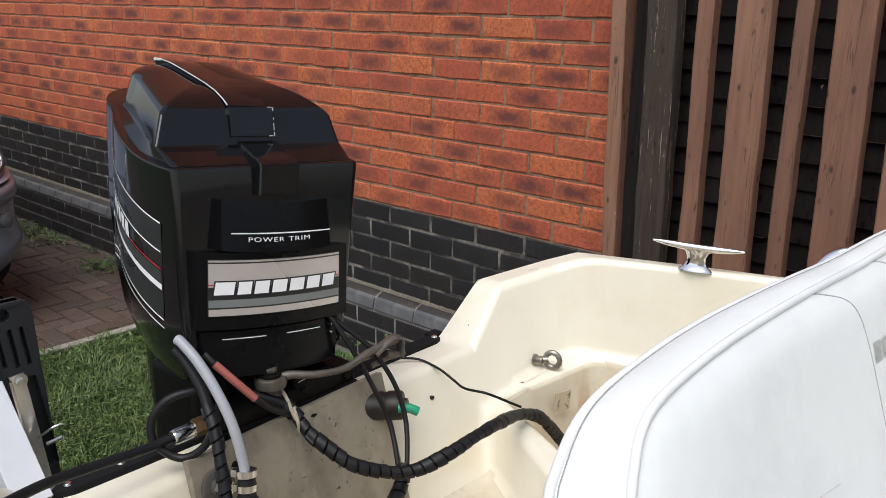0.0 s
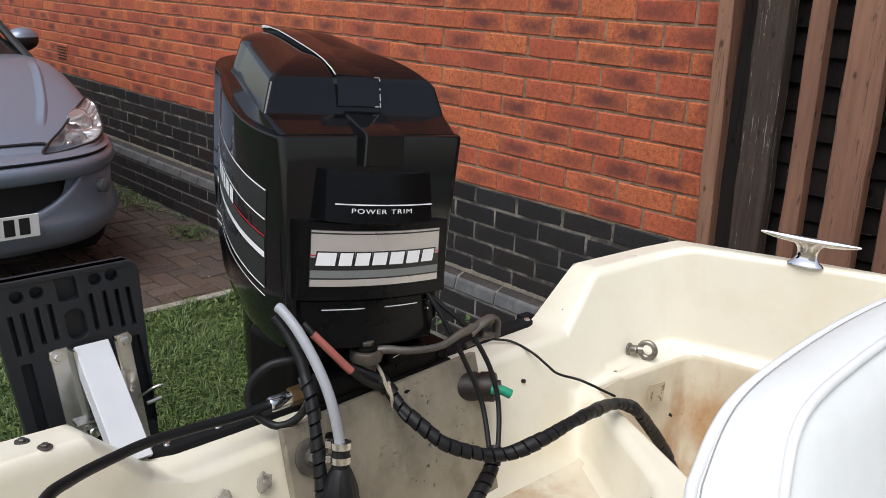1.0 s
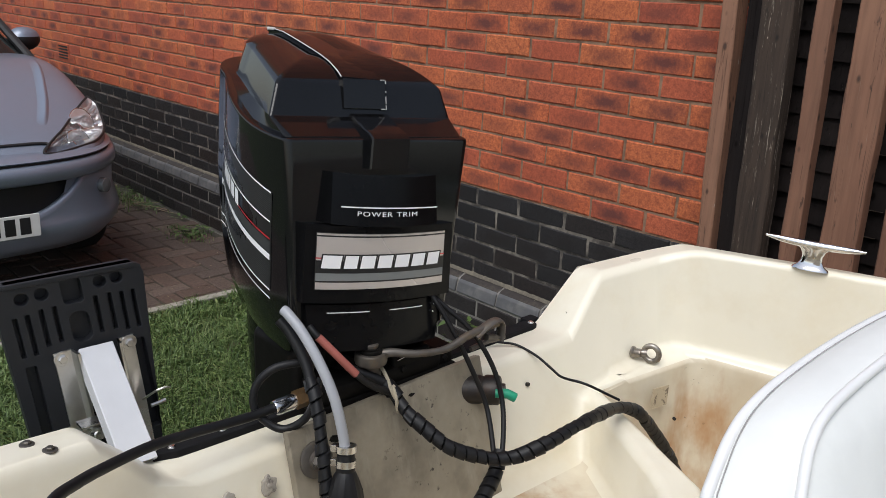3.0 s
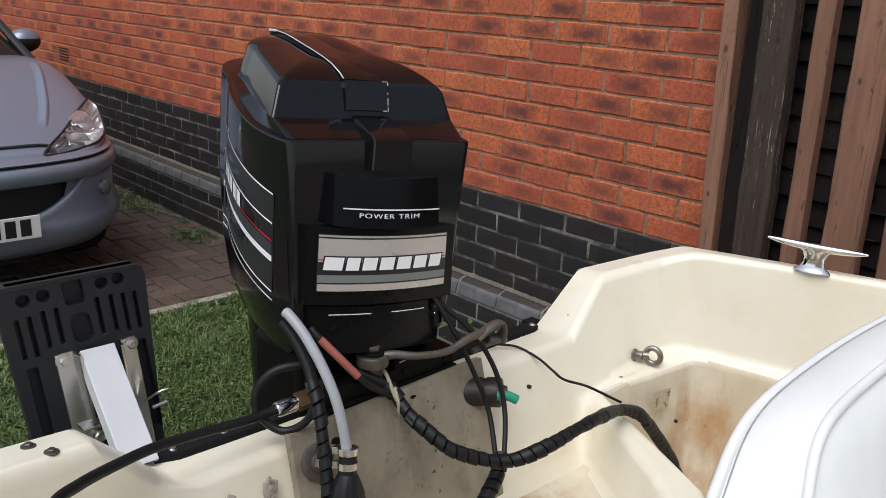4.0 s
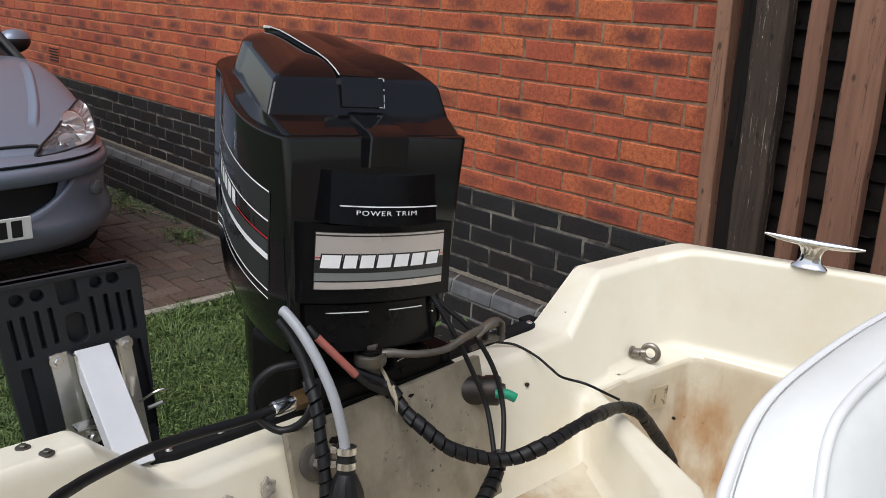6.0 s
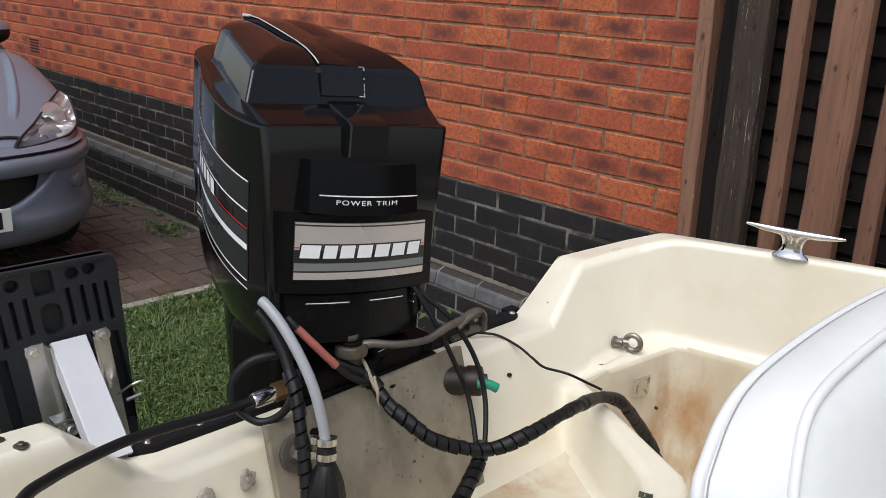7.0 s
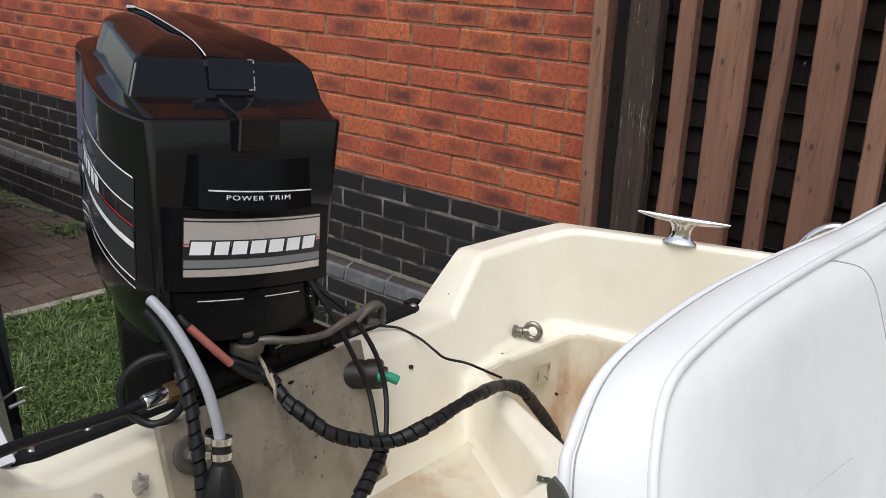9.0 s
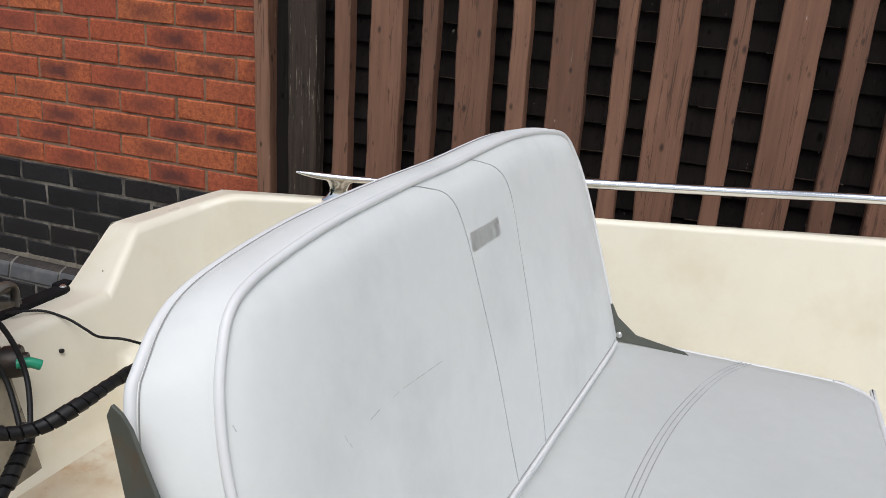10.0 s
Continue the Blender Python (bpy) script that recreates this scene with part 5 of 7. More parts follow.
loft(bm, rows)
part("primer_bulb", bm, BLACK_RUBBER, fuel, "ribbed black rubber primer bulb", smooth=30)
for h in (-0.006, 0.012):
    bm = bmesh.new()
    lathe(bm, [(0.0118, h - 0.0042), (0.0128, h - 0.0042), (0.0128, h + 0.0042), (0.0118, h + 0.0042)], B0, 28)
    box(bm, (0.0085, -0.006, h - 0.0045), (0.0185, 0.0045, h + 0.0045), 0.001, B0 @ pose(0, 0, 0, 0, 0, 200))
    part("hose_clamp", bm, STEEL, fuel, "bright steel hose clamp")
bm = bmesh.new()
tube(bm, glide([(0.7038, -1.841, 0.768), (0.709, -1.846, 0.735), (0.72, -1.84, 0.69), (0.735, -1.82, 0.625)], 6), 0.0088, 14)
part("hose", bm, GREY_HOSE, fuel)
side_loom = tagged(empty("wrapped_hose", (0.575, -1.831, 1.029)), "black spiral-wrapped hose hanging beside the fuel hose", "hose")
bm = bmesh.new()
tube(bm, glide([(0.56, -1.838, 1.045), (0.575, -1.831, 1.029), (0.60, -1.826, 0.998), (0.622, -1.829, 0.965)], 6), 0.0072, 14)
part("hose", bm, BLACK_RUBBER, side_loom, smooth=60)
wrapped("spiral_wrap", [(0.612, -1.828, 0.982), (0.632, -1.831, 0.955), (0.65, -1.837, 0.918), (0.665, -1.842, 0.880), (0.68, -1.849, 0.831), (0.695, -1.855, 0.76), (0.71, -1.86, 0.68), (0.72, -1.86, 0.61)], 0.0080, side_loom, "", 0.016, 8)
loop, _ = line("hose_loop", "looped black rubber hose hung beside the motor", "hose", [(0.592, -1.800, 0.985), (0.585, -1.83, 0.992), (0.572, -1.858, 0.986), (0.562, -1.876, 0.962), (0.567, -1.878, 0.932), (0.590, -1.858, 0.911), (0.610, -1.837, 0.924), (0.618, -1.824, 0.952), (0.608, -1.812, 0.975)], 0.0052, BLACK_RUBBER)
feed, _ = line("steering_hose", "long black hose lying along the transom top", "hose", [(0.575, -1.852, 0.934), (0.575, -1.897, 0.933), (0.585, -1.977, 0.944), (0.60, -2.031, 0.954), (0.63, -2.086, 0.967), (0.67, -2.133, 0.985), (0.71, -2.171, 0.998), (0.76, -2.21, 0.985), (0.80, -2.235, 0.92), (0.82, -2.24, 0.80), (0.83, -2.24, 0.66), (0.83, -2.24, 0.53)], 0.0061, BLACK_RUBBER, 14)
bm = bmesh.new()
BRM = axis((0.576, -1.858, 0.934), (0.05, 1, 0.06))
lathe(bm, [(0.009, 0), (0.0105, 0.004), (0.0105, 0.026), (0.0095, 0.027), (0.0095, 0.034)], BRM, 20)
part("sleeve", bm, CHROME, feed, "bright crimped metal sleeve")
bm = bmesh.new()
lathe(bm, [(0.0125, 0.03), (0.0125, 0.033), (0.0125, 0.052), (0.012, 0.055), (0.0, 0.056)], BRM, 6)
part("union_nut", bm, BRASS, feed, "tarnished brass union nut")
bm = bmesh.new()
pts = [(0.535, -1.43, 0.897), (0.548, -1.405, 0.894), (0.566, -1.385, 0.890), (0.603, -1.378, 0.882), (0.635, -1.378, 0.872), (0.66, -1.379, 0.866), (0.70, -1.372, 0.868), (0.722, -1.336, 0.846), (0.73, -1.318, 0.835)]
wire = tagged(empty("thin_wire", pts[0]), "thin black wire running from transom to loom", "wire")
tube(bm, glide(pts, 8), 0.0022, 8)
part("sheath", bm, BLACK_RUBBER, wire, smooth=60)
lead = tagged(empty("battery_lead", (0.585, -1.792, 1.015)), "cable in a faded salmon-red sleeve", "cable")
bm = bmesh.new()
tube(bm, glide([(0.583, -1.795, 1.018), (0.60, -1.778, 0.994), (0.615, -1.757, 0.966)], 6), 0.0054, 14)
part("sleeve", bm, plain("salmon_sleeve", (0.33, 0.10, 0.078), 0.5, vary=0.15), lead, "faded salmon-red sleeve")
bm = bmesh.new()
tube(bm, glide([(0.57, -1.80, 1.03), (0.583, -1.795, 1.018), (0.60, -1.778, 0.994), (0.615, -1.757, 0.966), (0.62, -1.735, 0.945), (0.62, -1.702, 0.925)], 6), 0.0046, 10)
part("cable", bm, BLACK_RUBBER, lead)
cord = tagged(empty("cord", (0.617, -1.703, 0.94)), "frayed pale cord knotted round the loom", "cord")
CORD = plain("dirty_cord", (0.30, 0.26, 0.19), 0.9, vary=0.4, scale=300, relief=0.001)
bm = bmesh.new()
tube(bm, glide([(0.600, -1.703, 0.955), (0.612, -1.703, 0.945), (0.628, -1.706, 0.930), (0.634, -1.700, 0.915), (0.628, -1.692, 0.918), (0.622, -1.70, 0.935), (0.634, -1.704, 0.922), (0.635, -1.702, 0.905)], 6), 0.0026, 8)
part("twine", bm, CORD, cord)
bm = bmesh.new()
tube(bm, glide([(0.632, -1.700, 0.912), (0.631, -1.699, 0.904), (0.633, -1.699, 0.897)], 5), 0.0014, 6)
part("loose_end", bm, CORD, cord)

# ---- folding boarding step behind the transom ----
step = tagged(empty("boarding_step", (0.44, -2.03, 0.90)), "folded black plastic boarding step on stainless brackets", "boarding step")
SX = 0.405
W2, ZT, ZB = 0.0895, 1.102, 0.815
SC = -2.033


def flat_yz(outline, x0, x1, bevel=0.0015):
    b = bmesh.new()
    prism(b, outline, x0, x1, Matrix(((0, 0, 1, 0), (1, 0, 0, SC), (0, 1, 0, 0), (0, 0, 0, 1))), bevel=bevel)
    return b


bm = bmesh.new()
rim_out = [(-W2, ZT - 0.012), (-W2 + 0.006, ZT - 0.003), (-W2 + 0.014, ZT), (W2 - 0.014, ZT), (W2 - 0.004, ZT - 0.005), (W2, ZT - 0.016), (W2 + 0.012, ZB + 0.03), (W2 + 0.008, ZB + 0.008), (W2 - 0.005, ZB), (-W2 + 0.05, ZB), (-W2 + 0.035, ZB + 0.012)]
merge(bm, flat_yz(rim_out, SX - 0.018, SX - 0.012))
part("back_plate", bm, FADED_PLASTIC, step, "black plastic tread", smooth=30)
# the tread in front of it, pierced by holes and slots


def lean(u, z):
    """The tread's pattern hangs a little askew."""
    return (u + 0.12 * (1.085 - z), z)


def round_slot(u0, u1, z0, z1, r_, n=6):
    pts = []
    for cu_, cz, a0 in ((u1 - r_, z0 + r_, 270), (u1 - r_, z1 - r_, 0), (u0 + r_, z1 - r_, 90), (u0 + r_, z0 + r_, 180)):
        for k in range(n):
            a = radians(a0 + 90 * k / (n - 1))
            pts.append(lean(cu_ + r_ * math.cos(a), cz + r_ * math.sin(a)))
    return pts


cuts = [round_slot(u - 0.0088, u + 0.0088, z - 0.0088, z + 0.0088, 0.0087, 8) for u, z in ((-0.059, 1.0815), (-0.036, 1.083), (0.034, 1.085), (0.055, 1.0865))]
cuts += [round_slot(u - 0.0036, u + 0.0036, z0, z1, 0.0018) for u, z0, z1 in ((-0.0715, 1.006, 1.060), (-0.0572, 1.006, 1.0615), (-0.041, 1.014, 1.065), (-0.0255, 1.016, 1.0655), (0.0245, 1.0165, 1.0685), (0.0418, 1.0165, 1.0685), (0.0572, 1.012, 1.067), (0.0718, 1.012, 1.067))]
cuts += [round_slot(-0.0140, 0.0118, 1.063, 1.0972, 0.006), round_slot(-0.0125, 0.0135, 1.010, 1.053, 0.0115)]
cuts += [round_slot(-0.0745, -0.0600, 0.842, 0.995, 0.003), round_slot(0.0600, 0.0755, 0.862, 0.998, 0.003)]
cu = bpy.data.curves.new("tread_grid", "CURVE")
cu.dimensions, cu.fill_mode, cu.extrude, cu.bevel_depth, cu.bevel_resolution = "2D", "BOTH", 0.0055, 0.0008, 1
for outline in [rim_out] + cuts:
    sp = cu.splines.new("POLY")
    sp.points.add(len(outline) - 1)
    for q, (u, z) in zip(sp.points, outline):
        q.co = (u, z, 0, 1)
    sp.use_cyclic_u = True
tmp = new("tread_grid", cu)
me = bpy.data.meshes.new_from_object(tmp.evaluated_get(bpy.context.evaluated_depsgraph_get()))
bpy.data.objects.remove(tmp)
bpy.data.curves.remove(cu)
bm = bmesh.new()
bm.from_mesh(me)
bpy.data.meshes.remove(me)
bmesh.ops.transform(bm, matrix=Matrix(((0, 0, 1, SX - 0.0063), (1, 0, 0, SC), (0, 1, 0, 0), (0, 0, 0, 1))), verts=bm.verts)
part("tread_grid", bm, FADED_PLASTIC, step, "black plastic tread pierced by holes and slots", smooth=30)
bm = bmesh.new()
box(bm, (SX - 0.019, SC - W2 + 0.010, ZT - 0.006), (SX + 0.0025, SC + W2 - 0.012, ZT + 0.0008), 0.0015)
part("tread_rim", bm, FADED_PLASTIC, step)
# stainless brackets
for u0, u1, lip_u in ((-0.0404, -0.0183, -0.0183), (0.0405, 0.0605, 0.0405)):
    bm = bmesh.new()
    low = 0.80
    sgn = 1 if u0 < 0 else -1
    prism(bm, [lean(u0, low), lean(u1, low), lean(u1, 1.006), lean(u0, 1.0045)], SX, SX + 0.003, Matrix(((0, 0, 1, 0), (1, 0, 0, SC), (0, 1, 0, 0), (0, 0, 0, 1))), bevel=0.0008)
    br = part("side_bracket", bm, STEEL, step, "brushed stainless side bracket")
    bm = bmesh.new()
    loft(bm, [[(SX + o, SC + lean(lip_u + w, z)[0], z) for o, w in ((0.0, -0.0015), (0.015, 0.0005 * sgn), (0.018, 0.002 * sgn), (0.018, 0.005 * sgn), (0.013, 0.004 * sgn), (0.0, 0.0025))] for z in (1.004, 0.96, 0.90, 0.80)])
    part("flange", bm, STEEL, br)
    stud((SX + 0.003, SC + (lean(-0.0305, 0.997)[0] - 0.0095 if u0 < 0 else lean(0.054, 0.9996)[0] - 0.0095) + 0.0085, 0.9965), (1, 0, 0), 0.0058, br)
    yl_ = SC + lean(lip_u, 0.92)[0]
    bm = bmesh.new()
    if u0 < 0:
        box(bm, (SX + 0.028, yl_ - 0.022, 0.917), (SX + 0.048, yl_ + 0.016, 0.9205), 0.001)
        lathe(bm, [(0.008, 0), (0.008, 0.010), (0.006, 0.012), (0.0, 0.0122)], axis((SX + 0.032, yl_ + 0.002, 0.898), (1, 0, 0.2)), 16)
        tube(bm, [(SX + 0.030, yl_ - 0.008, 0.908), (SX + 0.030, yl_ + 0.018, 0.908)], 0.003, 10)
    else:
        tube(bm, glide([(SX + 0.014, yl_ + 0.012, 0.915), (SX + 0.030, yl_ + 0.022, 0.930), (SX + 0.034, yl_ + 0.034, 0.934), (SX + 0.034, yl_ + 0.041, 0.932)], 6), 0.0016, 8)
        tube(bm, [(SX + 0.020, yl_ + 0.020, 0.906), (SX + 0.020, yl_ + 0.040, 0.908)], 0.0028, 10)
    part("latch_pin", bm, STEEL, br, "small steel latch")
bm = bmesh.new()
ux = (Vector((0.528, 0, 0.893)) - Vector((0.414, 0, 1.006))).normalized()
L_ = (Vector((0.528, 0, 0.893)) - Vector((0.414, 0, 1.006))).length
CHM = Matrix(((ux.x, 0, -ux.z, 0.414), (0, 1, 0, -2.0135), (ux.z, 0, ux.x, 1.006), (0, 0, 0, 1)))
prism(bm, [(-0.0215, -0.022), (-0.0185, -0.022), (-0.0185, -0.003), (0.0185, -0.003), (0.0185, -0.022), (0.0215, -0.022), (0.0215, -0.001), (0.0205, 0.0), (-0.0205, 0.0), (-0.0215, -0.001)], 0, L_, CHM @ Matrix(((0, 0, 1, 0), (1, 0, 0, 0), (0, 1, 0, 0), (0, 0, 0, 1))))
part("support_channel", bm, plain("white_film_on_steel", (0.60, 0.605, 0.625), 0.35, vary=0.08, scale=20), step, "bright folded channel support")

# ---- parked car ----
CARY = -1.465
car = tagged(empty("car", (-4.1, CARY, 0)), "silver-grey hatchback parked on block paving beside the wall", "car")


def paint(name, base):
    m, n, l, b = nodes_of(name)
    co = n.new("ShaderNodeTexCoord").outputs["Object"]
    fl = noise_of(n, l, co, 900, 2)
    c = ramp(n, l, fl, [(0.35, tuple(v * 0.85 for v in base)), (0.65, tuple(v * 1.15 for v in base))])
    dirt = ramp(n, l, noise_of(n, l, co, 3, 5), [(0.5, (0, 0, 0)), (0.85, (0.25,) * 3)])
    c = mixc(n, l, dirt, c, (0.13, 0.125, 0.12))
    l.new(c, b.inputs["Base Color"])
    b.inputs["Metallic"].default_value, b.inputs["Roughness"].default_value, b.inputs["Coat Weight"].default_value, b.inputs["Coat Roughness"].default_value = 0.35, 0.40, 0.6, 0.05
    return m


CAR_PAINT = paint("silver_grey_car_paint", (0.20, 0.24, 0.31))
CAR_DARK = plain("dark_bumper_plastic", (0.055, 0.06, 0.07), 0.45, vary=0.15, scale=60)
CAR_BLACK = plain("black_grille", (0.008, 0.008, 0.009), 0.6)
TYRE = plain("tyre_rubber", (0.015, 0.015, 0.015), 0.8, vary=0.2)
GLASS_DARK = plain("dark_car_glass", (0.015, 0.018, 0.018), 0.06, vary=0.1)
SATIN = plain("bright_reflector", (0.84, 0.86, 0.88), 0.18, metal=0.6, vary=0.08, scale=60)
m_, n_, l_, b_ = nodes_of("clear_lamp_lens")
b_.inputs["Transmission Weight"].default_value, b_.inputs["Roughness"].default_value, b_.inputs["IOR"].default_value = 1.0, 0.02, 1.25
LENS = m_


def skin_of(sections, level=2):
    """A body from half sections, made whole."""
    bm = bmesh.new()
    rows = [[(x, CARY - d, z) for d, z in row[::-1]] + [(x, CARY + d, z) for d, z in row[1:]] for x, row in sections]
    loft(bm, rows, caps=False, closed=False)
    return bm


SEC = [(-2.432, [(0, 0.6), (0.25, 0.6), (0.36, 0.595), (0.40, 0.585), (0.40, 0.55), (0.38, 0.50), (0.36, 0.4), (0.34, 0.3), (0.25, 0.26)]),
       (-2.47, [(0, 0.675), (0.3, 0.668), (0.46, 0.655), (0.505, 0.64), (0.49, 0.60), (0.46, 0.50), (0.45, 0.36), (0.43, 0.26), (0.3, 0.22)]),
       (-2.59, [(0, 0.745), (0.3, 0.735), (0.53, 0.712), (0.635, 0.678), (0.625, 0.63), (0.56, 0.52), (0.55, 0.36), (0.54, 0.24), (0.3, 0.2)]),
       (-2.75, [(0, 0.805), (0.3, 0.795), (0.55, 0.775), (0.705, 0.735), (0.73, 0.66), (0.65, 0.53), (0.66, 0.36), (0.61, 0.22), (0.3, 0.19)]),
       (-2.97, [(0, 0.865), (0.3, 0.855), (0.56, 0.85), (0.715, 0.825), (0.8, 0.725), (0.74, 0.56), (0.74, 0.36), (0.69, 0.2), (0.3, 0.18)]),
       (-3.27, [(0, 0.95), (0.3, 0.945), (0.57, 0.945), (0.735, 0.930), (0.815, 0.80), (0.83, 0.55), (0.825, 0.36), (0.79, 0.19), (0.3, 0.18)]),
       (-3.59, [(0, 1.01), (0.3, 1.008), (0.6, 1.010), (0.75, 1.005), (0.82, 0.86), (0.835, 0.57), (0.83, 0.36), (0.8, 0.19), (0.3, 0.18)]),
       (-4.37, [(0, 0.97), (0.3, 0.965), (0.62, 0.955), (0.765, 0.93), (0.825, 0.85), (0.84, 0.58), (0.835, 0.36), (0.8, 0.19), (0.3, 0.18)]),
       (-5.37, [(0, 0.99), (0.3, 0.985), (0.62, 0.975), (0.755, 0.95), (0.815, 0.87), (0.835, 0.6), (0.83, 0.38), (0.79, 0.22), (0.3, 0.2)]),
       (-6.02, [(0, 0.98), (0.3, 0.975), (0.56, 0.96), (0.68, 0.93), (0.74, 0.86), (0.765, 0.62), (0.76, 0.4), (0.72, 0.28), (0.3, 0.26)]),
       (-6.19, [(0, 0.86), (0.3, 0.855), (0.5, 0.84), (0.6, 0.8), (0.66, 0.74), (0.68, 0.58), (0.67, 0.42), (0.62, 0.33), (0.3, 0.3)])]
shell = part("shell", skin_of(SEC), CAR_PAINT, None, smooth=180)
sub = shell.modifiers.new("round", "SUBSURF")
sub.levels = sub.render_levels = 4
# outline of a headlamp: x, distance from the middle, z
LAMP = [(-2.98, 0.718, 0.835), (-2.95, 0.747, 0.802), (-2.88, 0.739, 0.761), (-2.78, 0.715, 0.709), (-2.67, 0.658, 0.691), (-2.585, 0.586, 0.678), (-2.505, 0.447, 0.667), (-2.475, 0.376, 0.663), (-2.465, 0.322, 0.671), (-2.54, 0.376, 0.699), (-2.655, 0.477, 0.738), (-2.83, 0.597, 0.785)]
LAMPS = []
for s in (-1, 1):
    loop_ = glide([(x, CARY + s * d, z) for x, d, z in LAMP + LAMP[:1]], 5)[:-1]
    c = sum(loop_, Vector()) / len(loop_)
    outw = Vector((0.55, s * 0.42, 0.72)).normalized()
    e1 = outw.cross(Vector((0, 0, 1))).normalized()
    LAMPS.append((s, loop_, c, outw, e1, outw.cross(e1)))


def inside(p, poly):
    hit = False
    for i in range(len(poly)):
        a, b = poly[i - 1], poly[i]
        if (a[1] > p[1]) != (b[1] > p[1]) and p[0] < (b[0] - a[0]) * (p[1] - a[1]) / (b[1] - a[1]) + a[0]:
            hit = not hit
    return hit


bm = bmesh.new()
bm.from_mesh(shell.evaluated_get(bpy.context.evaluated_depsgraph_get()).to_mesh())
gone = []
for s, loop_, c, outw, e1, e2 in LAMPS:
    poly = [((p - c).dot(e1), (p - c).dot(e2)) for p in loop_]
    for f in bm.faces:
        q = f.calc_center_median() - c
        if q.length < 0.5 and abs(q.dot(outw)) < 0.14 and inside((q.dot(e1), q.dot(e2)), poly):
            gone.append(f)
bmesh.ops.delete(bm, geom=gone, context="FACES")
bpy.data.objects.remove(shell)
body = part("body", bm, CAR_PAINT, car, "silver-grey painted bonnet and wings", smooth=180)
CAB = [(-3.72, [(0, 0.965), (0.35, 0.96), (0.6, 0.945), (0.7, 0.935), (0.735, 0.92)]),
       (-3.94, [(0, 1.12), (0.35, 1.115), (0.57, 1.09), (0.67, 1.04), (0.745, 0.94)]),
       (-4.26, [(0, 1.355), (0.35, 1.345), (0.54, 1.31), (0.63, 1.18), (0.76, 0.95)]),
       (-4.50, [(0, 1.435), (0.35, 1.425), (0.53, 1.395), (0.63, 1.24), (0.77, 0.96)]),
       (-5.07, [(0, 1.45), (0.35, 1.44), (0.53, 1.405), (0.63, 1.25), (0.765, 0.97)]),
       (-5.67, [(0, 1.405), (0.35, 1.395), (0.51, 1.36), (0.6, 1.22), (0.74, 0.97)]),
       (-6.09, [(0, 1.02), (0.35, 1.015), (0.48, 1.005), (0.55, 0.99), (0.62, 0.96)])]
cab = part("cabin", skin_of(CAB), GLASS_DARK, car, "dark glazed cabin", smooth=180)
sub = cab.modifiers.new("round", "SUBSURF")
sub.levels = sub.render_levels = 2
bm = bmesh.new()
rows = [[(x, CARY - d, z) for d, z in row[2::-1]] + [(x, CARY + d, z) for d, z in row[1:3]] for x, row in [(x, [(d, z + 0.012) for d, z in r_]) for x, r_ in CAB[2:6]]]
loft(bm, rows, caps=False, closed=False)
roof = part("roof", bm, CAR_PAINT, car, smooth=180)
sub = roof.modifiers.new("round", "SUBSURF")
sub.levels = sub.render_levels = 2
for s in (-1, 1):
    bm = bmesh.new()
    tube(bm, [(x, CARY + s * d, z) for x, d, z in ((-3.76, .735, .93), (-3.94, .675, 1.065), (-4.26, .605, 1.265), (-4.50, .58, 1.35))], 0.024, 8)
    part("windscreen_pillar", bm, CAR_BLACK, car)

# bumper, swept round the nose
PLAN = [(-2.375, 0.0), (-2.38, 0.2), (-2.4, 0.34), (-2.44, 0.47), (-2.518, 0.586), (-2.648, 0.688), (-2.81, 0.756), (-2.99, 0.80)]


def sweep(profile, shift=0.0, sides=(-1, 1)):
    """Carries an upright profile (out, z) round the nose, outwards from the plan."""
    pts = [(x, CARY - d) for x, d in PLAN[::-1]] + [(x, CARY + d) for x, d in PLAN[1:]]
    pts = [(p.x, p.y) for p in glide([(x, y, 0) for x, y in pts], 7)]
    bm = bmesh.new()
    rings = []
    for i, (x, y) in enumerate(pts):
        a, b = pts[max(0, i - 1)], pts[min(len(pts) - 1, i + 1)]
        t = Vector((b[0] - a[0], b[1] - a[1], 0)).normalized()
        nrm = Vector((t.y, -t.x, 0))
        if nrm.x < 0 and abs(y - CARY) < 0.3:
            nrm = -nrm
        if nrm.dot(Vector((x + 3.6, y - CARY, 0))) < 0:
            nrm = -nrm
        rings.append([Vector((x, y, 0)) + nrm * (o + shift) + Vector((0, 0, z)) for o, z in (profile(abs(y - CARY)) if callable(profile) else profile)])
    loft(bm, rings)
    return bm


bumper = part("bumper", sweep([(-0.10, .638), (-0.03, .638), (-0.002, .634), (0.012, .620), (0.017, .600), (0.014, .576), (0.002, .558), (-0.02, .549), (-0.10, .546)]), CAR_PAINT, car, "silver-grey front bumper", smooth=60)
part("bumper_joint", sweep([(-0.10, .648), (-0.012, .647), (-0.012, .636), (-0.10, .636)]), CAR_BLACK, bumper, "dark joint above the bumper", smooth=60)
part("nose_panel", sweep([(-0.12, .676), (-0.062, .669), (-0.020, .659), (-0.005, .652), (-0.010, .646), (-0.12, .645)]), CAR_PAINT, car, "silver-grey panel below the headlights", smooth=60)


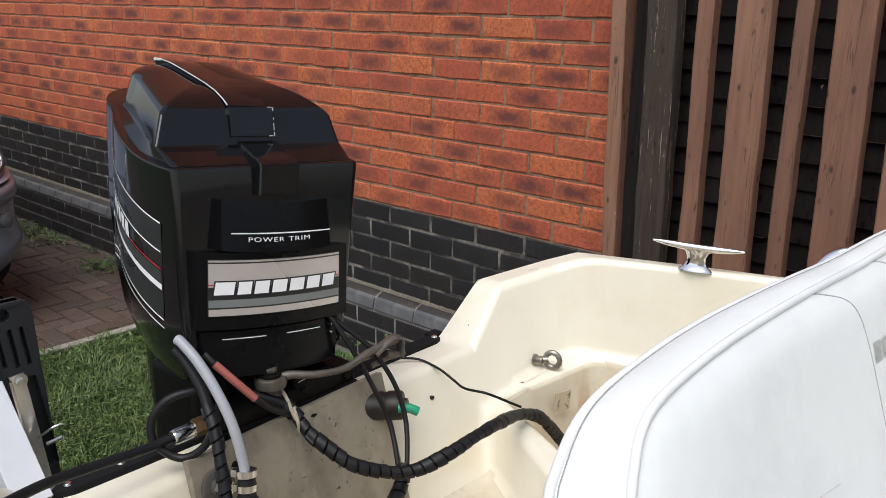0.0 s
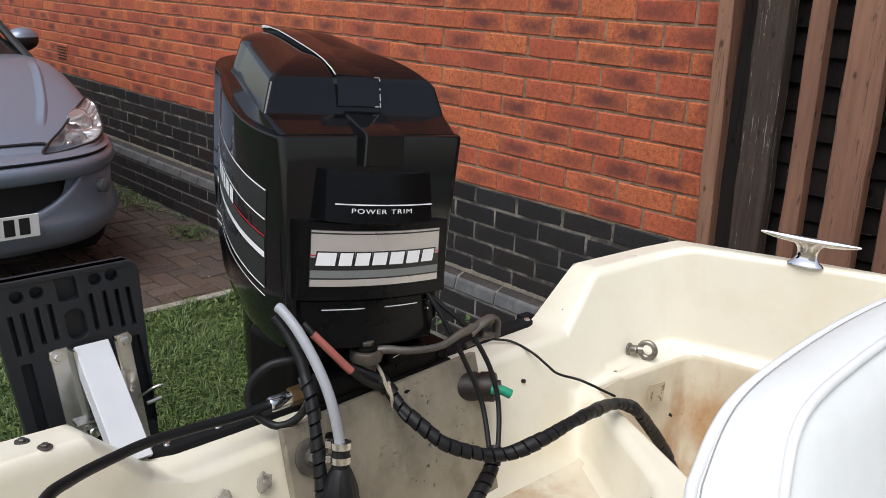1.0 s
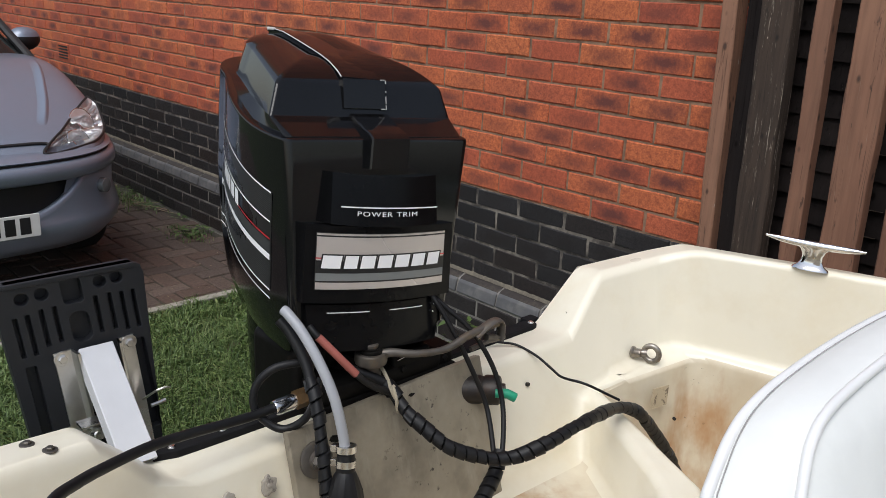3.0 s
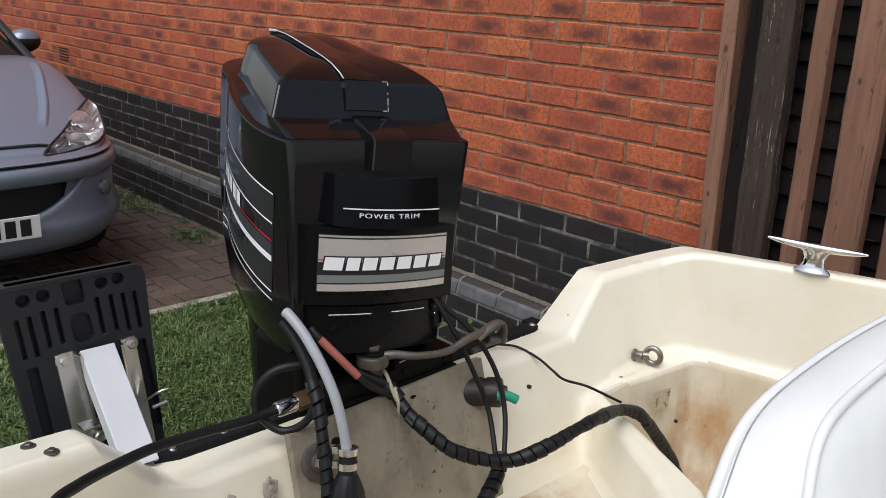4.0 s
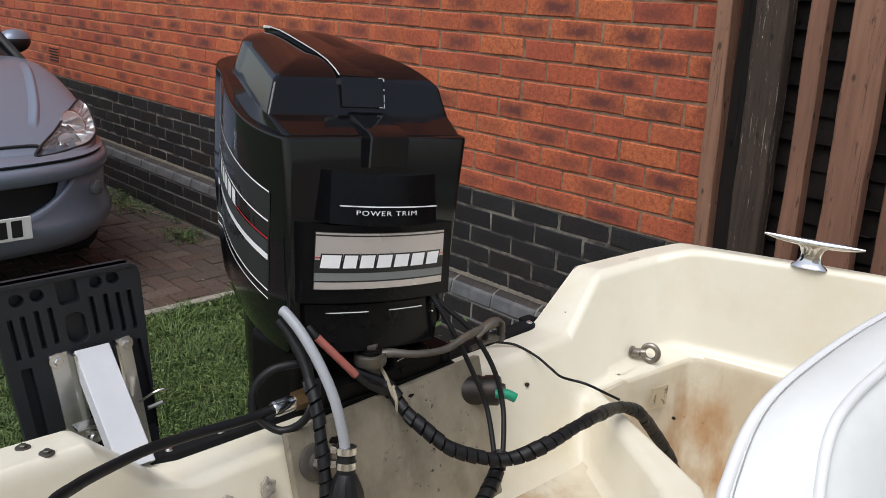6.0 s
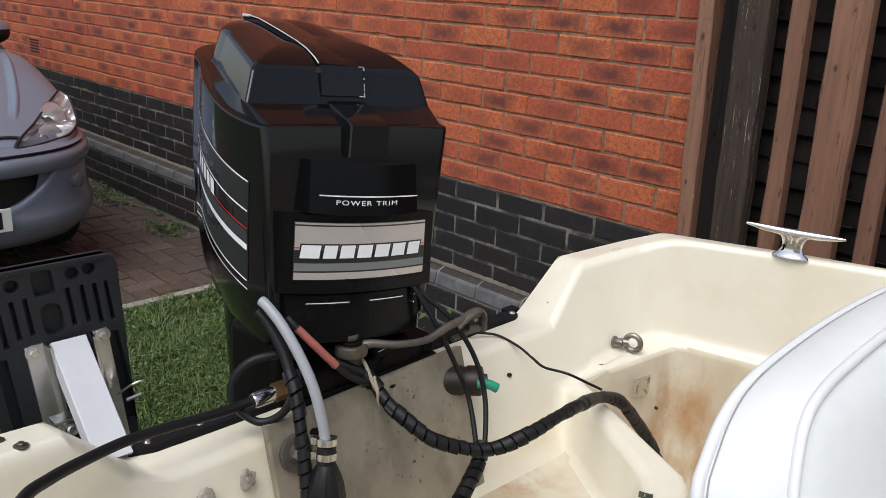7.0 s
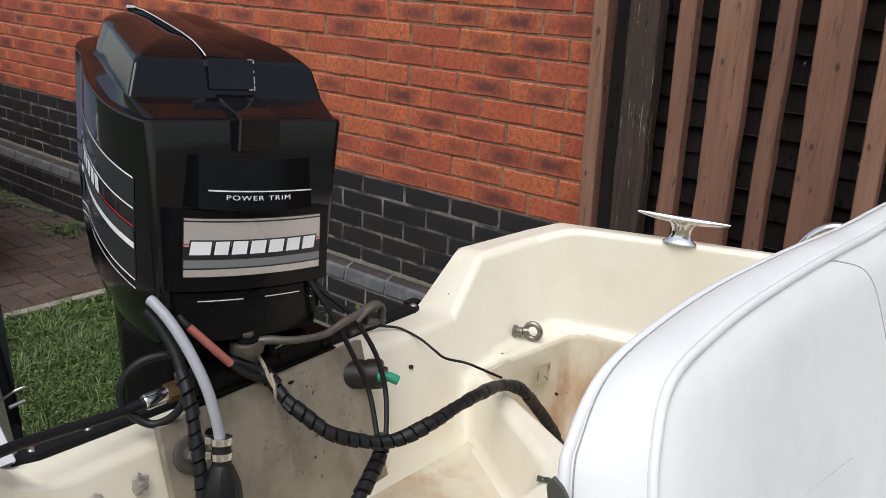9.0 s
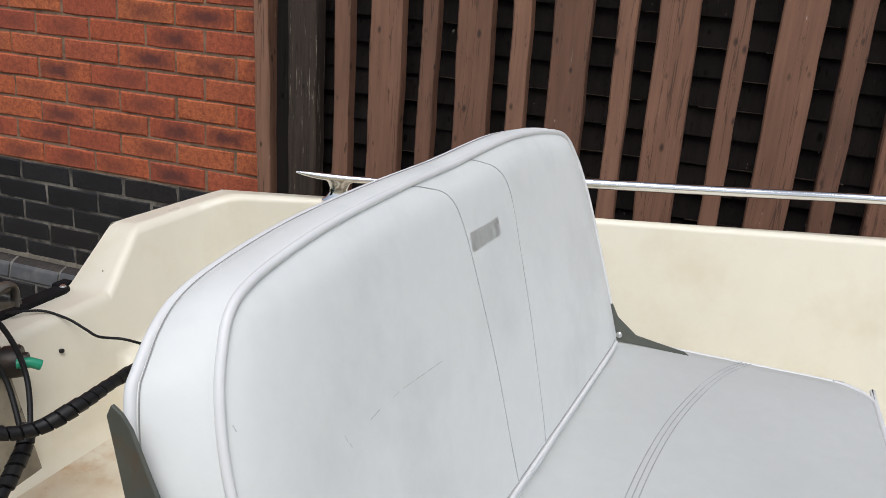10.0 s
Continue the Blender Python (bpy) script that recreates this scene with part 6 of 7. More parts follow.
def lip(d):
    """The lower part of the bumper: its upper edge sweeps up to the corners."""
    t = min(1.0, max(0.0, (d - 0.15) / 0.34))
    top = 0.412 + 0.158 * t ** 2.2
    low = 0.372
    return [(-0.06, top - 0.012), (-0.03, top - 0.001), (-0.016, top), (-0.006, top - 0.010), (-0.006 + 0.006 * (1 - t), top - 0.030), (-0.008 + 0.008 * (1 - t), low + (top - 0.030 - low) * 0.45),
            (0.004 + 0.008 * t, low), (0.006 + 0.012 * t, 0.345), (0.002 + 0.008 * t, 0.31), (-0.020, 0.27), (-0.055, 0.235), (-0.14, 0.225)]


part("lower_lip", sweep(lip), CAR_PAINT, bumper, "silver-grey lower lip curving up to the corners", smooth=60)
part("air_intake", sweep([(-0.09, .56), (-0.05, .555), (-0.05, .37), (-0.09, .365)]), CAR_BLACK, bumper, "black lower air intake", smooth=40)
bm = bmesh.new()
tube(bm, glide([(-2.475, CARY - 0.33, .676), (-2.53, CARY - 0.355, .702), (-2.528, CARY - 0.17, .706), (-2.526, CARY, .707), (-2.528, CARY + 0.17, .706), (-2.53, CARY + 0.355, .702), (-2.475, CARY + 0.33, .676)], 6), 0.007, 8)
part("bonnet_front_gap", bm, CAR_BLACK, body, "dark gap at the bonnet's front edge")
for s, loop_, c, outw, e1, e2 in LAMPS:
    bm = bmesh.new()
    a = axis((-2.500, CARY + s * 0.598, 0.487), (0.82, s * 0.57, 0.03))
    lathe(bm, [(0.034, -0.05), (0.034, 0.002), (0.030, 0.005), (0.0, 0.009)], a, 24)
    part("fog_lamp", bm, plain("fog_lamp_glass", (0.22, 0.23, 0.24), 0.15, metal=0.5), car, "round fog lamp")
    # headlamp: a stepped chrome dish with two bowls, under a clear lens
    bm = bmesh.new()
    rings = [[p + outw * 0.004 for p in loop_]]
    for k in (0.93, 0.80, 0.62, 0.42, 0.2, 0.03):
        rings.append([c + (p - c) * k - outw * (0.05 * (1 - k * k) + 0.007 * math.sin(i * 1.9) * (0.25 < k < 0.9)) for i, p in enumerate(loop_)])
    loft(bm, rings, caps=False)
    lamp = part("headlight", bm, SATIN, car, "clear headlight with a bright chrome reflector", smooth=20)
    for u, v, r_ in ((0.10, 0.012, 0.062), (-0.07, -0.004, 0.055), (-0.20, -0.012, 0.032)):
        bm = bmesh.new()
        q = c + (loop_[0] - c).normalized() * u + Vector((0, 0, v)) - outw * 0.042
        lathe(bm, [(r_, 0.040), (r_ * 0.93, 0.041), (r_ * 0.75, 0.015), (r_ * 0.35, 0.0), (r_ * 0.28, 0.028), (0.0, 0.032)], axis(q, (0.9, s * 0.30, 0.30)), 20)
        part("reflector_bowl", bm, SATIN, lamp, smooth=25)
        bm = bmesh.new()
        ring_ = axis(q, (0.9, s * 0.30, 0.30))
        tube(bm, [ring_ @ Vector((r_ * 1.03 * math.cos(2 * math.pi * k / 20), r_ * 1.03 * math.sin(2 * math.pi * k / 20), 0.038)) for k in range(21)], 0.0028, 6)
        part("bowl_rim", bm, CHROME, lamp)
    for k in range(3):
        bm = bmesh.new()
        q = c + (loop_[0] - c).normalized() * (0.02 - 0.085 * k) - outw * 0.03
        box(bm, (-0.004, -0.02, -0.03), (0.004, 0.02, 0.03), 0.002, axis(q, outw))
        part("reflector_rib", bm, CAR_DARK if k == 1 else CHROME, lamp)
    bm = bmesh.new()
    loft(bm, [[c + (p - c) * k + outw * (0.006 + 0.02 * (1 - k * k)) for p in loop_] for k in (1.0, 0.85, 0.65, 0.4, 0.2, 0.03)], caps=False)
    part("lens", bm, LENS, lamp, "clear plastic lens", smooth=60)
    bm = bmesh.new()
    tube(bm, [p + outw * 0.003 for p in loop_ + loop_[:1]], 0.0065, 8)
    part("lamp_surround", bm, CAR_BLACK, lamp, "thin black seal")
    # mirror
    bm = bmesh.new()
    b = bmesh.new()
    bmesh.ops.create_uvsphere(b, u_segments=24, v_segments=14, radius=1)
    merge(bm, b, pose(-4.05, CARY + s * 0.775, 1.045, 0, 0, s * 12) @ Matrix.Diagonal((0.075, 0.092, 0.068, 1)))
    mir = part("door_mirror", bm, CAR_BLACK, car, "black door mirror with a grey cap", smooth=60)
    bm = bmesh.new()
    b = bmesh.new()
    bmesh.ops.create_uvsphere(b, u_segments=24, v_segments=14, radius=1.03)
    bmesh.ops.delete(b, geom=[v for v in b.verts if v.co.z < 0.15], context="VERTS")
    merge(bm, b, pose(-4.05, CARY + s * 0.775, 1.045, 0, 0, s * 12) @ Matrix.Diagonal((0.075, 0.092, 0.068, 1)))
    part("mirror_cap", bm, CAR_PAINT, mir, "silver-grey painted cap", smooth=60)
    bm = bmesh.new()
    tube(bm, [(-4.0, CARY + s * 0.72, 0.985), (-4.04, CARY + s * 0.78, 1.02)], 0.025, 10)
    part("mirror_foot", bm, CAR_BLACK, mir)
# pressed ridges of the bonnet
bm = bmesh.new()
bm.from_mesh(body.data)
SHELL = BVHTree.FromBMesh(bm)
bm.free()
for s in (-1, 1):
    bm = bmesh.new()
    way = glide([(-2.68, CARY + s * .405, 0), (-2.80, CARY + s * .455, 0), (-2.97, CARY + s * .515, 0), (-3.27, CARY + s * .600, 0), (-3.50, CARY + s * .645, 0)], 6)
    rings = []
    for i, p in enumerate(way):
        f = math.sin(math.pi * min(1.0, (i + 0.4) / 6) / 2) * min(1.0, (len(way) - i) / 5)
        row = []
        for w_, h_ in ((-0.045, -0.001), (-0.020, 0.004), (-0.006, 0.011), (0.001, 0.013), (0.007, 0.008), (0.014, -0.001)):
            at = Vector((p.x, p.y + s * w_, 1.4))
            hit = SHELL.ray_cast(at, Vector((0, 0, -1)))[0]
            row.append((at.x, at.y, (hit.z if hit is not None else 0.8) + h_ * f - 0.001 * (1 - f)))
        rings.append(row)
    loft(bm, rings, closed=False)
    part("bonnet_ridge", bm, CAR_PAINT, body, "pressed ridge in the bonnet", smooth=180)
# number plate, its characters as bars
bm = bmesh.new()
box(bm, (-2.36, CARY - 0.26, 0.335), (-2.35, CARY + 0.243, 0.437), 0.004)
plate_ = part("number_plate", bm, plain("white_plate", (0.70, 0.70, 0.68), 0.35, vary=0.05), car, "white number plate with black bars")
for k in range(7):
    bm = bmesh.new()
    y0 = CARY - 0.248 + k * 0.062 + (0.035 if k > 3 else 0)
    box(bm, (-2.3502, y0, 0.350), (-2.3485, y0 + 0.044, 0.424), 0.001)
    part("bar", bm, CAR_BLACK, plate_)
# wheels
for x in (-3.18, -5.55):
    for s in (-1, 1):
        a = axis((x, CARY + s * 0.67, 0.292), (0, s, 0))
        bm = bmesh.new()
        lathe(bm, [(0.19, -0.08), (0.27, -0.085), (0.289, -0.06), (0.292, 0), (0.289, 0.06), (0.27, 0.085), (0.19, 0.08)], a, 40)
        wheel = part("wheel", bm, TYRE, car, "black tyre on a grey wheel trim")
        bm = bmesh.new()
        lathe(bm, [(0.19, -0.05), (0.19, 0.07), (0.17, 0.075), (0.12, 0.055), (0.05, 0.065), (0.0, 0.066)], a, 30)
        part("rim", bm, STEEL, wheel)

# ---- grass and weeds ----


def leaf_material(name, colours, rough=0.55):
    m, n, l, b = nodes_of(name)
    rnd_ = n.new("ShaderNodeNewGeometry").outputs["Random Per Island"]
    geo = n.new("ShaderNodeNewGeometry").outputs["Position"]
    t = mathn(n, l, "ADD", mathn(n, l, "MULTIPLY", rnd_, 0.65), mathn(n, l, "MULTIPLY", noise_of(n, l, geo, 4.5, 3), 0.35))
    c = ramp(n, l, t, [(i / (len(colours) - 1), q) for i, q in enumerate(colours)])
    l.new(c, b.inputs["Base Color"])
    b.inputs["Roughness"].default_value = rough
    b.inputs["Subsurface Weight"].default_value = 0.0
    return m


GRASS = leaf_material("grass_blades", [(0.018, 0.034, 0.010), (0.042, 0.078, 0.020), (0.080, 0.135, 0.034), (0.135, 0.19, 0.060), (0.27, 0.26, 0.14)])
WEED = leaf_material("weed_leaves", [(0.025, 0.055, 0.012), (0.045, 0.085, 0.016), (0.08, 0.125, 0.03)])


def blades(name, count, where, lo, hi, width, seed, label, material, lean=0.9, comb=0.0):
    """Bent, tapered blades of three faces each; comb: how far neighbours lie the same way."""
    g = np.random.RandomState(seed)
    pts = where(g, count)
    n = len(pts)
    x, y = pts[:, 0], pts[:, 1]
    field = 2.4 * np.sin(3.1 * x + 1.9 * np.sin(4.3 * y + seed)) + 2.2 * np.sin(5.7 * y + 1.3 * np.sin(6.1 * x))
    tall = 0.72 + 0.42 * np.sin(13 * x + 2.3 * np.sin(9 * y + seed)) * np.sin(11 * y + 1.7 * np.sin(12 * x))
    h = g.uniform(lo, hi, n) * tall * (0.75 + 0.5 * g.rand(n))
    a = np.where(g.rand(n) < comb, field + g.normal(0, 0.45, n), g.uniform(0, 2 * np.pi, n))
    w = width * g.uniform(0.55, 1.3, n)
    bend_ = g.uniform(0.15, lean, n) * h
    d = np.stack([np.cos(a), np.sin(a), 0 * a], 1)
    sd = np.stack([-np.sin(a), np.cos(a), 0 * a], 1)
    up = np.array([0, 0, 1.0])
    base = np.concatenate([pts, np.full((n, 1), -0.012)], 1)

    def at(f, wide):
        rise = h * (f - 0.42 * np.minimum(1.6, bend_ / h) * f * f * 0.9) + 0.012
        mid = base + d * (bend_ * f ** 1.6)[:, None] + up * np.maximum(0.006 * f + 0.004, rise)[:, None]
        return mid - sd * (w * wide)[:, None], mid + sd * (w * wide)[:, None]

    v0, v1 = base - sd * w[:, None] / 2, base + sd * w[:, None] / 2
    v2, v3 = at(0.4, 0.5)
    v4, v5 = at(0.75, 0.36)
    tip = at(1.0, 0.0)[0]
    verts = np.stack([v0, v1, v2, v3, v4, v5, tip], 1).reshape(-1, 3)
    idx = np.arange(n) * 7
    quads = np.concatenate([np.stack([idx, idx + 1, idx + 3, idx + 2], 1), np.stack([idx + 2, idx + 3, idx + 5, idx + 4], 1)])
    tris = np.stack([idx + 4, idx + 5, idx + 6], 1)
    me = bpy.data.meshes.new(name)
    me.from_pydata(verts.tolist(), [], quads.tolist() + tris.tolist())
    me.materials.append(material)
    me.update()
    return tagged(new(name, me), label, "grass", kind="stuff")


def lawn(x0, x1, y0, y1):
    def pick(g, count):
        p = np.stack([g.uniform(x0, x1, count), g.uniform(y0, y1, count)], 1)
        f = 0.5 + 0.5 * np.sin(p[:, 0] * 9.1 + 2 * np.sin(p[:, 1] * 6.3)) * np.sin(p[:, 1] * 11.7 + 1.7 * np.sin(p[:, 0] * 7.9))
        keep = g.rand(count) < 0.55 + 0.45 * f
        return p[keep]
    return pick


blades("lawn_grass", 80000, lawn(-1.99, 0.50, -2.45, -0.07), 0.014, 0.034, 0.0034, 3, "uneven mown green lawn grass", GRASS, 1.8, 0.4)
blades("lawn_grass", 34000, lawn(-2.0, 0.50, -2.45, -0.07), 0.024, 0.060, 0.0030, 5, "longer lying blades of lawn grass", GRASS, 2.2, 0.65)
blades("lawn_clover", 16000, lawn(-1.99, 0.50, -2.45, -0.07), 0.012, 0.030, 0.011, 8, "broad small leaves among the lawn grass", GRASS, 1.8)
blades("lawn_grass", 2500, lambda g, c: np.stack([g.normal(-2.005, 0.018, c), g.uniform(-2.4, -0.1, c)], 1), 0.025, 0.06, 0.0036, 9, "grass creeping over the paving's edging", GRASS, 1.8)
blades("lawn_grass", 14000, lawn(-1.99, 0.45, -3.6, -2.45), 0.03, 0.07, 0.005, 4, "uneven mown green lawn grass", GRASS, 1.4)


def tuft(x, y, s):
    return lambda g, c: np.stack([g.normal(x, s, c), g.normal(y, s * 0.6, c)], 1)


def weed(x, y, radius, leaves, seed, tall=0.06, label="low green weed growing from a paving joint"):
    """A rosette of pointed leaves on short stems."""
    rr = random.Random(seed)
    ob = tagged(empty("weed", (x, y, 0)), label, "weed", group="weeds by the wall")
    bm = bmesh.new()
    for k in range(leaves):
        a, reach, z = rr.uniform(0, 2 * math.pi), radius * rr.uniform(0.25, 1.0), tall * rr.uniform(0.15, 1.0)
        c = Vector((x + reach * math.cos(a), y + reach * math.sin(a) * 0.7, z))
        ln, wd = rr.uniform(0.018, 0.04), rr.uniform(0.006, 0.013)
        yaw, tilt_ = a + rr.uniform(-0.8, 0.8), rr.uniform(-0.5, 0.5)
        d = Vector((math.cos(yaw) * math.cos(tilt_), math.sin(yaw) * math.cos(tilt_), math.sin(tilt_)))
        s_ = d.cross(Vector((0, 0, 1))).normalized()
        p = [c - d * ln / 2, c - d * ln * 0.1 + s_ * wd, c + d * ln * 0.25 + s_ * wd * 0.7, c + d * ln / 2, c + d * ln * 0.25 - s_ * wd * 0.7, c - d * ln * 0.1 - s_ * wd]
        m_ = c + Vector((0, 0, -0.003))
        vs = [bm.verts.new(q) for q in p]
        mid_ = bm.verts.new(m_)
        for i in range(6):
            bm.faces.new((vs[i], vs[(i + 1) % 6], mid_))
        if k % 3 == 0:
            root = Vector((x + rr.uniform(-0.02, 0.02), y, 0))
            st = [bm.verts.new(root + Vector((0.0012, 0, 0))), bm.verts.new(root - Vector((0.0012, 0, 0))), bm.verts.new(c)]
            bm.faces.new(st)
    part("leaves", bm, WEED, ob)
    return ob


weed(-4.10, -0.14, 0.20, 60, 1)
weed(-3.72, -0.16, 0.16, 40, 2, 0.045)
weed(-3.02, -0.20, 0.16, 75, 3, 0.05)
weed(-3.35, -0.10, 0.08, 14, 4, 0.03)
weed(-0.60, -0.36, 0.09, 16, 5, 0.34, "tall green weed growing beside the wall")
weed(-0.85, -0.25, 0.10, 14, 6, 0.22, "tall green weed growing beside the wall")
blades("weed_grass", 520, tuft(-4.0, -0.15, 0.17), 0.02, 0.055, 0.004, 6, "tufts of grass at the wall's foot", GRASS)
blades("weed_grass", 220, tuft(-3.05, -0.2, 0.10), 0.02, 0.045, 0.004, 7, "tufts of grass in the paving", GRASS)

# leaf litter and dry stalks on the paving
LITTER = plain("dry_litter", (0.26, 0.21, 0.14), 0.9, vary=0.5, scale=300)
rr = random.Random(61)
bm = bmesh.new()
for k in range(170):
    x, y = rr.uniform(-4.3, -2.1), -0.09 - 1.6 * rr.random() ** 1.5
    ln, wd, a = rr.uniform(0.003, 0.009), rr.uniform(0.002, 0.005), rr.uniform(0, 3.1)
    c, s_ = math.cos(a), math.sin(a)
    z = 0.005 + rr.uniform(0, 0.002)
    bm.faces.new([bm.verts.new((x + u * c - v * s_, y + u * s_ + v * c, z + rr.uniform(0, 0.003))) for u, v in ((-ln, 0), (0, -wd), (ln, 0), (0, wd))])
tagged(part("leaf_litter", bm, LITTER), "scattered dry leaf litter on the paving", "litter", kind="stuff")
for k in range(5):
    x, y, a = rr.uniform(-3.95, -3.55), rr.uniform(-0.20, -0.10), rr.uniform(-0.6, 0.6)
    pts = [(x, y, 0.012), (x + 0.05 * math.cos(a), y + 0.05 * math.sin(a), 0.03), (x + 0.11 * math.cos(a + 0.3), y + 0.11 * math.sin(a + 0.3), 0.028), (x + 0.16 * math.cos(a + 0.7), y + 0.16 * math.sin(a + 0.7), 0.010)]
    bm = bmesh.new()
    tube(bm, glide(pts, 4), 0.0022, 6)
    stalk = tagged(empty("dry_stalk", pts[0]), "pale dry plant stalk lying on the paving", "plant stalk", group="stalks by the wall")
    part("stem", bm, LITTER, stalk)

# ---- air brick in the wall ----
bm = bmesh.new()
box(bm, (-5.50, -0.0025, 0.785), (-5.285, 0.02, 0.905), 0.003)
vent = part("air_brick", bm, RED_MANY, wall, "terracotta air brick with dark slots")
for k in range(5):
    bm = bmesh.new()
    box(bm, (-5.485, -0.005, 0.793 + 0.0215 * k), (-5.30, 0.0, 0.804 + 0.0215 * k))
    part("slot", bm, HOLE, vent)

# ---- bricks and paving blocks ----


def brick_mesh(name, size, materials, seed, chamfer=0.0042):
    """One piece, centred, its seen side towards -y, the arrises uneven; the map runs 0 to 1 along and up it."""
    r = random.Random(seed)
    sx, sy, sz = size[0] / 2, size[1], size[2] / 2
    j = lambda a=0.0013: r.uniform(-a, a)
    rim = [(-1, -1), (-0.36, -1), (0.3, -1), (1, -1), (1, 0.1), (1, 1), (0.38, 1), (-0.33, 1), (-1, 1), (-1, -0.08)]
    n = len(rim)
    back = [(u * sx, sy, v * sz) for u, v in rim]
    edge = [(u * sx + j(), chamfer, v * sz + j()) for u, v in rim]
    front = [(u * (sx - chamfer * r.uniform(0.6, 1.3)) + j(0.0006), j(0.0007), v * (sz - chamfer * r.uniform(0.5, 1.2)) + j(0.0006)) for u, v in rim]
    for k in (0, 3, 5, 8):                        # corners worn back
        if r.random() < 0.5:
            x, y, z = front[k]
            front[k] = (x * (1 - 0.0025 / sx), y + 0.0008, z * (1 - 0.0025 / sz))
    faces = [tuple(range(2 * n, 3 * n))]
    for i in range(n):
        k = (i + 1) % n
        faces += [(n + i, n + k, 2 * n + k, 2 * n + i), (i, k, n + k, n + i)]
    return back + edge + front, faces


def piece(name, size, material, seed):
    verts, faces = brick_mesh(name, size, material, seed)
    me = bpy.data.meshes.new(name)
    me.from_pydata(verts, [], faces)
    uv = me.uv_layers.new(name="UVMap")
    for lp in me.loops:
        v = me.vertices[lp.vertex_index].co
        uv.data[lp.index].uv = (v.x / size[0] + 0.5, v.z / size[2] + 0.5)
    me.materials.append(material)
    me.update()
    return me


def place(name, me, parent, at, turn=None):
    ob = new(name, me)
    ob.parent = parent
    ob.matrix_parent_inverse = wm(parent).inverted()
    ob.matrix_basis = Matrix.Translation(at) @ turn if turn is not None else Matrix.Translation(at)
    return ob


def crowd(name, items, parent, material):
    """Many small pieces as one mesh: (size, place, turn, seed)."""
    verts, faces, uvs = [], [], []
    for size, at, turn, seed in items:
        vs, fs = brick_mesh("", size, None, seed)
        o = len(verts)
        for f in fs:
            faces.append([o + i for i in f])
            uvs += [(vs[i][0] / size[0] + 0.5, vs[i][2] / size[2] + 0.5) for i in f]
        verts += [tuple((turn @ Vector(v) if turn is not None else Vector(v)) + Vector(at)) for v in vs]
    me = bpy.data.meshes.new(name)
    me.from_pydata(verts, [], faces)
    uv = me.uv_layers.new(name="UVMap")
    uv.data.foreach_set("uv", [c for p in uvs for c in p])
    me.materials.append(material)
    me.update()
    ob = new(name, me)
    ob.parent = parent
    ob.matrix_parent_inverse = wm(parent).inverted()
    ob["kind"] = "stuff"
    return ob


BL, BH, GAUGE, PITCH = 0.2165, 0.0668, 0.075, 0.225
red_meshes = [piece("brick", (BL, 0.06, BH), RED_ONE, s) for s in range(12)]
blue_meshes = [piece("brick", (BL, 0.06, BH), BLUE_ONE, s) for s in range(20, 25)]
r = random.Random(11)
far_red, far_blue = [], []
for c in range(-9, 50):
    z = 0.725 + GAUGE * (c)                      # c = 0 is the lowest red course
    if z < 0.33 or z > WALL_TOP - 0.04:
        continue
    odd = (9 - c) % 2
    red = c >= 0
    k0, k1 = int(WALL_X0 / PITCH), int(WALL_X1 / PITCH)
    for k in range(k0, k1):
        x = PITCH * (k + 0.5) + (PITCH / 2 if odd else 0)
        at = (x + r.uniform(-0.003, 0.003), r.uniform(-0.0016, 0.0012), z + r.uniform(-0.0014, 0.0014))
        if red and x < 0.24:
            if x > -3.7 and c <= 14:
                place("brick", r.choice(red_meshes), wall, at)
            else:
                far_red.append(((BL, 0.04, BH), at, None, r.randrange(9999)))
        elif not red and -4.3 < x < 0.2:
            place("brick", r.choice(blue_meshes), wall, at)
        else:
            far_blue.append(((BL, 0.04, BH), at, None, r.randrange(9999)))
for c in range(3):                                # below the plinth's slope
    z = 0.05 + GAUGE * c
    for k in range(-40, 1):
        x = PITCH * (k + 0.5 * (c % 2)) - 0.03
        at = (x, -0.056 + r.uniform(-0.001, 0.001), z)
        if x > -4.6:
            place("brick", r.choice(blue_meshes), wall, at)
        else:
            far_blue.append(((BL, 0.04, BH), at, None, r.randrange(9999)))
crowd("far_bricks", far_red, wall, RED_MANY)
crowd("far_bricks", far_blue, wall, BLUE_MANY)
LEDGE = plain("grimy_ledge", (0.030, 0.024, 0.021), 0.9, vary=0.4, scale=60, relief=0.003, stain=(0.075, 0.062, 0.048), stain_scale=14, stain_at=(0.55, 0.72))
bm = bmesh.new()                                  # sloped plinth bricks, grime on their upper ledge
prism(bm, [(-0.056, 0.2425), (0.004, 0.2425), (0.004, 0.319), (-0.030, 0.3055), (-0.041, 0.299), (-0.049, 0.288), (-0.060, 0.246)], -BL / 2, BL / 2, Matrix(((0, 0, 1, 0), (1, 0, 0, 0), (0, 1, 0, -0.275), (0, 0, 0, 1))), bevel=0.003, segments=2)
bmesh.ops.recalc_face_normals(bm, faces=bm.faces)
for f in bm.faces:
    f.material_index = int(f.normal.z > 0.72)
cap_me = bpy.data.meshes.new("plinth_brick")
bm.to_mesh(cap_me)
bm.free()
cap_me.materials.append(SLATE_CAP)
cap_me.materials.append(LEDGE)
for k in range(-38, 1):
    place("plinth_brick", cap_me, wall, (PITCH * k + 0.075 + r.uniform(-0.002, 0.002), r.uniform(-0.0015, 0.0015), 0.275 + r.uniform(-0.001, 0.001)))
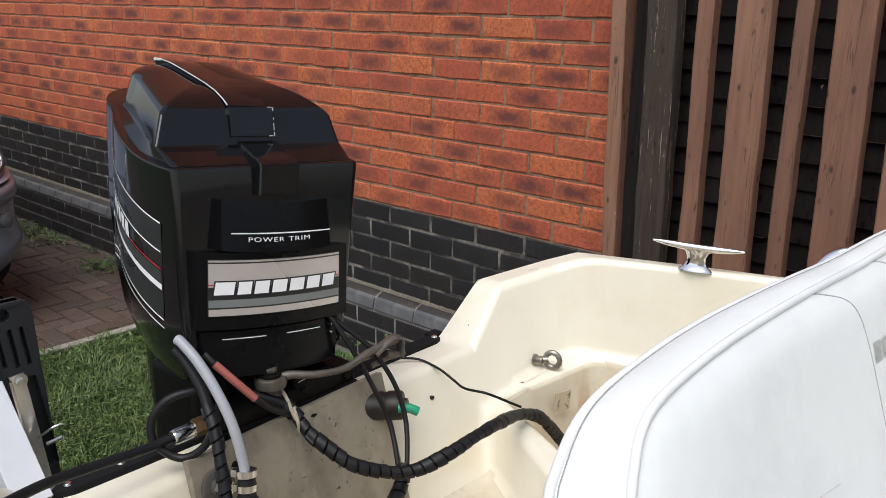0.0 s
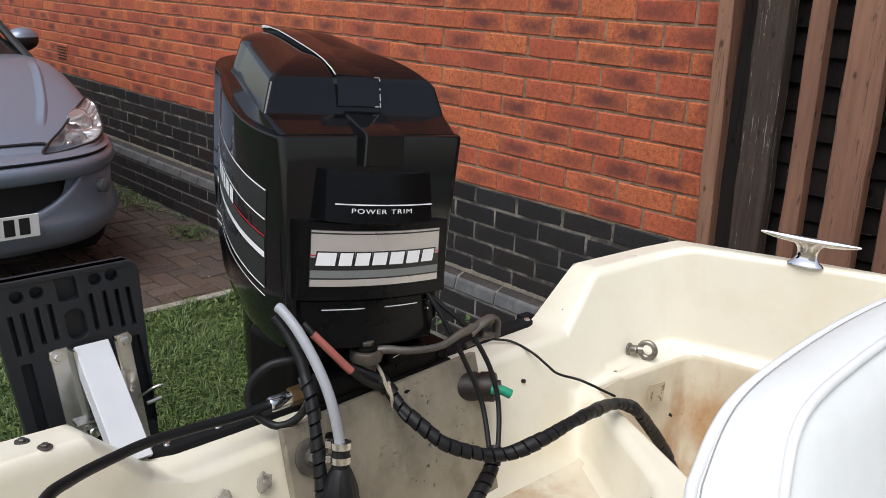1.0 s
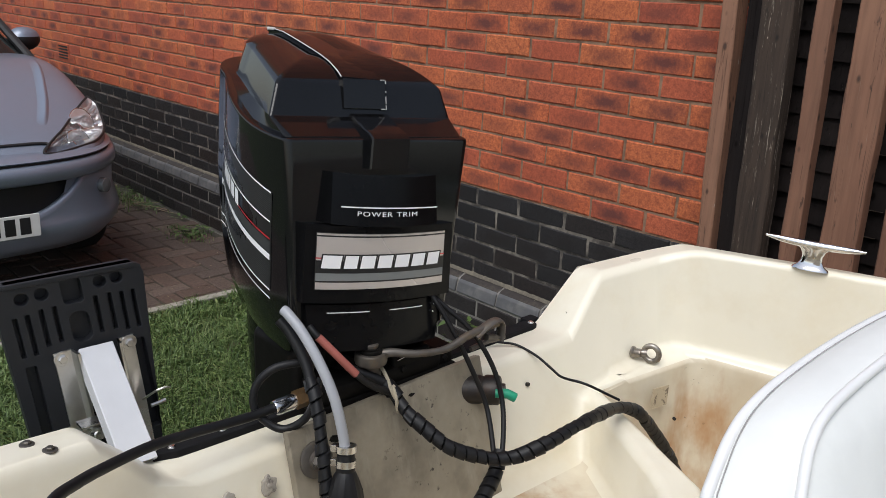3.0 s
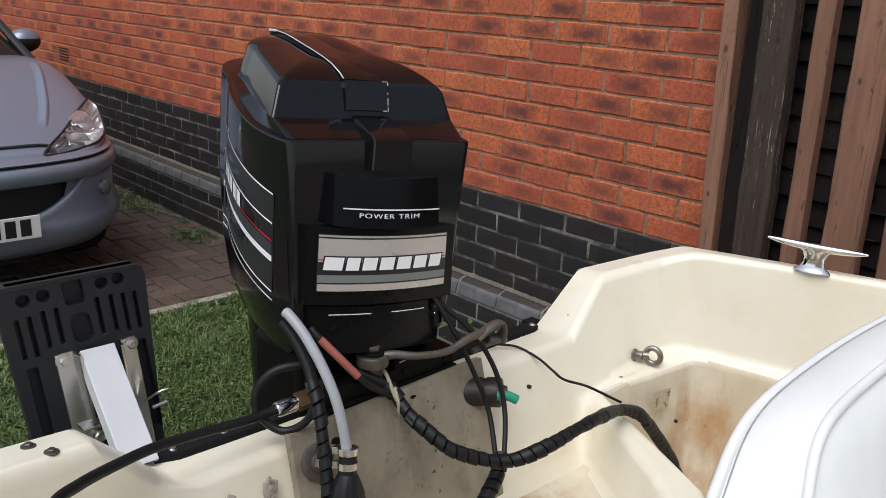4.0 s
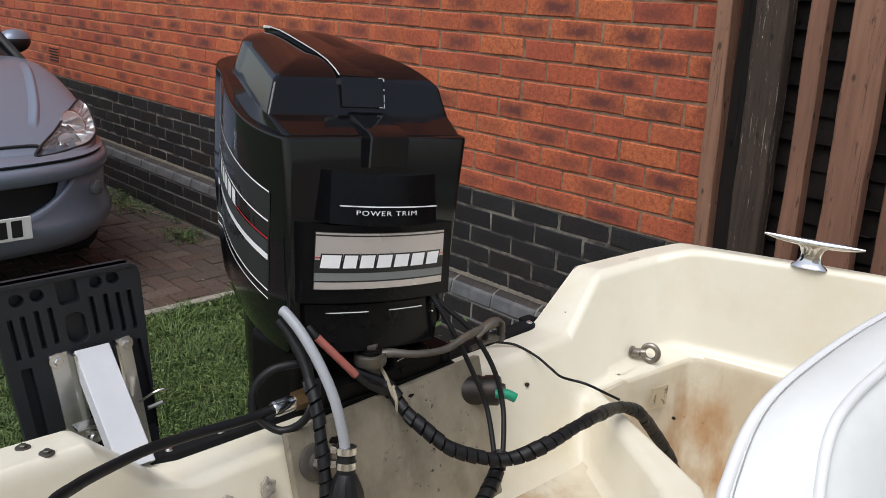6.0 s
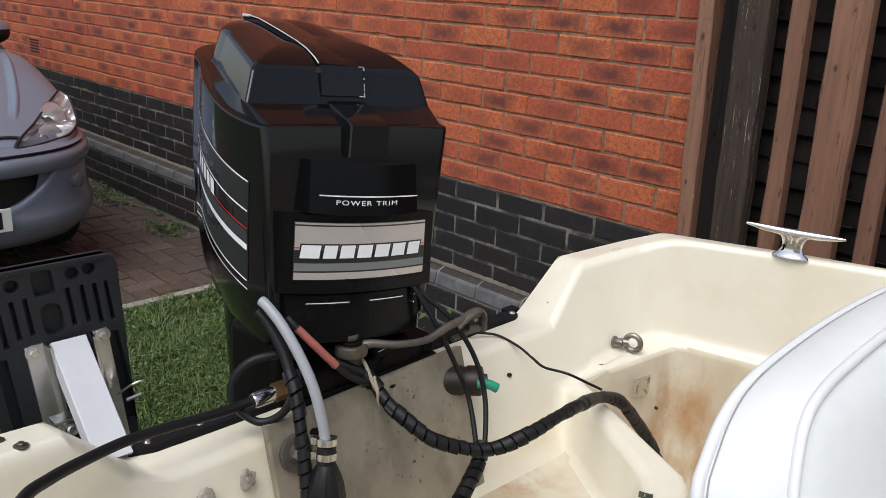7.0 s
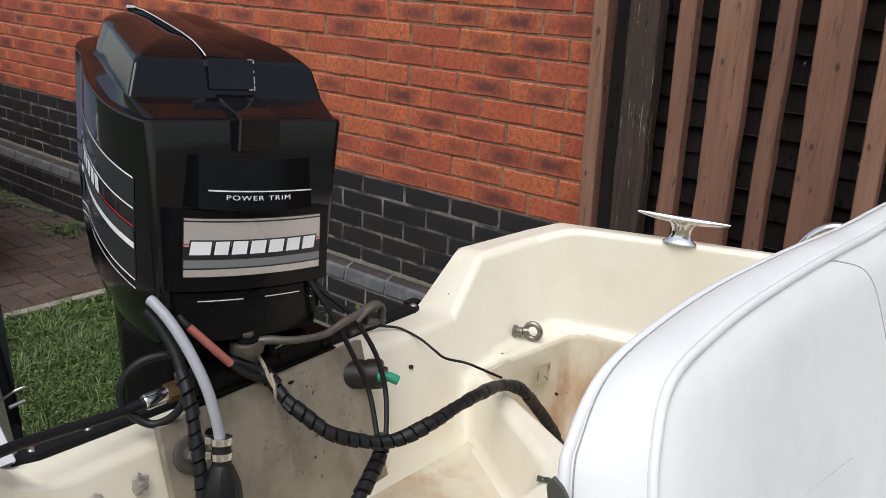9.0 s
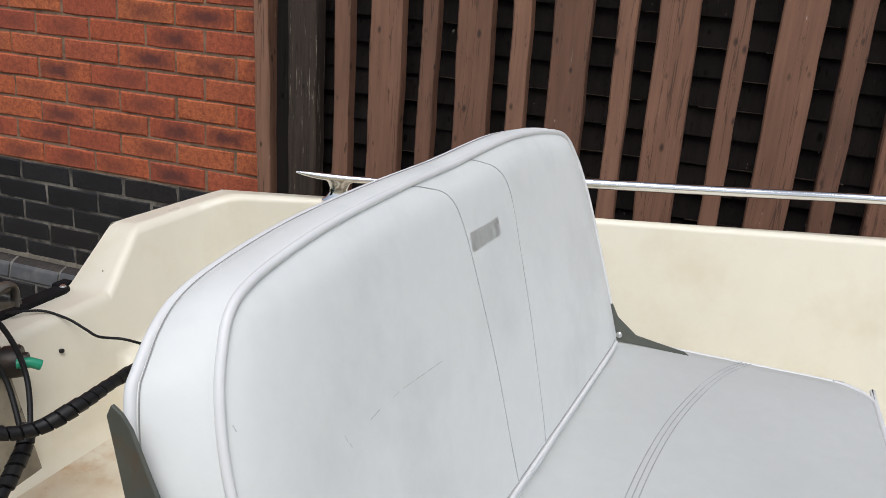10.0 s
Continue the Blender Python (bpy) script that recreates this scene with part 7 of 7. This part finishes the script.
# crumbling pale mortar where the wall meets the ledge
bm = bmesh.new()
for strip_x in range(-9, 0):
    rings = []
    for k in range(81):
        x = strip_x + k / 80
        g_, q = r.uniform(0.4, 1.0), r.uniform(-0.002, 0.002)
        rings.append([(x, 0.008, 0.330 + q), (x, -0.0025 - 0.002 * g_, 0.327 + q), (x, -0.003 - 0.005 * g_, 0.321 + 0.4 * q), (x, -0.006 - 0.007 * g_, 0.3155), (x, 0.008, 0.308)])
    loft(bm, rings)
for k in range(150):
    x = r.uniform(-4.6, 0.1)
    s = r.uniform(0.001, 0.0028)
    b = bmesh.new()
    bmesh.ops.create_icosphere(b, subdivisions=1, radius=s)
    out = -0.004 - 0.022 * r.random() ** 2
    merge(bm, b, pose(x, out, 0.320 + out * 0.3 + s * 0.4) @ Matrix.Diagonal((r.uniform(1, 2.0), 1, 0.7, 1)))
drops = part("mortar_crumbs", bm, plain("crumbling_mortar", (0.125, 0.108, 0.082), 0.95, vary=0.5, scale=160, relief=0.003, stain=(0.10, 0.085, 0.065), stain_scale=45, stain_at=(0.5, 0.62)), wall, "pale crumbling mortar along the plinth", smooth=60)
drops["kind"] = "stuff"
# block paving in herringbone
blk = [piece("paving_block", (0.190, 0.05, 0.090), BLOCK_ONE, s) for s in range(50, 56)]
flat = pose(0, 0, 0, -90, 0, 0)                   # the seen side up
far_blk = []
for i in range(-50, 50):
    for jx in range(-60, 60):
        for quarter in (0, 1):
            # unit cell of the pattern, along a diagonal staircase
            bx, by = 0.1 * (i + 2 * jx), 0.1 * (i - 2 * jx)
            x, y = (-5.0 + bx + 0.1, -2.0 + by + 0.05) if quarter == 0 else (-5.0 + bx + 0.05, -2.0 + by + 0.2)
            if not (-8.4 < x < -2.06 + 0.1 and -4.4 < y < -0.055):
                continue
            over = x + (0.1 if quarter == 0 else 0.05) + 2.06          # cut at the edging
            if over > 0:
                long_, wide = (0.19 - over, 0.09) if quarter == 0 else (0.19, 0.09 - over)
                if min(long_, wide) > 0.02:
                    far_blk.append(((long_, 0.04, wide), (x - over / 2, y, 0.0), (pose(0, 0, 0, 0, 0, 90 * quarter) @ flat).to_3x3(), r.randrange(9999)))
                continue
            turn = pose(0, 0, 0, 0, 0, 90 * quarter + r.uniform(-0.8, 0.8)) @ pose(0, 0, 0, r.uniform(-0.8, 0.8), r.uniform(-0.8, 0.8)) @ flat
            at = (x, y, r.uniform(-0.004, 0.003))
            if x > -4.5 and y > -1.75:
                place("paving_block", r.choice(blk), pavement, at, turn)
            else:
                far_blk.append(((0.190, 0.04, 0.090), at, turn.to_3x3(), r.randrange(9999)))
crowd("far_paving_blocks", far_blk, pavement, BLOCK_MANY)
